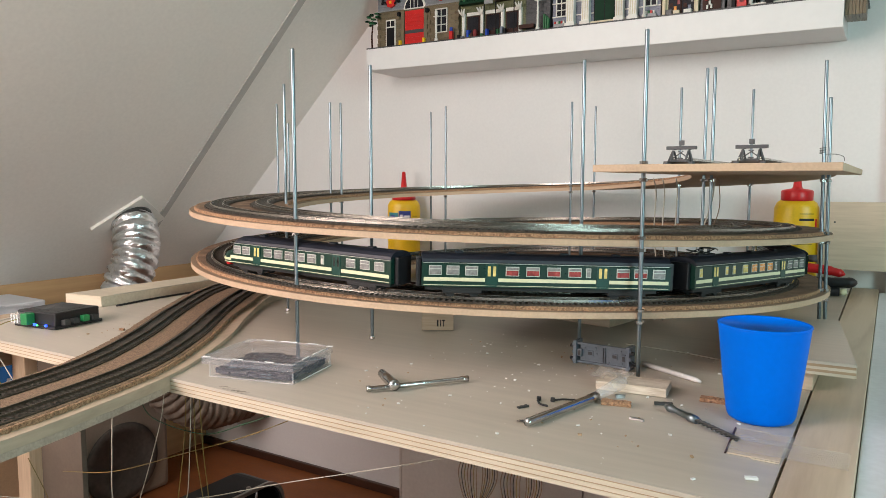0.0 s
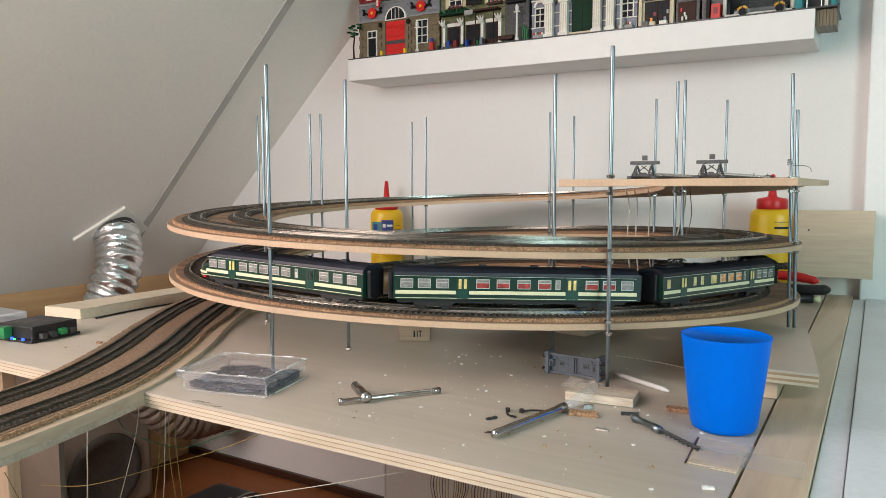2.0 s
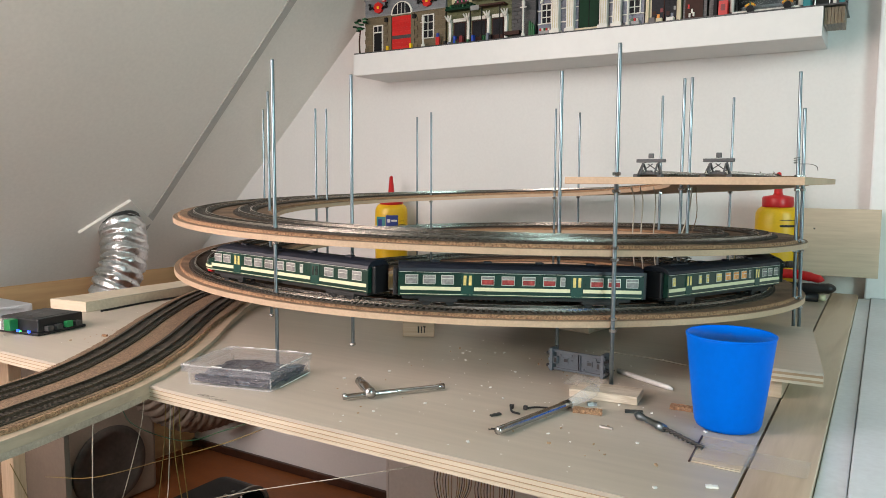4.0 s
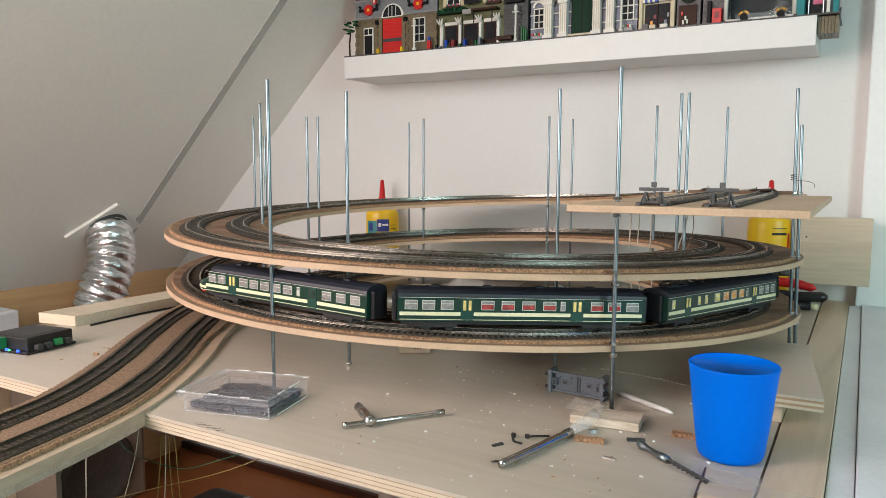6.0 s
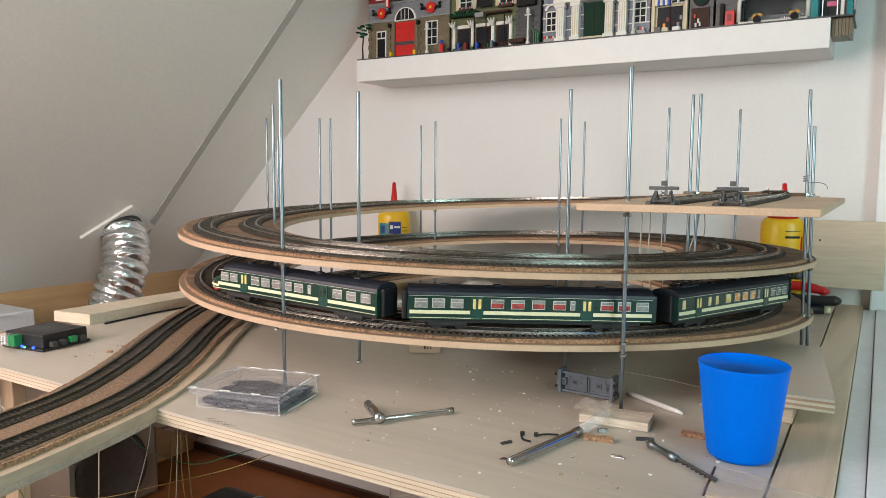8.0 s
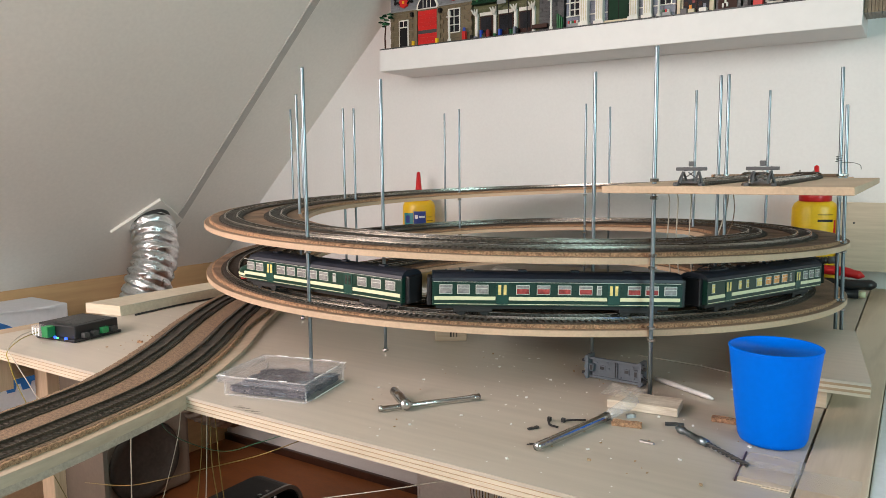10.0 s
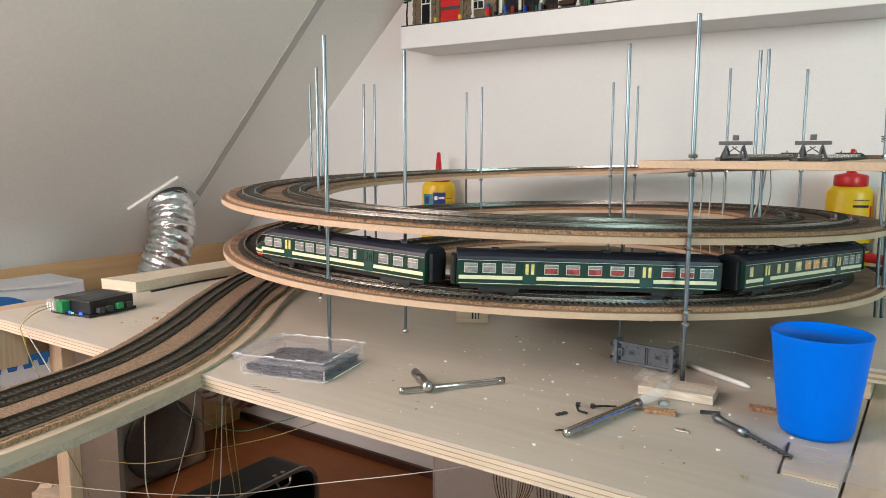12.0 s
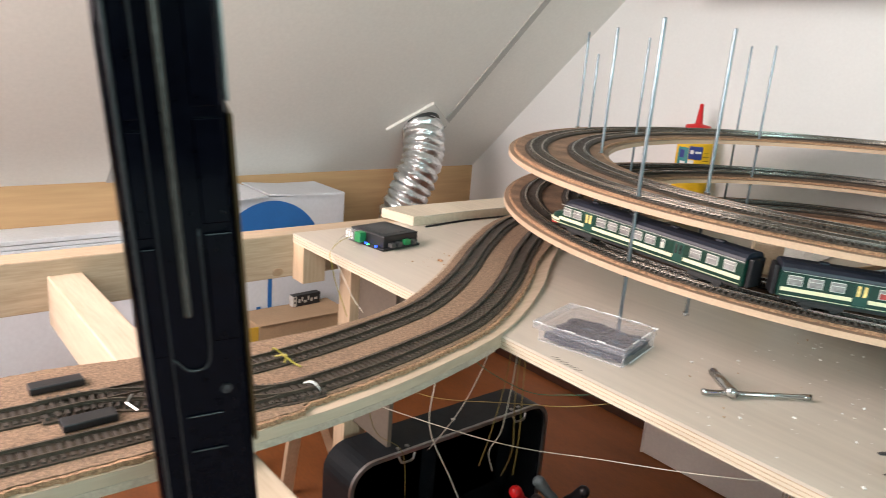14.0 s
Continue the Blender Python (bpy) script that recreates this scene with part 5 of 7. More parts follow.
# ---- things inside the helix ----
def bag():
    b = thing("plastic_bag", "crumpled milky plastic bag lying on the bench", "plastic bag")
    bm = bmesh.new()
    n, m = 30, 30
    g = [[None] * (m + 1) for _ in range(n + 1)]
    for i in range(n + 1):
        for j in range(m + 1):
            u, v = i / n, j / m
            e = min(1, 4 * min(u, 1 - u) + 0.05) * min(1, 4 * min(v, 1 - v) + 0.05)
            wob = 0.010 * noise.noise(Vector((u * 4, v * 4, 0)))
            x = (1 - v) * (-0.675 + 0.103 * u) + v * (-0.775 + 0.150 * u) + wob
            y = (1 - v) * (1.140 + 0.010 * u) + v * (1.360 + 0.110 * u) + wob
            ridge = 0.020 * math.exp(-((u - 0.25) / 0.35) ** 2 - ((v - 0.75) / 0.3) ** 2)
            fold = 0.005 * abs(noise.noise(Vector((u * 2.2 + v * 5, v * 2 - u, 2)))) + 0.002 * noise.noise(Vector((u * 13, v * 13, 5)))
            z = TABLE + 0.0025 + e * (0.005 + ridge + fold)
            g[i][j] = bm.verts.new((x, y, z))
    for i in range(n):
        for j in range(m):
            bm.faces.new((g[i][j], g[i + 1][j], g[i + 1][j + 1], g[i][j + 1]))
    lo = [bm.verts.new((v.co.x, v.co.y, TABLE + 0.0006)) for v in (g[0][0], g[n][0], g[n][m], g[0][m])]
    ob = part("bag", bm, M_BAG, b, "", True)


bag()


M_TEALW = material("teal_grey_shell", (0.075, 0.125, 0.118), 0.5, vary=0.12, size=60)
M_TEALD = material("dark_teal_opening", (0.012, 0.032, 0.030), 0.5, vary=0.2, size=60)
M_GREYR = material("blue_grey_roof", (0.135, 0.175, 0.185), 0.5, vary=0.1, size=60)


def railcar_shell():
    """An unpainted railcar body with a rounded roof, sloping nose and a row of window openings."""
    w = thing("railcar_shell", "unpainted teal-grey model railcar shell with dark window openings", "model train", pose(-0.3925, 0.9228, 0.8500, 0, 0, -11.5) @ Matrix.Scale(0.79, 4))
    prof = [(0.016, 0.002), (0.0165, 0.024), (0.0145, 0.029), (0.0095, 0.0325), (0.0, 0.034), (-0.0095, 0.0325), (-0.0145, 0.029), (-0.0165, 0.024), (-0.016, 0.002)]
    rows = []
    bm = bmesh.new()
    for y, k, top in ((-0.142, 0.72, 0.014), (-0.138, 0.86, 0.022), (-0.128, 0.96, 0.031), (-0.112, 1.0, 0.034), (0.125, 1.0, 0.034), (0.132, 0.93, 0.030)):
        rows.append([bm.verts.new((px * k, y, min(pz, top - 0.12 * abs(px)))) for px, pz in prof])
    for a, b in zip(rows, rows[1:]):
        for i in range(len(prof) - 1):
            bm.faces.new((a[i], a[i + 1], b[i + 1], b[i]))
    bm.faces.new(rows[0])
    bm.faces.new(rows[-1])
    part("body", bm, M_GREYR, w, "blue-grey rounded body shell")
    part("side_band", boxes((0.0160, 0.0170, -0.100, 0.122, 0.006, 0.0235), bevel=0.0004), M_TEALW, w, "teal-grey side panel")
    for i in range(11):
        y = -0.095 + 0.0195 * i
        part("window", boxes((0.0169, 0.0173, y, y + 0.0150, 0.0120, 0.0222), bevel=0.0001), M_TEALD, w, "dark window opening")
    bm = bmesh.new()
    box(bm, -0.0085, 0.0085, -0.1395, -0.1375, 0.0150, 0.0185)
    part("windscreen", bm, M_TEALD, w, "dark windscreen slot")
    part("sill", boxes((0.0160, 0.0172, -0.122, 0.126, 0.002, 0.0045)), M_TEALD, w)


railcar_shell()


def tipper():
    t = thing("tipper_wagon", "orange-yellow model tipper wagon with round scooped ends", "model wagon", pose(-0.3281, 0.9528, 0.8500, 0, 0, -2) @ Matrix.Scale(0.79, 4))
    for y in (-0.048, 0.046):
        bm = bmesh.new()
        lathe(bm, [(0.0005, -0.0012), (0.0160, -0.0012), (0.0165, -0.0006), (0.0165, 0.0006), (0.0160, 0.0012), (0.0005, 0.0012)], 32, pose(0, y, 0.0185, 90, 0, 0))
        part("end_disc", bm, M_ORANGE, t, "round yellow end plate")
    # a trough: half a round shell open to one side
    bm = bmesh.new()
    rows = []
    for y in (-0.047, 0.045):
        rows.append([bm.verts.new((r * math.cos(radians(q)), y, 0.0185 + r * math.sin(radians(q)))) for r, qs in ((0.0155, range(150, 331, 15)), (0.0140, range(330, 149, -15))) for q in qs])
    n = len(rows[0])
    for k in range(n):
        bm.faces.new((rows[0][k], rows[0][(k + 1) % n], rows[1][(k + 1) % n], rows[1][k]))
    part("trough", bm, M_ORANGE, t, "orange scooped trough", True)
    part("frame", boxes((-0.009, 0.022, -0.040, 0.044, 0.0005, 0.0035), bevel=0.0008), M_UNDER, t, "black underframe")


tipper()
# an open cardboard tray that holds the railcar and the tipper
tray = thing("cardboard_tray", "open tan cardboard tray holding model train bodies, inside the helix", "cardboard tray", pose(-0.380, 0.925, TABLE, 0, 0, -11.5))
part("bottom", boxes((-0.070, 0.095, -0.085, 0.125, 0.0410, 0.0495), bevel=0.001), M_DKPAN, tray, "tray bottom darkened for shade")
for nm, bx in (("side_wall", (0.0955, 0.0985, -0.088, 0.128, 0.0410, 0.0640)), ("side_wall", (-0.0735, -0.0705, -0.088, 0.128, 0.0410, 0.0600)),
               ("end_wall", (-0.0700, 0.0950, 0.1255, 0.1285, 0.0410, 0.0560)), ("end_wall", (-0.0700, 0.0950, -0.0885, -0.0855, 0.0410, 0.0560))):
    part(nm, boxes(bx, bevel=0.0006), M_CARD, tray)
part("foot_block", boxes((-0.045, 0.060, 0.045, 0.120, 0.0005, 0.0408), bevel=0.001), M_PINEX, tray, "pale wooden block under the tray")
wb = thing("wood_offcut", "tan wooden block standing on a pale support block inside the helix", "wood offcut", pose(-0.517, 0.855, TABLE + 0.0420, 0, 0, 33))
part("block", boxes((-0.0180, 0.0180, 0.0, 0.030, 0.0003, 0.0420), bevel=0.0012), M_PINE, wb)
pp = thing("paper_scrap", "torn scrap of white paper", "paper", pose(-0.735, 1.125, TABLE, 0, 0, 12))
part("scrap", boxes((-0.035, 0.035, -0.012, 0.012, 0.0005, 0.006), bevel=0.0008), M_WHITEP, pp)


# ---- controller and lath on the far part of the bench ----
def controller():
    c = thing("track_controller", "black track control module with green connectors and blue lights", "electronics", pose(-0.980, 0.576, TABLE, 0, 0, 7) @ Matrix.Diagonal((1, 1, 0.84, 1)) @ Matrix.Diagonal((0.86, 0.88, 1.04, 1)))
    part("housing", boxes((-0.046, 0.042, -0.040, 0.040, 0.004, 0.0255), bevel=0.002), M_BLACK, c)
    part("base_plate", boxes((-0.048, 0.046, -0.044, 0.042, 0.0005, 0.005), bevel=0.001), M_BLACK, c)
    part("top_label", boxes((-0.036, 0.030, -0.026, 0.024, 0.0255, 0.0259)), M_DRUM, c, "dark grey printed label")
    for i in range(4):
        part("printed_line", boxes((-0.030, 0.004 - 0.006 * (i % 2), -0.018 + i * 0.008, -0.0165 + i * 0.008, 0.0259, 0.0262)), M_GREYB, c)
    for y in (-0.030, -0.014, 0.020):
        part("plug", boxes((0.0425, 0.052, y, y + 0.010, 0.006, 0.014), bevel=0.0008), M_DRUM, c)
    green = material("green_connector", (0.02, 0.22, 0.07), 0.4)
    part("connector", boxes((-0.019, -0.004, -0.054, -0.040, 0.006, 0.0235), bevel=0.001), green, c, "green screw connector")
    part("connector", boxes((-0.046, -0.0195, -0.053, -0.040, 0.006, 0.0225), bevel=0.001), M_FROST, c, "clear plug")
    for x in (-0.040, -0.033, -0.026):
        part("pin", boxes((x - 0.0012, x + 0.0012, -0.0545, -0.0532, 0.008, 0.020), bevel=0.0003), M_WHITEP, c, "pale plug pin")
    part("connector", boxes((0.042, 0.050, 0.004, 0.016, 0.006, 0.016), bevel=0.001), green, c, "green screw connector")
    blue = glow("blue_led", (0.03, 0.10, 1.0), 3.0)
    for x in (0.004, 0.030):
        part("led", boxes((x - 0.0022, x + 0.0022, -0.0478, -0.0455, 0.005, 0.0085)), blue, c, "small blue light")
    part("led", boxes((0.009, 0.011, -0.0478, -0.0455, 0.005, 0.007)), glow("green_led", (0.1, 1.0, 0.2), 3.0), c, "small green light")


controller()
la = thing("wood_lath", "pale planed lath lying along the bench edge", "wood lath")
bm = bmesh.new()
v0 = [(-1.128, 0.672), (-1.050, 0.684), (-1.055, 1.02), (-1.125, 1.02)]
lo = [bm.verts.new((x, y, TABLE + 0.0005)) for x, y in v0]
hi = [bm.verts.new((x, y, TABLE + 0.017)) for x, y in v0]
bm.faces.new(lo)
bm.faces.new(hi)
for k in range(4):
    bm.faces.new((lo[k], lo[(k + 1) % 4], hi[(k + 1) % 4], hi[k]))
part("lath", bm, M_PLYE, la)


# ---- ventilation duct ----
def duct():
    d = thing("flexible_duct", "crinkled silver foil flexible duct hanging from the sloping ceiling", "duct")
    m = Matrix.Translation((-1.742, 1.2135, slope_z(-1.742))) @ Matrix.Rotation(-math.atan(SL), 4, "Y") @ Matrix.Rotation(radians(38), 4, "Z")
    bm = bmesh.new()
    box(bm, -0.076, 0.076, -0.072, 0.072, -0.008, 0.0, m)
    part("wall_plate", bm, M_SLOPE, d, "square white mounting plate")
    pts = spline([(-1.72, 1.2135, 0.885), (-1.690, 1.200, 0.850), (-1.668, 1.178, 0.79), (-1.672, 1.145, 0.71), (-1.683, 1.125, 0.61), (-1.655, 1.20, 0.49), (-1.635, 1.27, 0.40), (-1.625, 1.36, 0.350), (-1.615, 1.50, 0.345)], 44)
    seg = 44
    runs = [0.0]
    for p, q in zip(pts, pts[1:]):
        runs.append(runs[-1] + (q - p).length)

    def hose(first, last, mat, label):
        bm = bmesh.new()
        tube(bm, pts[first:last], 0.056, seg)
        bm.verts.ensure_lookup_table()
        for i, p in enumerate(pts[first:last]):
            for k in range(seg):
                v = bm.verts[i * seg + k]
                out = (v.co - p).normalized()
                # spiral wire turns with slack, dented foil between them
                turn = runs[first + i] / 0.0235 + k / seg
                belly = abs(math.sin(math.pi * turn)) ** 0.7
                crush = noise.noise(v.co * 42) * 0.0026 + noise.noise(v.co * 130 + Vector((3, 1, 7))) * 0.0034
                v.co += out * (-0.0065 + 0.0085 * belly + crush * (0.35 + belly))
        part("hose", bm, mat, d, label, True)

    low = next(i for i, p in enumerate(pts) if p.z < 0.57)
    hose(0, low + 1, M_ALU, "crinkled silver foil hose")
    # the low end takes the darker foil in place of shade
    hose(low, len(pts), M_FOILSHADE, "hose end with shade put into its foil colour")
    bm = bmesh.new()
    tube(bm, [pts[0] + Vector((-0.012, 0, 0.012)), pts[7]], 0.056, 28)
    part("collar", bm, M_DRUM, d, "dark duct collar", True)


duct()


# ---- beyond and under the bench ----
def carton():
    c = thing("carton", "white cardboard moving box with a blue umbrella print and loose flaps", "cardboard box", pose(-1.80, 0.745, FLOOR))
    h = 0.583
    part("box_body", boxes((-0.085, 0.08, -0.225, 0.222, 0.0005, h), bevel=0.003), M_CARTON, c)
    # a printed umbrella sign: scalloped dome with a hooked stem
    bm = bmesh.new()
    edge = [(0.007 + 0.154 * math.cos(math.pi * k / 40), 0.403 + 0.170 * math.sin(math.pi * k / 40)) for k in range(41)]
    edge += [(0.007 - 0.154 + 0.308 * k / 72, 0.395 + (0.016 if k % 8 in (0, 1, 7) else 0.0)) for k in range(1, 72)]
    front = [bm.verts.new((0.0815, y, z)) for y, z in edge]
    back = [bm.verts.new((0.0800, y, z)) for y, z in edge]
    bm.faces.new(front)
    for i in range(len(edge)):
        j = (i + 1) % len(edge)
        bm.faces.new((front[i], back[i], back[j], front[j]))
    part("printed_dome", bm, M_BLUEI, c, "blue printed umbrella dome")
    bm = bmesh.new()
    box(bm, 0.0803, 0.0816, 0.001, 0.012, 0.283, 0.40)
    box(bm, 0.0802, 0.0813, -0.020, 0.010, 0.277, 0.287)
    box(bm, 0.0802, 0.0814, -0.030, -0.018, 0.280, 0.297)
    part("printed_stem", bm, M_BLUEI, c, "blue printed hooked line")
    for i, (a, b, y0, y1) in enumerate(((-0.08, 0.085, 0.0, 0.19), (-0.08, 0.095, -0.21, -0.01))):
        bm = bmesh.new()
        box(bm, a, b, y0, y1, h + 0.004, h + 0.008, Matrix.Translation((0, 0, h)) @ Matrix.Rotation(radians(5 if i else -4), 4, "X") @ Matrix.Translation((0, 0, -h)))
        part("flap", bm, M_CARTON, c, "loose lid flap")


carton()

crate = thing("carton", "white carton with a blue side band on the floor", "cardboard box", pose(-1.80, 0.36, FLOOR))
part("box_body", boxes((-0.085, 0.06, 0.084, 0.158, 0.0005, 0.60), bevel=0.003), M_CARTON, crate)
part("blue_band", boxes((0.0605, 0.062, 0.126, 0.155, 0.30, 0.598)), M_BLUEI, crate, "blue printed band")
part("dark_print", boxes((0.0605, 0.062, 0.092, 0.120, 0.50, 0.592)), M_BLACK, crate, "dark printed patch")

slats = thing("stacked_sheets", "stack of pale corrugated sheets by the knee wall", "sheets", pose(-1.68, 0.18, FLOOR))
for i in range(8):
    part("sheet", boxes((-0.215, -0.108 + 0.003 * (i % 2), -0.45, 0.258 - 0.002 * (i % 3), 0.42 + i * 0.0115, 0.430 + i * 0.0115), bevel=0.0015), M_GREYW, slats)
part("stand", boxes((-0.210, -0.112, -0.43, 0.256, 0.0005, 0.4195), bevel=0.002), M_CARTON, slats, "white box under the sheets")

lowb = thing("carton", "brown cardboard box with a yellow end under the frame", "cardboard box", pose(-1.648, 0.71, FLOOR))
part("box_body", boxes((-0.065, 0.046, -0.044, 0.21, 0.0005, 0.292), bevel=0.003), M_CARD, lowb)
part("yellow_end", boxes((0.042, 0.046, -0.170, -0.0445, 0.0005, 0.293), bevel=0.0006), M_YELCARD, lowb, "yellow printed end")
part("flap", boxes((-0.060, 0.050, -0.043, 0.205, 0.2925, 0.2955), bevel=0.0008), M_CARD, lowb, "open top flap")


def trestle():
    t = thing("trestle", "low rough pine trestle standing on the floor", "trestle")
    for a, b in (((-1.474, 0.585, FLOOR), (-1.375, 0.545, 0.40)), ((-1.345, 0.610, FLOOR), (-1.262, 0.592, 0.40)), ((-1.41, 0.78, FLOOR), (-1.345, 0.66, 0.40)), ((-1.29, 0.80, FLOOR), (-1.245, 0.69, 0.40))):
        u = Vector(b) - Vector(a)
        bm = bmesh.new()
        box(bm, -0.013, 0.013, -0.009, 0.009, 0.004, u.length, Matrix.Translation(a) @ u.to_track_quat("Z", "Y").to_matrix().to_4x4(), 0.001)
        part("leg", bm, M_PINEZ, t)
    for a, b in (((-1.385, 0.542, 0.392), (-1.250, 0.595, 0.392)), ((-1.352, 0.655, 0.392), (-1.236, 0.695, 0.392))):
        u = Vector(b) - Vector(a)
        bm = bmesh.new()
        box(bm, -0.018, 0.018, -0.008, 0.008, 0, u.length, Matrix.Translation(a) @ u.to_track_quat("Z", "Y").to_matrix().to_4x4(), 0.001)
        part("rail", bm, M_PINEX, t)


trestle()

dk = thing("printed_carton", "small dark carton with pale print on the brown box", "box", pose(-1.690, 0.838, FLOOR + 0.296, 0, 0, 3))
part("box_body", boxes((-0.010, 0.010, -0.041, 0.041, 0.0, 0.030), bevel=0.0012), M_BLACK, dk)
for y, w, z, h in ((-0.026, 0.006, 0.010, 0.010), (-0.017, 0.005, 0.013, 0.012), (-0.009, 0.008, 0.008, 0.007), (0.002, 0.005, 0.014, 0.011), (0.010, 0.007, 0.009, 0.009), (0.021, 0.010, 0.012, 0.006)):
    part("printed_bar", boxes((0.0102, 0.0108, y, y + w, z, z + h)), M_OFFW, dk, "pale printed bar")
part("end_cap", boxes((-0.009, 0.0112, -0.0425, -0.0310, 0.001, 0.029), bevel=0.0012), M_OFFW, dk, "pale carton end")
for z in (0.010, 0.021):
    part("printed_dot", boxes((0.0113, 0.0118, -0.0390, -0.0345, z, z + 0.005)), M_BLACK, dk)


def fan_box():
    d = thing("ventilation_unit", "dull brown floor appliance with a round dark intake", "appliance", pose(-1.711, 1.144, FLOOR))
    part("housing", boxes((-0.17, 0.0, -0.15, 0.15, 0.0005, 0.40), bevel=0.014), M_SPKB, d)
    bm = bmesh.new()
    lathe(bm, [(0.0005, 0), (0.100, 0), (0.108, 0.004), (0.104, 0.010), (0.085, 0.011), (0.083, 0.008), (0.0005, 0.014)], 48, pose(0.0005, 0.0, 0.117, 0, 90, 0))
    part("round_intake", bm, M_INTAKE, d, "round dark grey intake", True)


fan_box()

cab = thing("base_cabinet", "off-white low cabinet under the bench", "cabinet", pose(-0.45, 1.42, FLOOR))
part("carcass", boxes((-0.568, 0.40, 0.050, 0.155, 0.0005, 0.60), bevel=0.002), M_CABIN, cab)
part("side_panel", boxes((-0.574, -0.5685, 0.040, 0.155, 0.0005, 0.60), bevel=0.001), M_CABIN, cab, "pale side panel")
part("front_panel", boxes((-0.568, -0.085, 0.041, 0.0495, 0.003, 0.598), bevel=0.001), M_CABIN, cab, "pale front panel")
part("front_panel", boxes((-0.082, 0.399, 0.041, 0.0495, 0.003, 0.598), bevel=0.001), M_CABIN, cab, "pale front panel")


def case_band(y0, y1, z1, r, inset, xa, xb):
    """A rounded arch band (sides and top) between two depths."""
    bm = bmesh.new()

    def arch(o):
        pts = [(y0 + o, 0.0005)]
        for k in range(9):
            a = radians(180 - 90 * k / 8)
            pts.append((y0 + r + (r - o) * math.cos(a), z1 - r + (r - o) * math.sin(a)))
        for k in range(9):
            a = radians(90 - 90 * k / 8)
            pts.append((y1 - r + (r - o) * math.cos(a), z1 - r + (r - o) * math.sin(a)))
        return pts + [(y1 - o, 0.0005)]

    rows = [[bm.verts.new((x, y, z)) for x, y, z in ((xa, oy, oz), (xb, oy, oz), (xb, iy, iz), (xa, iy, iz))] for (oy, oz), (iy, iz) in zip(arch(0.0), arch(inset))]
    for a, b in zip(rows, rows[1:]):
        for k in range(4):
            bm.faces.new((a[k], a[(k + 1) % 4], b[(k + 1) % 4], b[k]))
    bm.faces.new(rows[0])
    bm.faces.new(rows[-1])
    return bm


def tool_case():
    t = thing("tool_case", "open black hard-shell tool case with silver rims", "tool case", pose(-0.92, 0.73, FLOOR))
    y0, y1, zt = -0.235, 0.215, 0.330
    part("lid_shell", case_band(y0, y1, zt, 0.045, 0.010, -0.080, -0.004), M_CASE, t, "raised black lid shell")
    part("lid_back", case_band(y0 + 0.002, y1 - 0.002, zt - 0.002, 0.044, 0.205, -0.086, -0.0805), M_CASE, t, "raised black lid shell")
    part("lid_rim", case_band(y0 - 0.001, y1 + 0.001, zt + 0.001, 0.046, 0.007, -0.0035, 0.002), M_RIMS, t, "silver metal rim")
    part("tray", boxes((0.003, 0.28, y0, y1, 0.0005, 0.012), (0.003, 0.012, y0, y1, 0.012, 0.10), (0.27, 0.28, y0, y1, 0.012, 0.10), (0.012, 0.27, y0, y0 + 0.01, 0.012, 0.10), (0.012, 0.27, y1 - 0.01, y1, 0.012, 0.10)), M_CASE, t, "black lower tray")
    for y in (-0.13, 0.13):
        bm = bmesh.new()
        tube(bm, spline([(0.004, y - 0.016, zt - 0.006), (0.006, y - 0.010, zt - 0.016), (0.006, y + 0.010, zt - 0.016), (0.004, y + 0.016, zt - 0.006)], 5), 0.0022, 6)
        part("catch", bm, M_RIMS, t, "small metal catch loop")
        part("catch_plate", boxes((-0.012, -0.006, y - 0.012, y - 0.006, zt + 0.0005, zt + 0.003), (-0.012, -0.006, y + 0.006, y + 0.012, zt + 0.0005, zt + 0.003)), M_RIMS, t)
    bm = bmesh.new()
    lathe(bm, [(0.0005, 0), (0.005, 0), (0.004, 0.004), (0.0005, 0.0045)], 12, pose(-0.035, 0.0, zt))
    part("lock_stud", bm, M_CHROME, t)


tool_case()


def grip(x, y, z, turn, mat, label):
    g = thing("screwdriver", label, "hand tool", pose(x, y, z, 35, 20, turn), "tools in the case")
    bm = bmesh.new()
    lathe(bm, [(0.0005, 0), (0.009, 0.0), (0.011, 0.006), (0.009, 0.022), (0.012, 0.048), (0.0115, 0.056), (0.006, 0.062), (0.0005, 0.063)], 10)
    part("handle", bm, mat, g, "", True)
    bm = bmesh.new()
    tube(bm, [(0, 0, -0.14), (0, 0, 0.0)], 0.0035, 8)
    part("shaft", bm, M_CHROME, g)


grip(-0.815, 0.700, FLOOR + 0.215, 30, M_RED, "red screwdriver handle sticking out of the tool case")
grip(-0.800, 0.735, FLOOR + 0.205, -40, M_RED, "red screwdriver handle sticking out of the tool case")
grip(-0.825, 0.880, FLOOR + 0.185, -60, M_GREYR, "grey plier handle sticking out of the tool case")
grip(-0.825, 0.915, FLOOR + 0.170, 70, M_BLACK, "black grip sticking out of the tool case")
grip(-0.835, 0.845, FLOOR + 0.175, 10, M_BLACK, "black grip sticking out of the tool case")
grip(-0.838, 0.815, FLOOR + 0.195, -20, M_RED, "red grip sticking out of the tool case")


# ---- toy brick houses on the shelf ----
def brickm(name, colour, rough=0.35, vary=0.06):
    return material(name, colour, rough, vary=vary, size=40, fine=200, bump=0.03, island=0.14, spec=0.35)


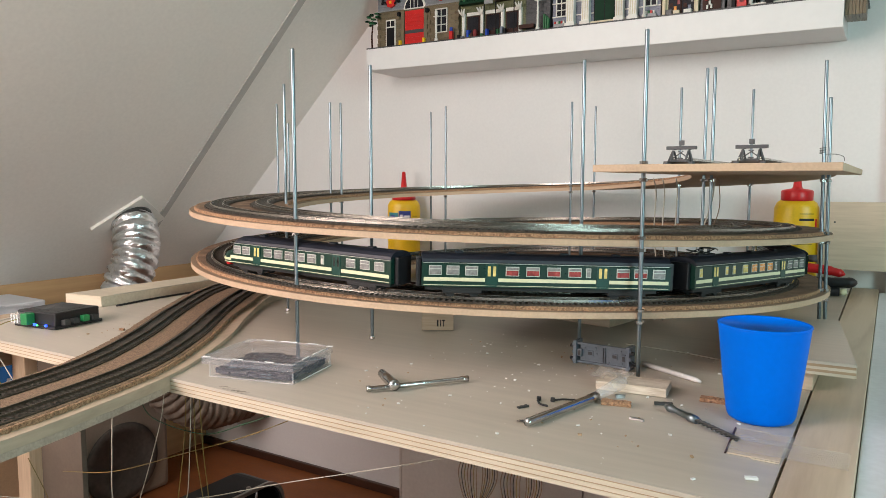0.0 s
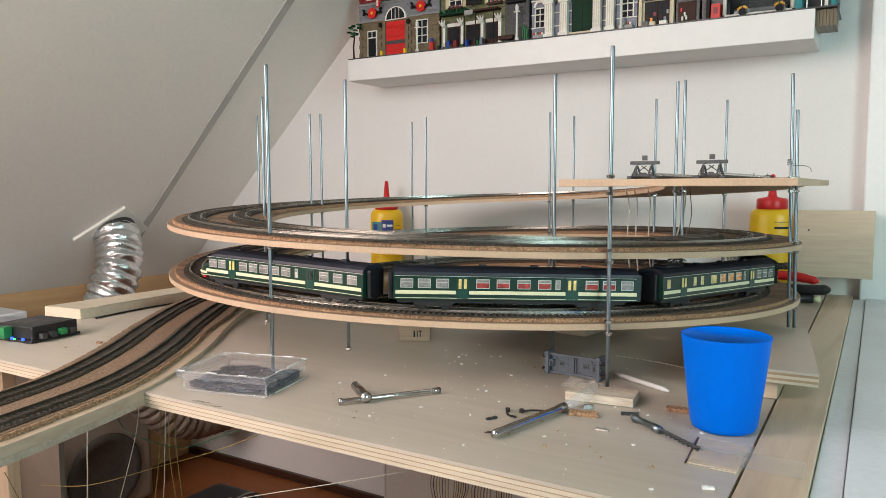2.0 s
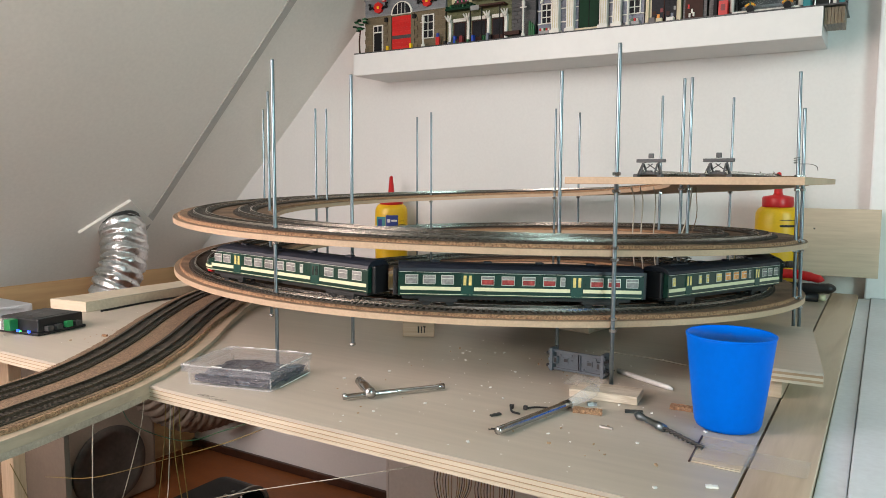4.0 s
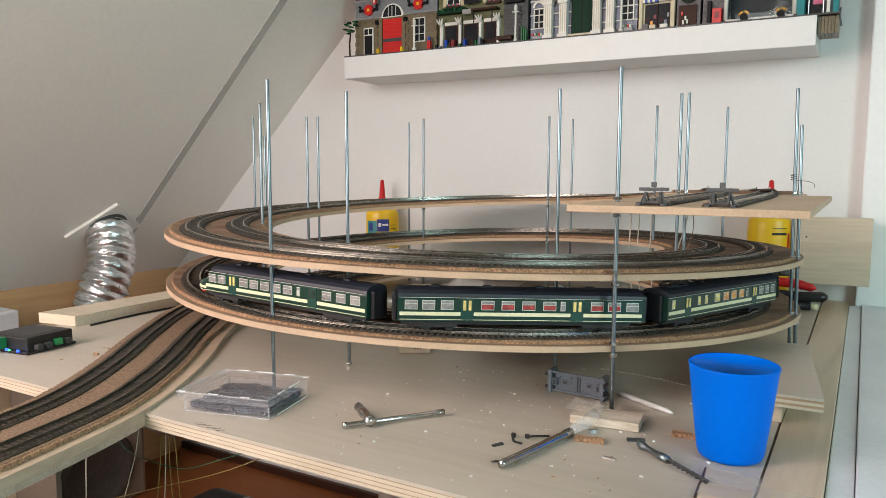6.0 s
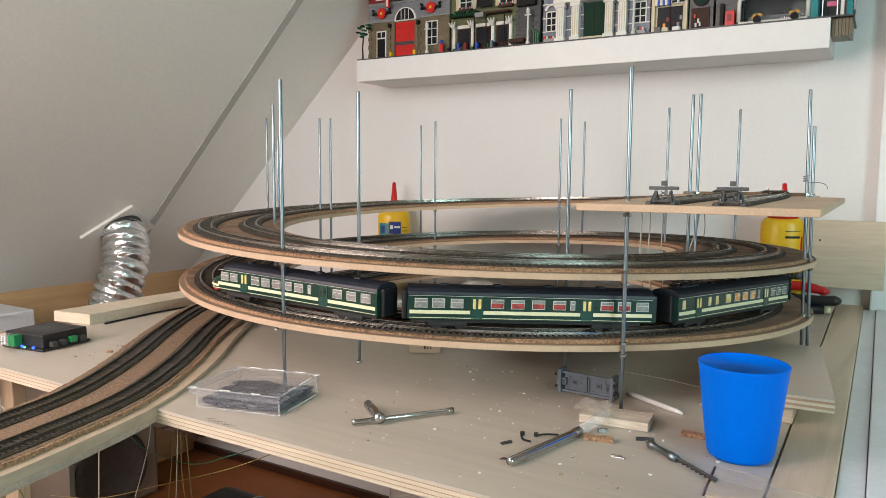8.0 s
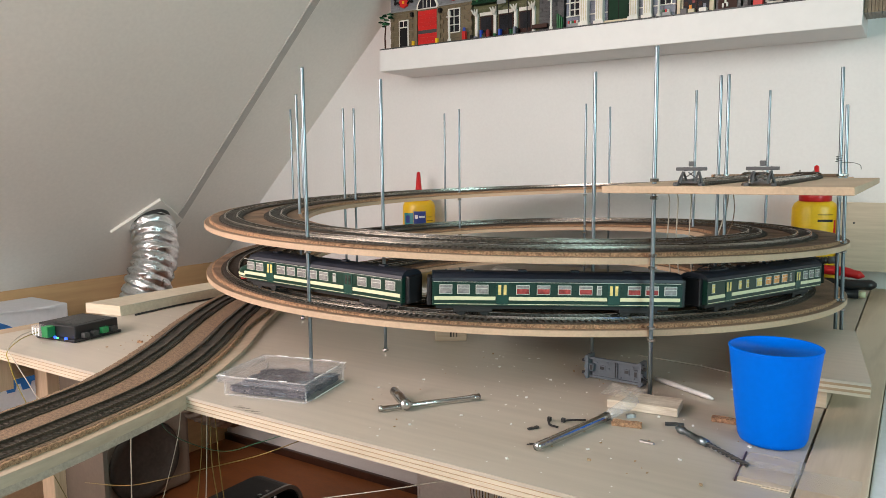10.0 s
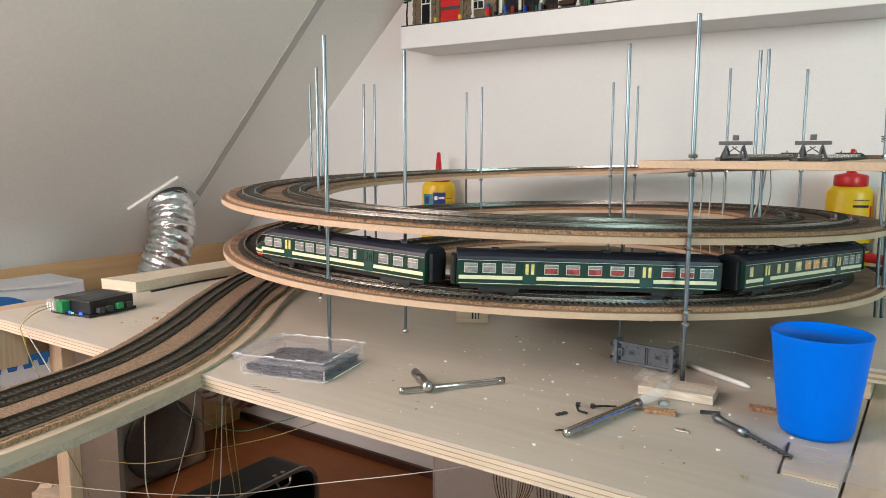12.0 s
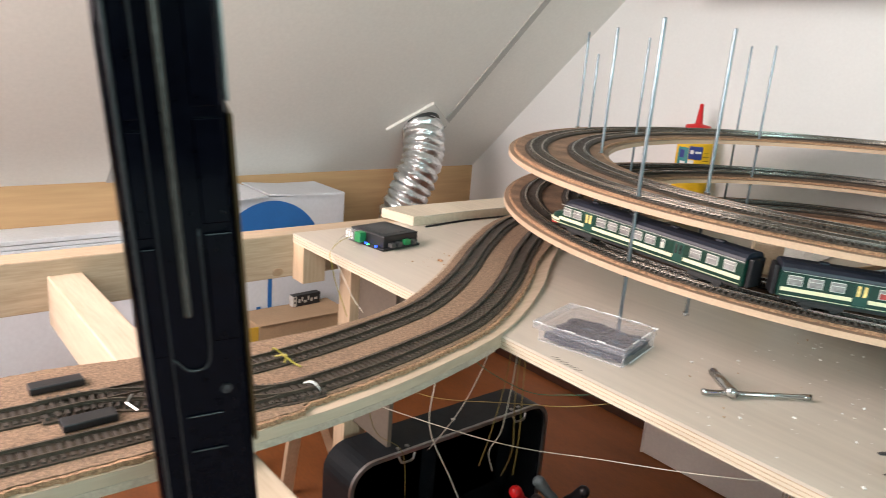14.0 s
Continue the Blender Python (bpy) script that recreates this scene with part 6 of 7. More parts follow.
B_DTAN = brickm("dark_tan_bricks", (0.145, 0.112, 0.068))
B_GREY = brickm("blue_grey_bricks", (0.185, 0.19, 0.205))
B_DRED = brickm("dark_red_bricks", (0.17, 0.012, 0.015))
B_RED = brickm("red_bricks", (0.52, 0.014, 0.012))
B_OLIVE = brickm("olive_bricks", (0.115, 0.118, 0.055))
B_WHITE = brickm("white_bricks", (0.64, 0.62, 0.57))
B_CREAMB = brickm("cream_bricks", (0.52, 0.45, 0.30))
B_BLACK = material("black_bricks", (0.008, 0.008, 0.009), 0.5, vary=0.1, size=40, fine=200, bump=0.03, spec=0.15)
B_DKGRN = material("dark_green_bricks", (0.005, 0.030, 0.014), 0.5, vary=0.1, size=40, fine=200, bump=0.03, spec=0.1)
B_GREEN = brickm("green_bricks", (0.012, 0.11, 0.035))
B_BROWN = material("brown_bricks", (0.045, 0.018, 0.013), 0.5, vary=0.1, size=40, fine=200, bump=0.03, spec=0.15)
B_TEAL = brickm("teal_bricks", (0.0, 0.17, 0.19))
B_SAND = brickm("sand_blue_bricks", (0.15, 0.165, 0.215))
B_YEL = brickm("yellow_bricks", (0.72, 0.45, 0.01))
B_LGREY = brickm("light_grey_bricks", (0.26, 0.26, 0.26))
B_DGREY = brickm("dark_grey_bricks", (0.055, 0.055, 0.058))
B_BLUE = brickm("blue_bricks", (0.01, 0.05, 0.35))
B_PINK = brickm("pink_bricks", (0.55, 0.12, 0.22))
B_ORNG = brickm("orange_bricks", (0.7, 0.25, 0.01))
B_PANE = material("dark_toy_window", (0.022, 0.022, 0.026), 0.3, vary=0.3, spec=0.05)
B_CLEAR = glass("toy_window_glass", (0.8, 0.85, 0.88), 0.03, 1.2)
FY = SHY + 0.022


def house(label, x0, x1):
    h = thing("toy_house", label, "toy building", pose(x0, FY, SHZ), "toy houses on the shelf")
    part("baseplate", boxes((0.0004, x1 - x0 - 0.0004, -0.021, 0.10, 0.0, 0.0028), bevel=0.0004), B_DGREY, h)
    return h


def fb(h, name, x0, x1, z0, z1, mat, proud=0.0, deep=0.01, label="", par=None):
    o = h.location
    return part(name, boxes((x0 - o.x, x1 - o.x, -proud, deep, z0 + 0.0028, z1 + 0.0028), bevel=0.0003), mat, par or h, label)


def courses(h, x0, x1, z0, z1, mat, pitch=0.0078, mat2=None, length=0.0128):
    """A wall of toy bricks in courses, each brick of its own, joints open."""
    rnd = random.Random(int((x0 + 9) * 1000 + z0 * 77))
    fb(h, "wall_core", x0, x1, z0, z1, mat, -0.0012, 0.03)
    bm = bmesh.new()
    z = z0
    row = 0
    o = h.location
    while z < z1 - 0.001:
        x = x0 - (length / 2 if row % 2 else 0)
        while x < x1 - 0.0005:
            a, b = max(x, x0), min(x + length, x1)
            if b - a > 0.001:
                box(bm, a + 0.00015 - o.x, b - 0.00015 - o.x, -0.0001 - rnd.random() * 0.0002, 0.004, z + 0.0028, min(z + pitch - 0.00035, z1) + 0.0028)
            x += length
        z += pitch
        row += 1
    tagged(part("brick_facing", bm, mat, h), kind="stuff")


def toy_window(h, x0, x1, z0, z1, frame, bars=(1, 1), arch=False, pane=None):
    w = fb(h, "window", x0, x1, z0, z1, pane or B_PANE, 0.0008, 0.004)
    t = 0.0022
    for a, b, c, d in ((x0, x0 + t, z0, z1), (x1 - t, x1, z0, z1), (x0 + t, x1 - t, z0, z0 + t), (x0 + t, x1 - t, z1 - t, z1)):
        fb(h, "frame_bar", a, b, c, d, frame, 0.0030, 0.0, par=w)
    for i in range(bars[0]):
        xc = x0 + (x1 - x0) * (i + 1) / (bars[0] + 1)
        fb(h, "mullion", xc - 0.0009, xc + 0.0009, z0 + t, z1 - t, frame, 0.0026, 0.0, par=w)
    for i in range(bars[1]):
        zc = z0 + (z1 - z0) * (i + 1) / (bars[1] + 1)
        fb(h, "mullion", x0 + t, x1 - t, zc - 0.0009, zc + 0.0009, frame, 0.0024, 0.0, par=w)
    return w


def round_part(h, name, x, z, r, mat, y0, y1, label="", seg=20, half=False, inner=0.0):
    bm = bmesh.new()
    o = h.location
    n = seg
    rng = math.pi if half else 2 * math.pi
    cnt = n + 1 if half else n
    rings = []
    for yy in (y0, y1):
        for rr in ((r, inner) if inner else (r,)):
            rings.append([bm.verts.new((x - o.x + rr * math.cos(rng * k / n), yy, z + 0.0028 + rr * math.sin(rng * k / n))) for k in range(cnt)])
    m = len(rings) // 2
    close = 0 if half else 1
    loop = range(cnt - (1 if half else 0))
    if inner:
        a, b, c, d = rings
        for k in loop:
            j = (k + 1) % cnt
            bm.faces.new((a[k], a[j], b[j], b[k]))
            bm.faces.new((c[k], d[k], d[j], c[j]))
            bm.faces.new((a[k], c[k], c[j], a[j]))
            bm.faces.new((b[k], b[j], d[j], d[k]))
    else:
        a, c = rings
        bm.faces.new(a)
        bm.faces.new(c)
        for k in range(cnt if half else cnt):
            j = (k + 1) % cnt
            bm.faces.new((a[k], c[k], c[j], a[j]))
    return part(name, bm, mat, h, label)


def post_lamp(h, x, height, mat):
    o = h.location
    bm = bmesh.new()
    lathe(bm, [(0.004, 0.0), (0.004, 0.004), (0.0022, 0.007), (0.0018, height * 0.8), (0.0035, height * 0.84), (0.0035, height * 0.95), (0.001, height)], 12, pose(x - o.x, -0.016, 0.0028))
    lp = part("street_lamp", bm, mat, h, "tall toy street lamp")
    part("lamp_arm", boxes((x - o.x - 0.007, x - o.x + 0.007, -0.0172, -0.0148, height * 0.82, height * 0.85)), mat, lp)


def fire_house():
    x0, x1 = -1.040, -0.803
    h = house("toy brick fire house with dark tan base and red door", x0, x1)
    courses(h, -1.022, -0.804, 0.0, 0.082, B_DTAN, 0.0095, length=0.019)
    courses(h, -1.022, -0.804, 0.0825, 0.125, B_GREY)
    courses(h, -1.022, -0.804, 0.1255, 0.20, B_DRED)
    fb(h, "ledge", -1.024, -0.803, 0.081, 0.0832, B_LGREY, 0.003)
    fb(h, "ledge", -1.024, -0.803, 0.119, 0.122, B_LGREY, 0.003)
    fb(h, "door", -0.998, -0.971, 0.0, 0.062, B_WHITE, 0.002, 0.004, "white framed dark door")
    fb(h, "door_panel", -0.995, -0.974, 0.002, 0.044, B_BLACK, 0.003, 0.0)
    fb(h, "door_light", -0.995, -0.986, 0.047, 0.059, B_PANE, 0.003, 0.0)
    fb(h, "door_light", -0.983, -0.974, 0.047, 0.059, B_PANE, 0.003, 0.0)
    gate = fb(h, "garage_door", -0.944, -0.892, 0.0, 0.076, B_RED, 0.003, 0.004, "red sectional garage door")
    for i in range(9):
        fb(h, "door_slat", -0.943, -0.893, 0.001 + i * 0.0083, 0.0085 + i * 0.0083, B_RED if i not in (3,) else B_DGREY, 0.0038, -0.003, par=gate)
    for x in (-0.950, -0.888):
        fb(h, "door_jamb", x - 0.004, x + 0.004, 0.0, 0.080, B_DTAN, 0.0045)
    round_part(h, "arch_window", -0.918, 0.079, 0.029, B_WHITE, -0.004, 0.001, "white half-round fanlight", half=True)
    round_part(h, "arch_pane", -0.918, 0.081, 0.0245, B_PANE, -0.0046, -0.003, half=True)
    for dx in (-0.010, 0.0, 0.010):
        fb(h, "arch_bar", -0.918 + dx - 0.0008, -0.918 + dx + 0.0008, 0.081, 0.103, B_WHITE, 0.005, -0.003)
    toy_window(h, -0.864, -0.833, 0.020, 0.072, B_WHITE, (1, 2))
    for x in (-0.982, -0.850):
        round_part(h, "red_bell", x, 0.100, 0.0125, B_RED, -0.006, 0.0, "round red emblem", 8)
        for q in (-1, 1):
            bm = bmesh.new()
            o = h.location
            tube(bm, spline([(x - o.x + q * 0.010, -0.004, 0.099), (x - o.x + q * 0.017, -0.005, 0.104), (x - o.x + q * 0.024, -0.005, 0.101), (x - o.x + q * 0.022, -0.005, 0.110), (x - o.x + q * 0.026, -0.005, 0.112)], 4), 0.0024, 6)
            part("bell_bracket", bm, B_BLACK, h, "black scrolled bracket")
        fb(h, "bell_mark", x - 0.003, x + 0.003, 0.097, 0.103, B_YEL, 0.0066, -0.006)
    toy_window(h, -1.000, -0.972, 0.130, 0.176, B_WHITE, (1, 1))
    toy_window(h, -0.868, -0.840, 0.130, 0.176, B_WHITE, (1, 1))
    fb(h, "balcony", -0.945, -0.905, 0.124, 0.128, B_BLACK, 0.012)
    for i in range(7):
        fb(h, "baluster", -0.944 + i * 0.0062, -0.9425 + i * 0.0062, 0.128, 0.142, B_BLACK, 0.0115, -0.0100)
    fb(h, "flag", -0.962, -0.952, 0.108, 0.128, B_RED, 0.018, -0.014, "small red and white flag")
    fb(h, "flag_band", -0.960, -0.955, 0.110, 0.125, B_WHITE, 0.0186, -0.018)
    for x in (-0.954, -0.890):
        fb(h, "yellow_bollard", x - 0.0028, x + 0.0028, 0.0, 0.012, B_YEL, 0.010, -0.004, "yellow bollard")
    fb(h, "red_hydrant", -0.820, -0.812, 0.0, 0.018, B_RED, 0.016, -0.009, "red hydrant")
    fb(h, "hydrant_cap", -0.8185, -0.8135, 0.018, 0.026, B_BLUE, 0.0150, -0.010)
    post_lamp(h, -0.852, 0.066, B_WHITE)
    for z in (0.004, 0.023, 0.042, 0.061):
        for x in (-1.0215, -0.8125):
            fb(h, "quoin", x, x + 0.008, z, z + 0.0085, B_DTAN, 0.0028, 0.0)
        for x in (-0.963, -0.881):
            fb(h, "quoin", x - 0.004, x + 0.004, z, z + 0.0085, B_DTAN, 0.0030, 0.0)
    for x in (-0.958, -0.882):
        fb(h, "wall_lamp", x - 0.003, x + 0.003, 0.066, 0.075, B_BLACK, 0.010, 0.0, "black wall lamp")
    # small tree
    o = h.location
    bm = bmesh.new()
    tube(bm, [(-1.028 - o.x, -0.014, 0.0028), (-1.029 - o.x, -0.014, 0.030), (-1.026 - o.x, -0.013, 0.062)], [0.0022, 0.0019, 0.0016], 8)
    part("tree_trunk", bm, B_BROWN, h, "brown toy tree trunk")
    rnd = random.Random(2)
    for i in range(16):
        x, z = -1.026 + rnd.uniform(-0.017, 0.014), rnd.uniform(0.046, 0.076)
        fb(h, "tree_leaf", x - 0.004, x + 0.004, z, z + 0.0028, B_DKGRN if i % 3 else B_GREEN, 0.020 - rnd.random() * 0.008, -0.008)


def cafe_house():
    h = house("toy brick corner restaurant in olive and white with awning", -0.802, -0.590)
    courses(h, -0.800, -0.645, 0.0, 0.075, B_OLIVE)
    courses(h, -0.800, -0.645, 0.0755, 0.20, B_OLIVE)
    courses(h, -0.645, -0.592, 0.0, 0.20, B_DGREY)
    for i, (a, b) in enumerate(((-0.783, -0.752), (-0.738, -0.703), (-0.690, -0.662))):
        d = fb(h, "door", a, b, 0.0, 0.046, B_BROWN, 0.002, 0.004, "brown panelled door")
        fb(h, "door_light", a + 0.003, b - 0.003, 0.012, 0.044, B_PANE, 0.0028, -0.001, par=d)
        fb(h, "transom", a, b, 0.047, 0.054, B_WHITE, 0.003)
    for x in (-0.790, -0.745, -0.697, -0.656):
        fb(h, "white_column", x - 0.0032, x + 0.0032, 0.0, 0.052, B_WHITE, 0.006)
        for k in (-1, 0, 1):
            o = h.location
            bm = bmesh.new()
            tube(bm, [(x - o.x, -0.007, 0.05), (x - o.x + k * 0.004, -0.011, 0.056), (x - o.x + k * 0.0075, -0.015, 0.063)], [0.002, 0.0024, 0.0012], 6)
            part("column_leaf", bm, B_WHITE, h, "white leaf capital")
    aw = fb(h, "awning", -0.795, -0.725, 0.069, 0.0735, B_DKGRN, 0.018, 0.0, "dark green hedge awning")
    rnd = random.Random(9)
    for i in range(26):
        x = -0.793 + i * 0.0026
        fb(h, "awning_leaf", x - 0.002, x + 0.002, 0.073, 0.077 + rnd.random() * 0.005, B_GREEN if i % 4 == 0 else B_DKGRN, 0.012 + rnd.random() * 0.008, -0.004)
    fb(h, "brown_awning", -0.712, -0.655, 0.069, 0.073, B_BROWN, 0.019, 0.0, "brown awning")
    fb(h, "menu_sign", -0.732, -0.712, 0.063, 0.073, B_LGREY, 0.020, -0.018, "grey hanging sign")
    for x in (-0.733, -0.706, -0.664):
        fb(h, "awning_pole", x - 0.0009, x + 0.0009, 0.0, 0.070, B_BLACK, 0.0185, -0.0168)
    for a, b in ((-0.779, -0.747), (-0.684, -0.652)):
        toy_window(h, a, b, 0.088, 0.140, B_WHITE, (1, 3))
        fb(h, "shutter", a - 0.009, a - 0.001, 0.086, 0.142, B_CREAMB, 0.002)
        fb(h, "shutter", b + 0.001, b + 0.009, 0.086, 0.142, B_CREAMB, 0.002)
        fb(h, "flower_box", a, b, 0.081, 0.086, B_BROWN, 0.008)
        for i in range(6):
            fb(h, "flower", a + 0.002 + i * 0.005, a + 0.005 + i * 0.005, 0.086, 0.090, B_PINK if i % 2 else B_GREEN, 0.008, -0.004)
    fb(h, "balcony_rail", -0.732, -0.697, 0.085, 0.100, B_BLACK, 0.012, -0.010)
    fb(h, "dark_balcony", -0.640, -0.600, 0.078, 0.105, B_BLACK, 0.012, 0.0)
    rnd = random.Random(4)
    for i in range(18):
        x = -0.800 + rnd.random() * 0.11
        fb(h, "terrace_piece", x, x + 0.005, 0.0, 0.004 + rnd.random() * 0.013, rnd.choice((B_BROWN, B_BROWN, B_DRED, B_GREEN, B_SAND, B_BLACK, B_BLUE)), 0.012 + rnd.random() * 0.006, -0.008)
    fb(h, "bench_seat", -0.655, -0.622, 0.006, 0.014, B_BROWN, 0.014, -0.006, "brown bench")
    for i in range(3):
        fb(h, "topiary", -0.602 + i * 0.0045, -0.599 + i * 0.0045, 0.0, 0.030 - i * 0.004, B_GREEN, 0.012, -0.006, "green toy hedge")
    post_lamp(h, -0.612, 0.072, B_WHITE)


def bank_house():
    h = house("toy brick bank with cream columns and a dark green door", -0.588, -0.370)
    courses(h, -0.586, -0.372, 0.0, 0.20, B_SAND)
    for z in (0.022, 0.048, 0.075):
        fb(h, "ledge", -0.587, -0.371, z, z + 0.002, B_WHITE, 0.002)
    for x in (-0.545, -0.514, -0.447, -0.421):
        c = fb(h, "column", x - 0.0075, x + 0.0075, 0.006, 0.068, B_WHITE, 0.013, 0.0, "fluted cream column")
        for k in (-1, 0, 1):
            fb(h, "flute", x + k * 0.0045 - 0.0007, x + k * 0.0045 + 0.0007, 0.010, 0.062, B_CREAMB, 0.0135, -0.0128, par=c)
        fb(h, "capital", x - 0.010, x + 0.010, 0.064, 0.072, B_WHITE, 0.016)
        fb(h, "plinth", x - 0.010, x + 0.010, 0.0, 0.007, B_WHITE, 0.016)
    fb(h, "entablature", -0.558, -0.408, 0.072, 0.080, B_WHITE, 0.017)
    d = fb(h, "bank_door", -0.500, -0.458, 0.006, 0.070, B_DKGRN, 0.003, 0.004, "dark green glazed door")
    for i in range(3):
        fb(h, "door_mullion", -0.4995 + i * 0.0203, -0.4985 + i * 0.0203 + 0.0006, 0.006, 0.070, B_BLACK, 0.0036, -0.002, par=d)
    fb(h, "step", -0.505, -0.453, 0.0, 0.005, B_CREAMB, 0.012)
    o = h.location
    bm = bmesh.new()
    v = [bm.verts.new((x - o.x, y, z)) for y in (-0.017, 0.0) for x, z in ((-0.556, 0.083), (-0.410, 0.083), (-0.483, 0.128))]
    bm.faces.new(v[:3])
    bm.faces.new(v[3:])
    for k in range(3):
        bm.faces.new((v[k], v[(k + 1) % 3], v[3 + (k + 1) % 3], v[3 + k]))
    part("pediment", bm, B_WHITE, h, "cream triangular gable")
    fb(h, "emblem", -0.493, -0.473, 0.086, 0.096, B_DRED, 0.019, -0.017, "red emblem")
    for a, b in ((-0.579, -0.556), (-0.402, -0.378)):
        toy_window(h, a, b, 0.022, 0.062, B_WHITE, (1, 2))
        round_part(h, "window_arch", (a + b) / 2, 0.063, 0.0135, B_WHITE, -0.004, 0.0, "white round arch", 16, True, 0.009)
        fb(h, "planter", a, b, 0.0, 0.008, B_LGREY, 0.010)
        for i in range(5):
            fb(h, "flower", a + i * 0.0045, a + 0.003 + i * 0.0045, 0.008, 0.013, (B_RED, B_WHITE, B_GREEN)[i % 3], 0.010, -0.005)
    post_lamp(h, -0.398, 0.078, B_WHITE)


def pet_house():
    h = house("toy brick pet shop with a cream front and striped awning", -0.369, -0.303)
    courses(h, -0.368, -0.304, 0.0, 0.20, B_CREAMB)
    w = win0 = fb(h, "shop_window", -0.358, -0.313, 0.004, 0.046, B_PANE, 0.001, 0.004, "dark shop window")
    fb(h, "window_post", -0.336, -0.334, 0.004, 0.046, B_BROWN, 0.003, -0.001, par=w)
    fb(h, "sign_board", -0.362, -0.306, 0.066, 0.082, B_WHITE, 0.005, 0.0, "white sign board with blue letters")
    for i in range(6):
        fb(h, "awning_stripe", -0.361 + i * 0.0045, -0.3567 + i * 0.0045, 0.048, 0.058, B_BLUE if i % 2 else B_WHITE, 0.010, 0.0)
    for i in range(2):
        fb(h, "fascia_frame", -0.333 + i * 0.013, -0.321 + i * 0.013, 0.050, 0.057, B_WHITE, 0.006)
        fb(h, "fascia_dark", -0.3315 + i * 0.013, -0.3225 + i * 0.013, 0.0515, 0.0555, B_BLACK, 0.0065, -0.005)
    for i, (x, z, gw, m) in enumerate(((-0.356, 0.016, 0.006, B_BROWN), (-0.348, 0.010, 0.005, B_ORNG), (-0.342, 0.020, 0.005, B_DRED), (-0.331, 0.014, 0.006, B_BROWN), (-0.323, 0.010, 0.005, B_SAND), (-0.318, 0.022, 0.004, B_LGREY))):
        fb(h, "shop_goods", x, x + gw, z, z + 0.007, m, 0.0016, -0.0008, par=win0)
    for x in (-0.365, -0.307):
        fb(h, "pilaster", x - 0.003, x + 0.003, 0.0, 0.064, B_CREAMB, 0.006)
    fb(h, "crate", -0.360, -0.349, 0.0, 0.010, B_DGREY, 0.012, -0.002, "grey crate")
    fb(h, "crate", -0.347, -0.336, 0.0, 0.008, B_CREAMB, 0.012, -0.002, "tan crate")
    fb(h, "crate", -0.328, -0.315, 0.0, 0.008, B_WHITE, 0.012, -0.002, "white crate")
    cu = bpy.data.curves.new("shop_sign_letters", "FONT")
    cu.body = "PETS"
    cu.size, cu.extrude, cu.align_x = 0.0185, 0.0006, "CENTER"
    cu.space_character = 1.25
    t = new("sign_letters", cu)
    t.parent = h
    t.matrix_basis = pose(-0.334 - h.location.x, -0.0056, 0.0715, 90, 0, 0)
    cu.materials.append(B_BLUE)
    tagged(t, "blue shop lettering")


def book_house():
    h = house("narrow dark toy brick house with a round window and red door", -0.302, -0.259)
    courses(h, -0.301, -0.260, 0.0, 0.20, B_DGREY)
    round_part(h, "round_window", -0.281, 0.055, 0.014, B_BLACK, -0.004, 0.0, "round dark window", 20)
    round_part(h, "round_pane", -0.281, 0.055, 0.0105, B_DKGRN, -0.005, -0.004, "", 20)
    fb(h, "door", -0.297, -0.266, 0.0, 0.038, B_BROWN, 0.003, 0.004, "dark red-brown door")
    for x, z, m in ((-0.292, 0.02, B_RED), (-0.286, 0.012, B_WHITE), (-0.283, 0.006, B_WHITE), (-0.290, 0.005, B_WHITE)):
        fb(h, "shop_goods", x, x + 0.003, z, z + 0.007, m, 0.0065, -0.003)


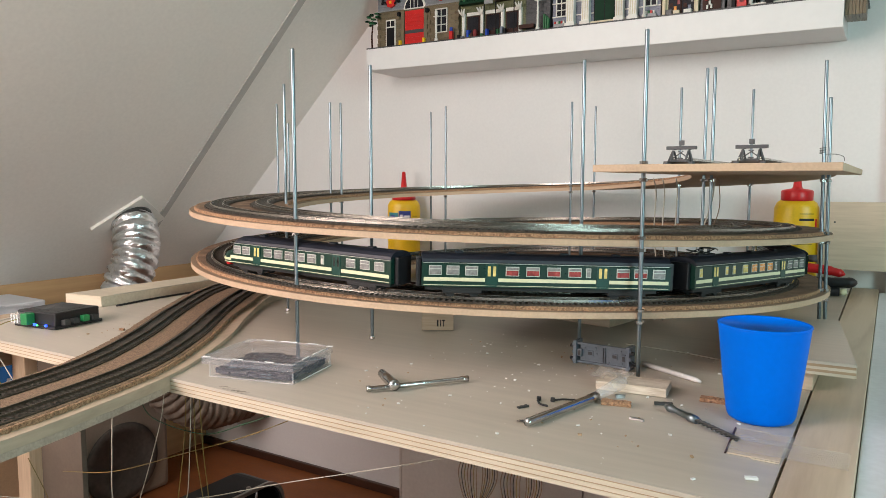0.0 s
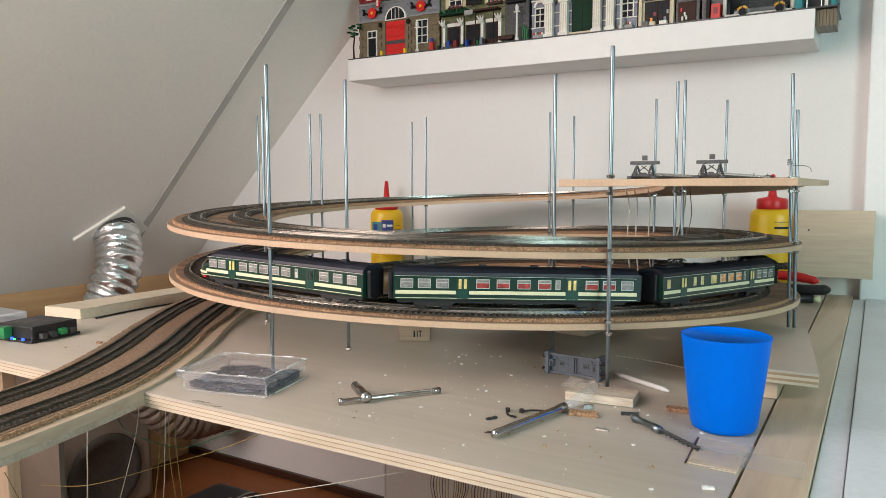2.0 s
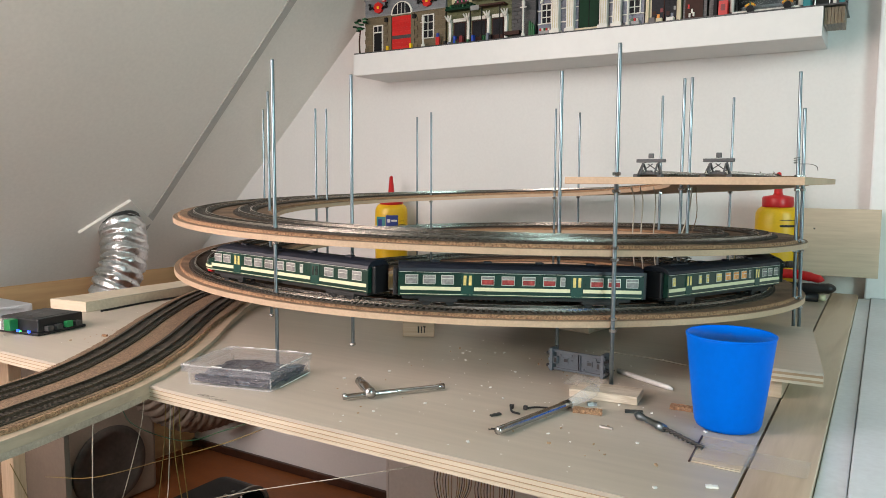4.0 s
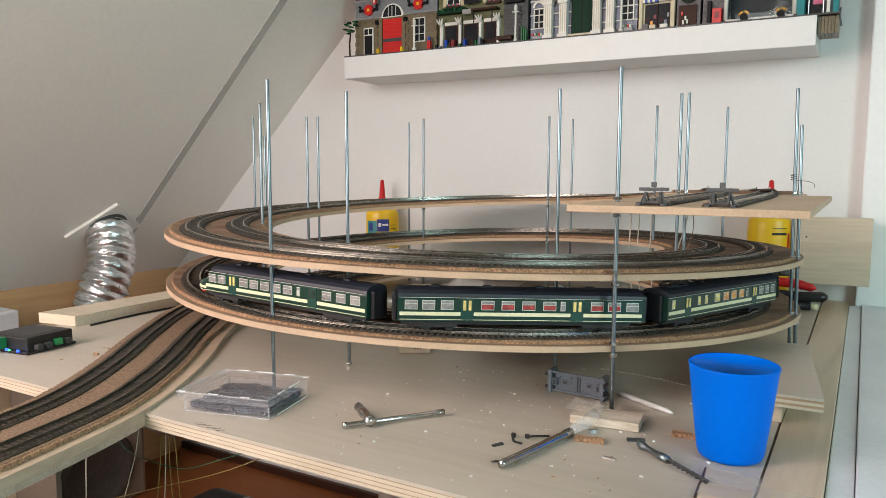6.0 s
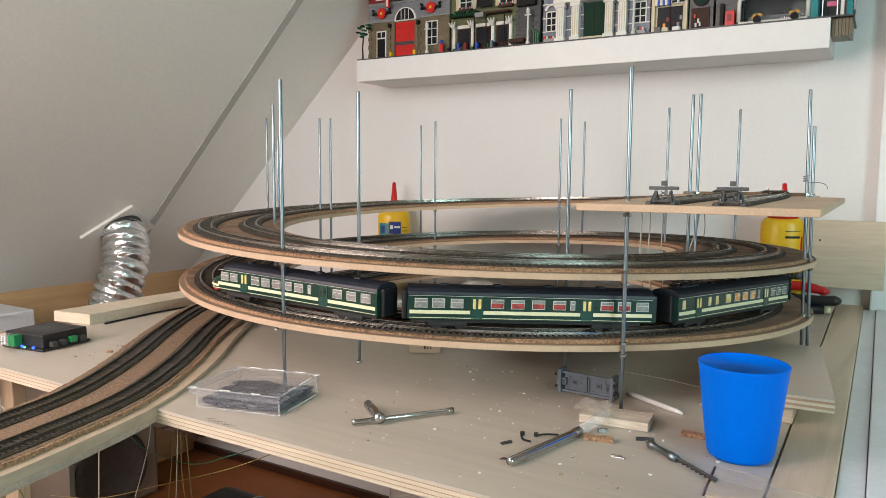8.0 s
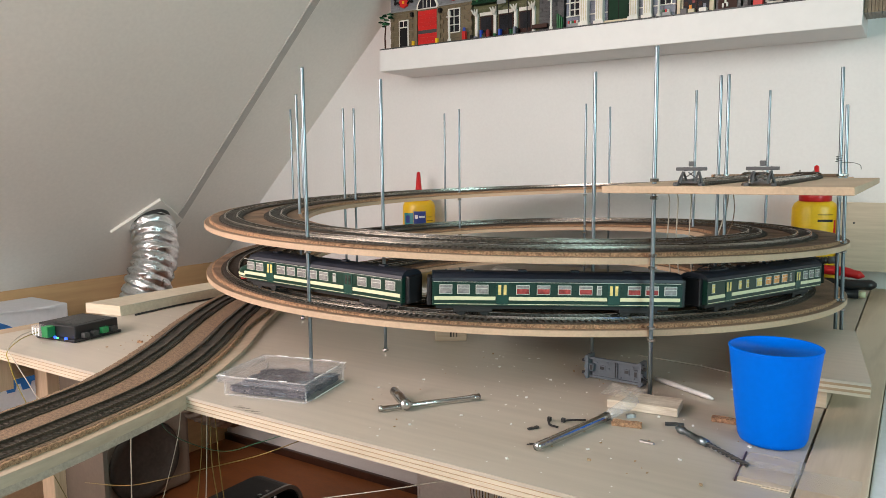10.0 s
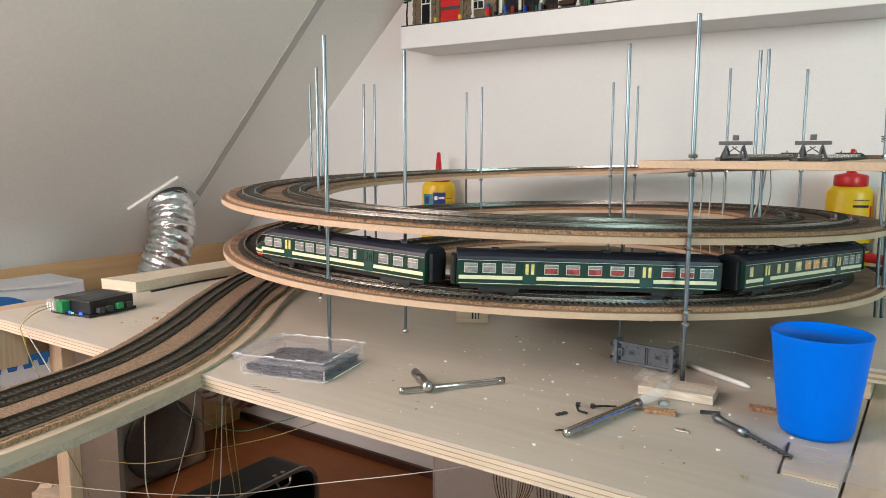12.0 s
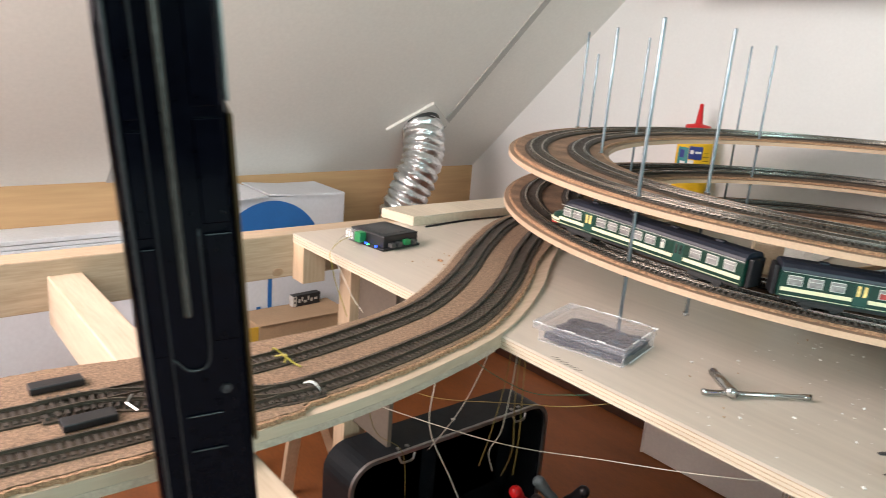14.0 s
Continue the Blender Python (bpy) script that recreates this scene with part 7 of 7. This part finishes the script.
def diner_house():
    h = house("teal and white toy brick diner with a rounded glass front", -0.258, -0.040)
    courses(h, -0.256, -0.218, 0.0, 0.20, B_DGREY)
    fb(h, "phone_box", -0.238, -0.223, 0.0, 0.026, B_RED, 0.012, 0.0, "red phone box")
    fb(h, "phone_panel", -0.234, -0.227, 0.009, 0.020, B_DRED, 0.0126, -0.012)
    fb(h, "stair", -0.247, -0.241, 0.0, 0.04, B_BLACK, 0.010)
    fb(h, "back_wall", -0.217, -0.042, 0.0, 0.20, B_DGREY, -0.05, 0.06)
    fb(h, "sill", -0.217, -0.110, 0.0, 0.006, B_WHITE, 0.004, 0.004)
    fb(h, "counter", -0.205, -0.120, 0.0, 0.018, B_LGREY, -0.02, 0.03)
    gl = fb(h, "shop_window", -0.212, -0.114, 0.0065, 0.040, B_CLEAR, 0.001, 0.003, "clear rounded shop window")
    o = h.location
    bm = bmesh.new()
    path = [(-0.217, 0.006)] + [(-0.217, 0.036)] + [(-0.212 - 0.005 * math.cos(a), 0.038 + 0.008 * math.sin(a)) for a in (0.4, 0.8, 1.2)] + [(-0.20, 0.047), (-0.125, 0.047)] + \
           [(-0.123 + 0.014 * math.sin(a), 0.033 + 0.014 * math.cos(a)) for a in (0.3, 0.7, 1.1, 1.5)] + [(-0.109, 0.006)]
    tube(bm, [(x - o.x, -0.002, z + 0.0028) for x, z in path], 0.0036, 8)
    part("white_frame", bm, B_WHITE, h, "white rounded window frame", True)
    fb(h, "teal_band", -0.222, -0.098, 0.0525, 0.064, B_TEAL, 0.006, 0.03, "teal band")
    fb(h, "white_band", -0.224, -0.096, 0.0645, 0.070, B_WHITE, 0.009, 0.03, "white band")
    fb(h, "upper_wall", -0.222, -0.044, 0.0705, 0.20, B_TEAL, 0.0, 0.03)
    fb(h, "teal_pier", -0.105, -0.094, 0.0, 0.052, B_TEAL, 0.004, 0.03)
    fb(h, "teal_pier", -0.052, -0.044, 0.0, 0.068, B_TEAL, 0.004, 0.03)
    fb(h, "white_pier", -0.061, -0.056, 0.0, 0.068, B_WHITE, 0.006, 0.0)
    fb(h, "pink_seat", -0.082, -0.066, 0.020, 0.028, B_PINK, -0.006, 0.012, "pink seat")
    neon = glow("neon_white", (0.9, 0.92, 0.95), 0.9)
    for a, b, c, d in ((-0.088, -0.0868, 0.0, 0.040), (-0.0665, -0.0653, 0.0, 0.040), (-0.087, -0.066, 0.0385, 0.040)):
        fb(h, "neon_tube", a, b, c, d, neon, 0.003, -0.0015, "white light tube")
    for x in (-0.186, -0.128):
        round_part(h, "flower_bowl", x, 0.006, 0.0060, B_BLACK, -0.016, -0.006, "black bowl with orange flowers", 16)
        for i in range(7):
            a = i * 0.45 + 0.1
            fb(h, "flower", x - 0.0085 + i * 0.0024, x - 0.0063 + i * 0.0024, 0.0095 + 0.004 * math.sin(a), 0.0130 + 0.004 * math.sin(a), (B_ORNG, B_YEL, B_ORNG, B_GREEN)[i % 4], 0.014, -0.008)
    fb(h, "end_detail", -0.043, -0.0395, 0.010, 0.035, B_LGREY, 0.0, 0.02)


fire_house()
cafe_house()
bank_house()
pet_house()
book_house()
diner_house()
ls = thing("shelf_support", "ribbed tan toy plate projecting past the shelf end", "toy plate")
for i in range(6):
    part("rib", boxes((SHX1 + 0.001 + i * 0.005, SHX1 + 0.0055 + i * 0.005, SHY + 0.012, SHY + 0.075, SHZ - 0.028, SHZ - 0.001)), B_DTAN, ls)

# the shelf and its toys, laid out at a smaller size nearer by, go back against the wall
for ob in [o for o in bpy.data.objects if o.parent is None and o.name.split(".")[0] in ("wall_shelf", "toy_house", "shelf_support")]:
    ob.matrix_world = AWAY @ ob.matrix_world


# ---- scraps and small parts on the bench ----
def scrap_strip(name, label, cat, x, y, turn, l, w, h, mat):
    t = thing(name, label, cat, pose(x, y, TABLE + 0.0003, 0, 0, turn))
    bm = bmesh.new()
    box(bm, -l / 2, l / 2, -w / 2, w / 2, 0, h)
    bmesh.ops.subdivide_edges(bm, edges=bm.edges[:], cuts=4, use_grid_fill=True)
    rnd = random.Random(int(x * 1e4))
    for v in bm.verts:
        v.co += Vector((rnd.uniform(-1, 1), rnd.uniform(-1, 1), 0)) * min(w, l) * 0.06
        if v.co.z > h * 0.5:
            v.co.z += rnd.uniform(-0.2, 0.1) * h
    part("piece", bm, mat, t)
    return t


scrap_strip("cork_scrap", "crumbly piece of cork underlay on the bench", "cork scrap", -0.194, 0.629, 12, 0.026, 0.008, 0.004, M_CORKE)
scrap_strip("cork_scrap", "crumbly piece of cork underlay on the bench", "cork scrap", -0.122, 0.685, 5, 0.022, 0.008, 0.004, M_CORKE)
scrap_strip("metal_strip", "short dark metal strip on the bench", "metal strip", -0.262, 0.578, 60, 0.011, 0.003, 0.0018, M_DRUM)
scrap_strip("metal_strip", "short dark metal strip on the bench", "metal strip", -0.158, 0.652, 25, 0.016, 0.0035, 0.0025, M_DRUM)
scrap_strip("metal_strip", "small bright metal clip on the bench", "metal clip", -0.166, 0.598, -5, 0.012, 0.0022, 0.0018, M_RIMS)
scrap_strip("metal_strip", "small bright metal clip on the bench", "metal clip", -0.198, 0.652, 45, 0.009, 0.0035, 0.0035, M_RIMS)
for pts, r in ((((-0.258, 0.603, 0.003), (-0.256, 0.596, 0.006), (-0.251, 0.589, 0.003), (-0.243, 0.589, 0.002)), 0.0011), (((-0.246, 0.607, 0.002), (-0.238, 0.611, 0.003), (-0.229, 0.619, 0.002)), 0.0010)):
    t = thing("cable_tie", "curled black cable tie on the bench", "cable tie")
    bm = bmesh.new()
    tube(bm, spline([(x, y, TABLE + z) for x, y, z in pts], 6), r, 6)
    part("strap", bm, M_BLACK, t)
    part("head", boxes((pts[0][0] - 0.0018, pts[0][0] + 0.0018, pts[0][1] - 0.0014, pts[0][1] + 0.0018, TABLE + 0.0005, TABLE + 0.0045), bevel=0.0005), M_BLACK, t)
t = thing("split_pin", "thin bent wire pin on the bench", "pin")
bm = bmesh.new()
tube(bm, [(-0.250, 0.541, TABLE + 0.001), (-0.2425, 0.545, TABLE + 0.001)], 0.0005, 5)
tube(bm, [(-0.249, 0.544, TABLE + 0.001), (-0.2425, 0.547, TABLE + 0.001)], 0.0005, 5)
part("pin", bm, M_DRUM, t)
bm = bmesh.new()
rnd = random.Random(21)
for i in range(120):
    x, y = rnd.uniform(-0.46, -0.08), rnd.uniform(0.49, 0.86)
    if rnd.random() < 0.25:
        x, y = rnd.uniform(-1.0, -0.72), rnd.uniform(0.5, 0.78)
    s = rnd.choice((0.0004, 0.0005, 0.0006, 0.0006, 0.0008, 0.0014))
    box(bm, -s, s, -s * 0.7, s * 0.7, 0.0001, s * 0.8, pose(x, y, TABLE, 0, 0, rnd.uniform(0, 180)))
for i in range(38):
    x, y = rnd.uniform(-0.47, -0.10), rnd.uniform(0.55, 0.87)
    s = rnd.choice((0.0005, 0.0006, 0.0007, 0.0009, 0.0012))
    box(bm, -s, s * 1.3, -s * 0.6, s * 0.6, 0.0001, s * 0.9, pose(x, y, TABLE, rnd.uniform(-15, 15), 0, rnd.uniform(0, 180)))
tagged(part("sawdust_crumbs", bm, M_WHITEP), "pale crumbs and wood dust scattered on the bench", "crumbs", kind="stuff")
bm = bmesh.new()
for i in range(60):
    x, y = rnd.choice(((rnd.uniform(-0.9, -0.8), rnd.uniform(0.55, 0.66)), (rnd.uniform(-0.45, -0.1), rnd.uniform(0.5, 0.8))))
    s = rnd.choice((0.0005, 0.0008, 0.0013))
    box(bm, -s, s * 1.6, -s * 0.7, s * 0.7, 0.0001, s, pose(x, y, TABLE, 0, 0, rnd.uniform(0, 180)))
tagged(part("dark_crumbs", bm, M_CARD), "brown crumbs scattered on the bench", "crumbs", kind="stuff")
scrap_strip("wood_chip", "small pale wood chip on the bench", "wood chip", -0.064, 0.520, 20, 0.008, 0.004, 0.0016, M_WHITEP)


# ---- wires ----
def wire(pts, mat, label, r=0.0005, n=8):
    t = thing("wire", label, "wire", None, "wires")
    bm = bmesh.new()
    tube(bm, spline(pts, n), r, 6)
    part("strand", bm, mat, t, "", True)


LW, LY, LG = "off-white wire hanging under the bench", "yellow wire hanging under the bench", "dark green wire under the bench"
wire([(-0.640, 0.490, 0.779), (-0.652, 0.492, 0.74), (-0.690, 0.50, 0.67), (-0.745, 0.52, 0.60), (-0.80, 0.545, 0.54)], M_WIREW, LW)
wire([(-0.600, 0.492, 0.781), (-0.604, 0.492, 0.73), (-0.620, 0.50, 0.67), (-0.655, 0.52, 0.62), (-0.665, 0.54, 0.58)], M_WIREW, LW)
wire([(-0.612, 0.495, 0.781), (-0.620, 0.498, 0.73), (-0.636, 0.50, 0.66), (-0.66, 0.51, 0.60)], M_WIREY, LY)
wire([(-0.596, 0.492, 0.781), (-0.598, 0.494, 0.72), (-0.608, 0.51, 0.65), (-0.64, 0.53, 0.59)], M_WIREY, LY)
wire([(-0.590, 0.494, 0.781), (-0.590, 0.497, 0.72), (-0.602, 0.512, 0.66), (-0.612, 0.52, 0.61)], M_WIREY, LY)
wire([(-1.02, 0.44, 0.595), (-0.80, 0.47, 0.625), (-0.60, 0.478, 0.672), (-0.47, 0.49, 0.715), (-0.36, 0.52, 0.745), (-0.25, 0.60, 0.765)], M_WIREW, LW)
wire([(-0.84, 0.49, 0.645), (-0.72, 0.48, 0.675), (-0.60, 0.485, 0.72), (-0.519, 0.49, 0.751), (-0.46, 0.51, 0.778)], M_WIREY, LY)
wire([(-0.70, 0.47, 0.775), (-0.715, 0.475, 0.70), (-0.735, 0.49, 0.62), (-0.715, 0.52, 0.54), (-0.68, 0.56, 0.42), (-0.66, 0.60, 0.30)], M_WIREW, LW, 0.0007)
wire([(-0.88, 0.47, 0.66), (-0.90, 0.50, 0.60), (-0.91, 0.53, 0.52), (-0.905, 0.575, 0.480), (-0.900, 0.585, 0.44), (-0.90, 0.59, 0.34)], M_WIREY, LY)
wire([(-0.70, 0.50, 0.760), (-0.66, 0.49, 0.744), (-0.58, 0.49, 0.742), (-0.519, 0.49, 0.764), (-0.48, 0.50, 0.780)], M_WIREG, LG)
# loop of loose wires below the bench front
for k in range(7):
    a = 0.004 + 0.0035 * k
    for c in (-0.316, -0.270):
        wire([(c + 0.004 - 0.2 * a, 0.60, 0.785), (c - 0.4 * a, 0.60, 0.752), (c - 0.9 * a, 0.598 - 0.1 * a, 0.718), (c - 0.3 * a, 0.596, 0.690 - 0.3 * a), (c + 0.7 * a, 0.598, 0.715), (c + 0.5 * a, 0.60, 0.752), (c + 0.006, 0.61, 0.785)],
             (M_CORK, M_WIREY, M_UNDER)[k % 3], "thin brown wire looped under the bench", 0.0005)
# feeder wires of the helix
LF = "thin pale feeder wire hanging from the platform"
for x, y in ((-0.262, 0.985), (-0.252, 0.99), (-0.240, 1.01)):
    wire([(x + 0.01, y - 0.05, 1.004), (x, y, 0.985), (x - 0.004, y + 0.01, 0.93), (x + 0.002, y + 0.01, 0.87), (x, y + 0.01, 0.81)], M_WIREW, LF, 0.0009)
wire([(-0.19, 1.00, 1.004), (-0.20, 1.03, 0.97), (-0.225, 1.06, 0.90), (-0.235, 1.07, 0.83)], M_WIREW, LF, 0.0009)
wire([(-0.185, 1.00, 1.004), (-0.19, 1.03, 0.96), (-0.215, 1.06, 0.90), (-0.20, 1.07, 0.85)], M_CORK, "thin brown feeder wire hanging from the platform", 0.0006)
coil = [(-0.0685 + 0.0036 * math.cos(k * 1.26), 1.0245 + 0.0036 * math.sin(k * 1.26), 1.0345 + 0.00055 * k) for k in range(16)]
wire([(-0.044, 1.020, 1.026), (-0.0455, 1.019, 1.031), (-0.053, 1.019, 1.034)] + coil, M_DRUM, "thin dark wire twisted round a rod", 0.0004)
wire([(-1.04, 0.70, 0.8185), (-1.046, 0.82, 0.8185), (-1.02, 0.93, 0.825), (-0.985, 0.985, 0.835), (-0.96, 1.0, 0.86)], M_WIREW, "off-white wire along the lath to the ring", 0.0011)
wire([(-1.035, 0.70, 0.8015), (-1.045, 0.80, 0.802), (-1.043, 0.92, 0.802)], M_UNDER, "black cable along the lath", 0.0016)
wire([(-1.000, 0.523, 0.815), (-0.972, 0.490, 0.817), (-0.955, 0.466, 0.808), (-0.936, 0.462, 0.797), (-0.918, 0.466, 0.774), (-0.895, 0.468, 0.752), (-0.880, 0.475, 0.735)], M_WIREW, "white wire from the controller over the bench edge", 0.0006)
wire([(-0.992, 0.523, 0.813), (-0.975, 0.492, 0.812), (-0.958, 0.466, 0.803), (-0.948, 0.462, 0.792), (-0.940, 0.466, 0.762), (-0.928, 0.470, 0.738), (-0.92, 0.475, 0.715)], M_WIREYB, "yellow wire from the controller over the bench edge", 0.0006)

wire([(-0.262, 0.870, 0.8012), (-0.235, 0.868, 0.8012), (-0.19, 0.862, 0.8012), (-0.150, 0.850, 0.8012), (-0.118, 0.842, 0.8012)], M_WIREW, "thin off-white wire lying on the bench")

# tapes on the ramp
t = thing("wire_twist", "twist of yellow insulated wire lying across the ramp", "wire")
bm = bmesh.new()
tube(bm, spline([(-0.668, 0.232, 0.812), (-0.660, 0.230, 0.8165), (-0.651, 0.235, 0.812), (-0.644, 0.231, 0.8155), (-0.636, 0.236, 0.811), (-0.628, 0.240, 0.8085)], 6), 0.0010, 6)
tube(bm, spline([(-0.655, 0.228, 0.811), (-0.647, 0.235, 0.814), (-0.640, 0.230, 0.810)], 6), 0.0009, 6)
part("strand", bm, M_WIREYB, t)
t = thing("tape_flag", "scrap of white tape hanging over the ramp track", "tape", pose(-0.586, 0.228, 0.8115, 0, 0, 30) @ Matrix.Scale(0.75, 4))
bm = bmesh.new()
ribbon(bm, spline([Vector((-0.010, -0.001, 0.0008)), Vector((-0.004, 0.0, 0.0032)), Vector((0.002, 0.001, 0.0022)), Vector((0.007, 0.002, -0.002)), Vector((0.009, 0.003, -0.006))], 5), -0.0026, 0.0026, 0.0, 0.0004)
part("tape", bm, M_WHITEP, t)
# small orange and dark bits beside the controller
scrap_strip("cork_scrap", "reddish crumb of cork beside the controller", "cork scrap", -0.862, 0.592, 10, 0.007, 0.004, 0.0025, M_CORKE)
scrap_strip("metal_strip", "dark twig-like wire scrap on the bench", "wire scrap", -0.87, 0.70, 50, 0.022, 0.0015, 0.0015, M_DRUM)
scrap_strip("metal_strip", "dark clip lying on the bench", "metal clip", -0.845, 0.705, 20, 0.014, 0.006, 0.004, M_DRUM)


# ---- black upright beside the camera's way ----
def upright():
    p = thing("black_upright", "glossy black ribbed upright of a clamp stand", "stand", pose(-0.3695, 0.0435, 1.0, 6, -5, 72))
    part("column", boxes((-0.0215, 0.0205, 0.0, 0.03, -0.862, 0.55), bevel=0.004), M_BLACKG, p)
    edge = material("dull_bronze_edge", (0.075, 0.068, 0.06), 0.38, 0.6, vary=0.3, size=25)
    part("ridge", boxes((-0.0028, 0.0006, -0.004, -0.0002, -0.021, 0.55), bevel=0.0014), edge, p, "worn metal ridge")
    part("ridge", boxes((-0.0095, -0.0086, -0.0025, -0.0002, -0.30, 0.55), bevel=0.0004), M_BLACK, p)
    part("ridge", boxes((-0.0185, -0.0165, -0.002, -0.0002, -0.3, 0.55), bevel=0.0006), M_BLACK, p)
    # a moulded lip that runs down one side and hooks under the ridge
    bm = bmesh.new()
    tube(bm, spline([(0.0062, -0.0006, 0.016), (0.0062, -0.0006, -0.010), (0.0060, -0.0006, -0.036), (0.0040, -0.0006, -0.0455), (-0.0030, -0.0006, -0.0465), (-0.0085, -0.0006, -0.0405)], 8), 0.0007, 8)
    part("lip", bm, M_BLACK, p, "raised black lip", True)
    for z0, z1 in ((0.0635, 0.55), (0.018, 0.0595), (-0.034, 0.0140)):
        part("panel_plate", boxes((0.0080, 0.0185, -0.0018, -0.0002, z0, z1), bevel=0.0006), M_BLACKG, p, "glossy raised plate")
        part("panel_plate", boxes((-0.0160, -0.0100, -0.0018, -0.0002, z0 - 0.004, z1 - 0.004), bevel=0.0006), M_BLACKG, p, "glossy raised plate")
    for z in (-0.070, -0.088, -0.126):
        part("moulded_line", boxes((-0.0060, 0.0090, -0.0010, -0.0002, z, z + 0.0008), bevel=0.0003), M_BLACK, p)
    bm = bmesh.new()
    lathe(bm, [(0.0002, 0), (0.0026, 0), (0.0022, 0.0010), (0.0002, 0.0012)], 16, pose(0.0110, -0.0002, -0.058, 90, 0, 0))
    part("screw_head", bm, M_BLACK, p, "dark screw head")
    part("side_plate", boxes((0.0207, 0.0228, 0.002, 0.028, -0.09, 0.06), bevel=0.001), material("brass_brown_metal", (0.10, 0.065, 0.03), 0.4, 0.8), p, "dull brass side plate")
    # added strip stands for the wall reflected in the glossy side
    part("side_sheen", boxes((0.0207, 0.0222, 0.004, 0.026, 0.064, 0.55), bevel=0.0006), M_RIMS, p, "silver strip in place of the side's pale reflection")
    part("foot", boxes((-0.05, 0.05, -0.05, 0.08, -0.874, -0.8625), bevel=0.002), M_BLACK, p)


upright()
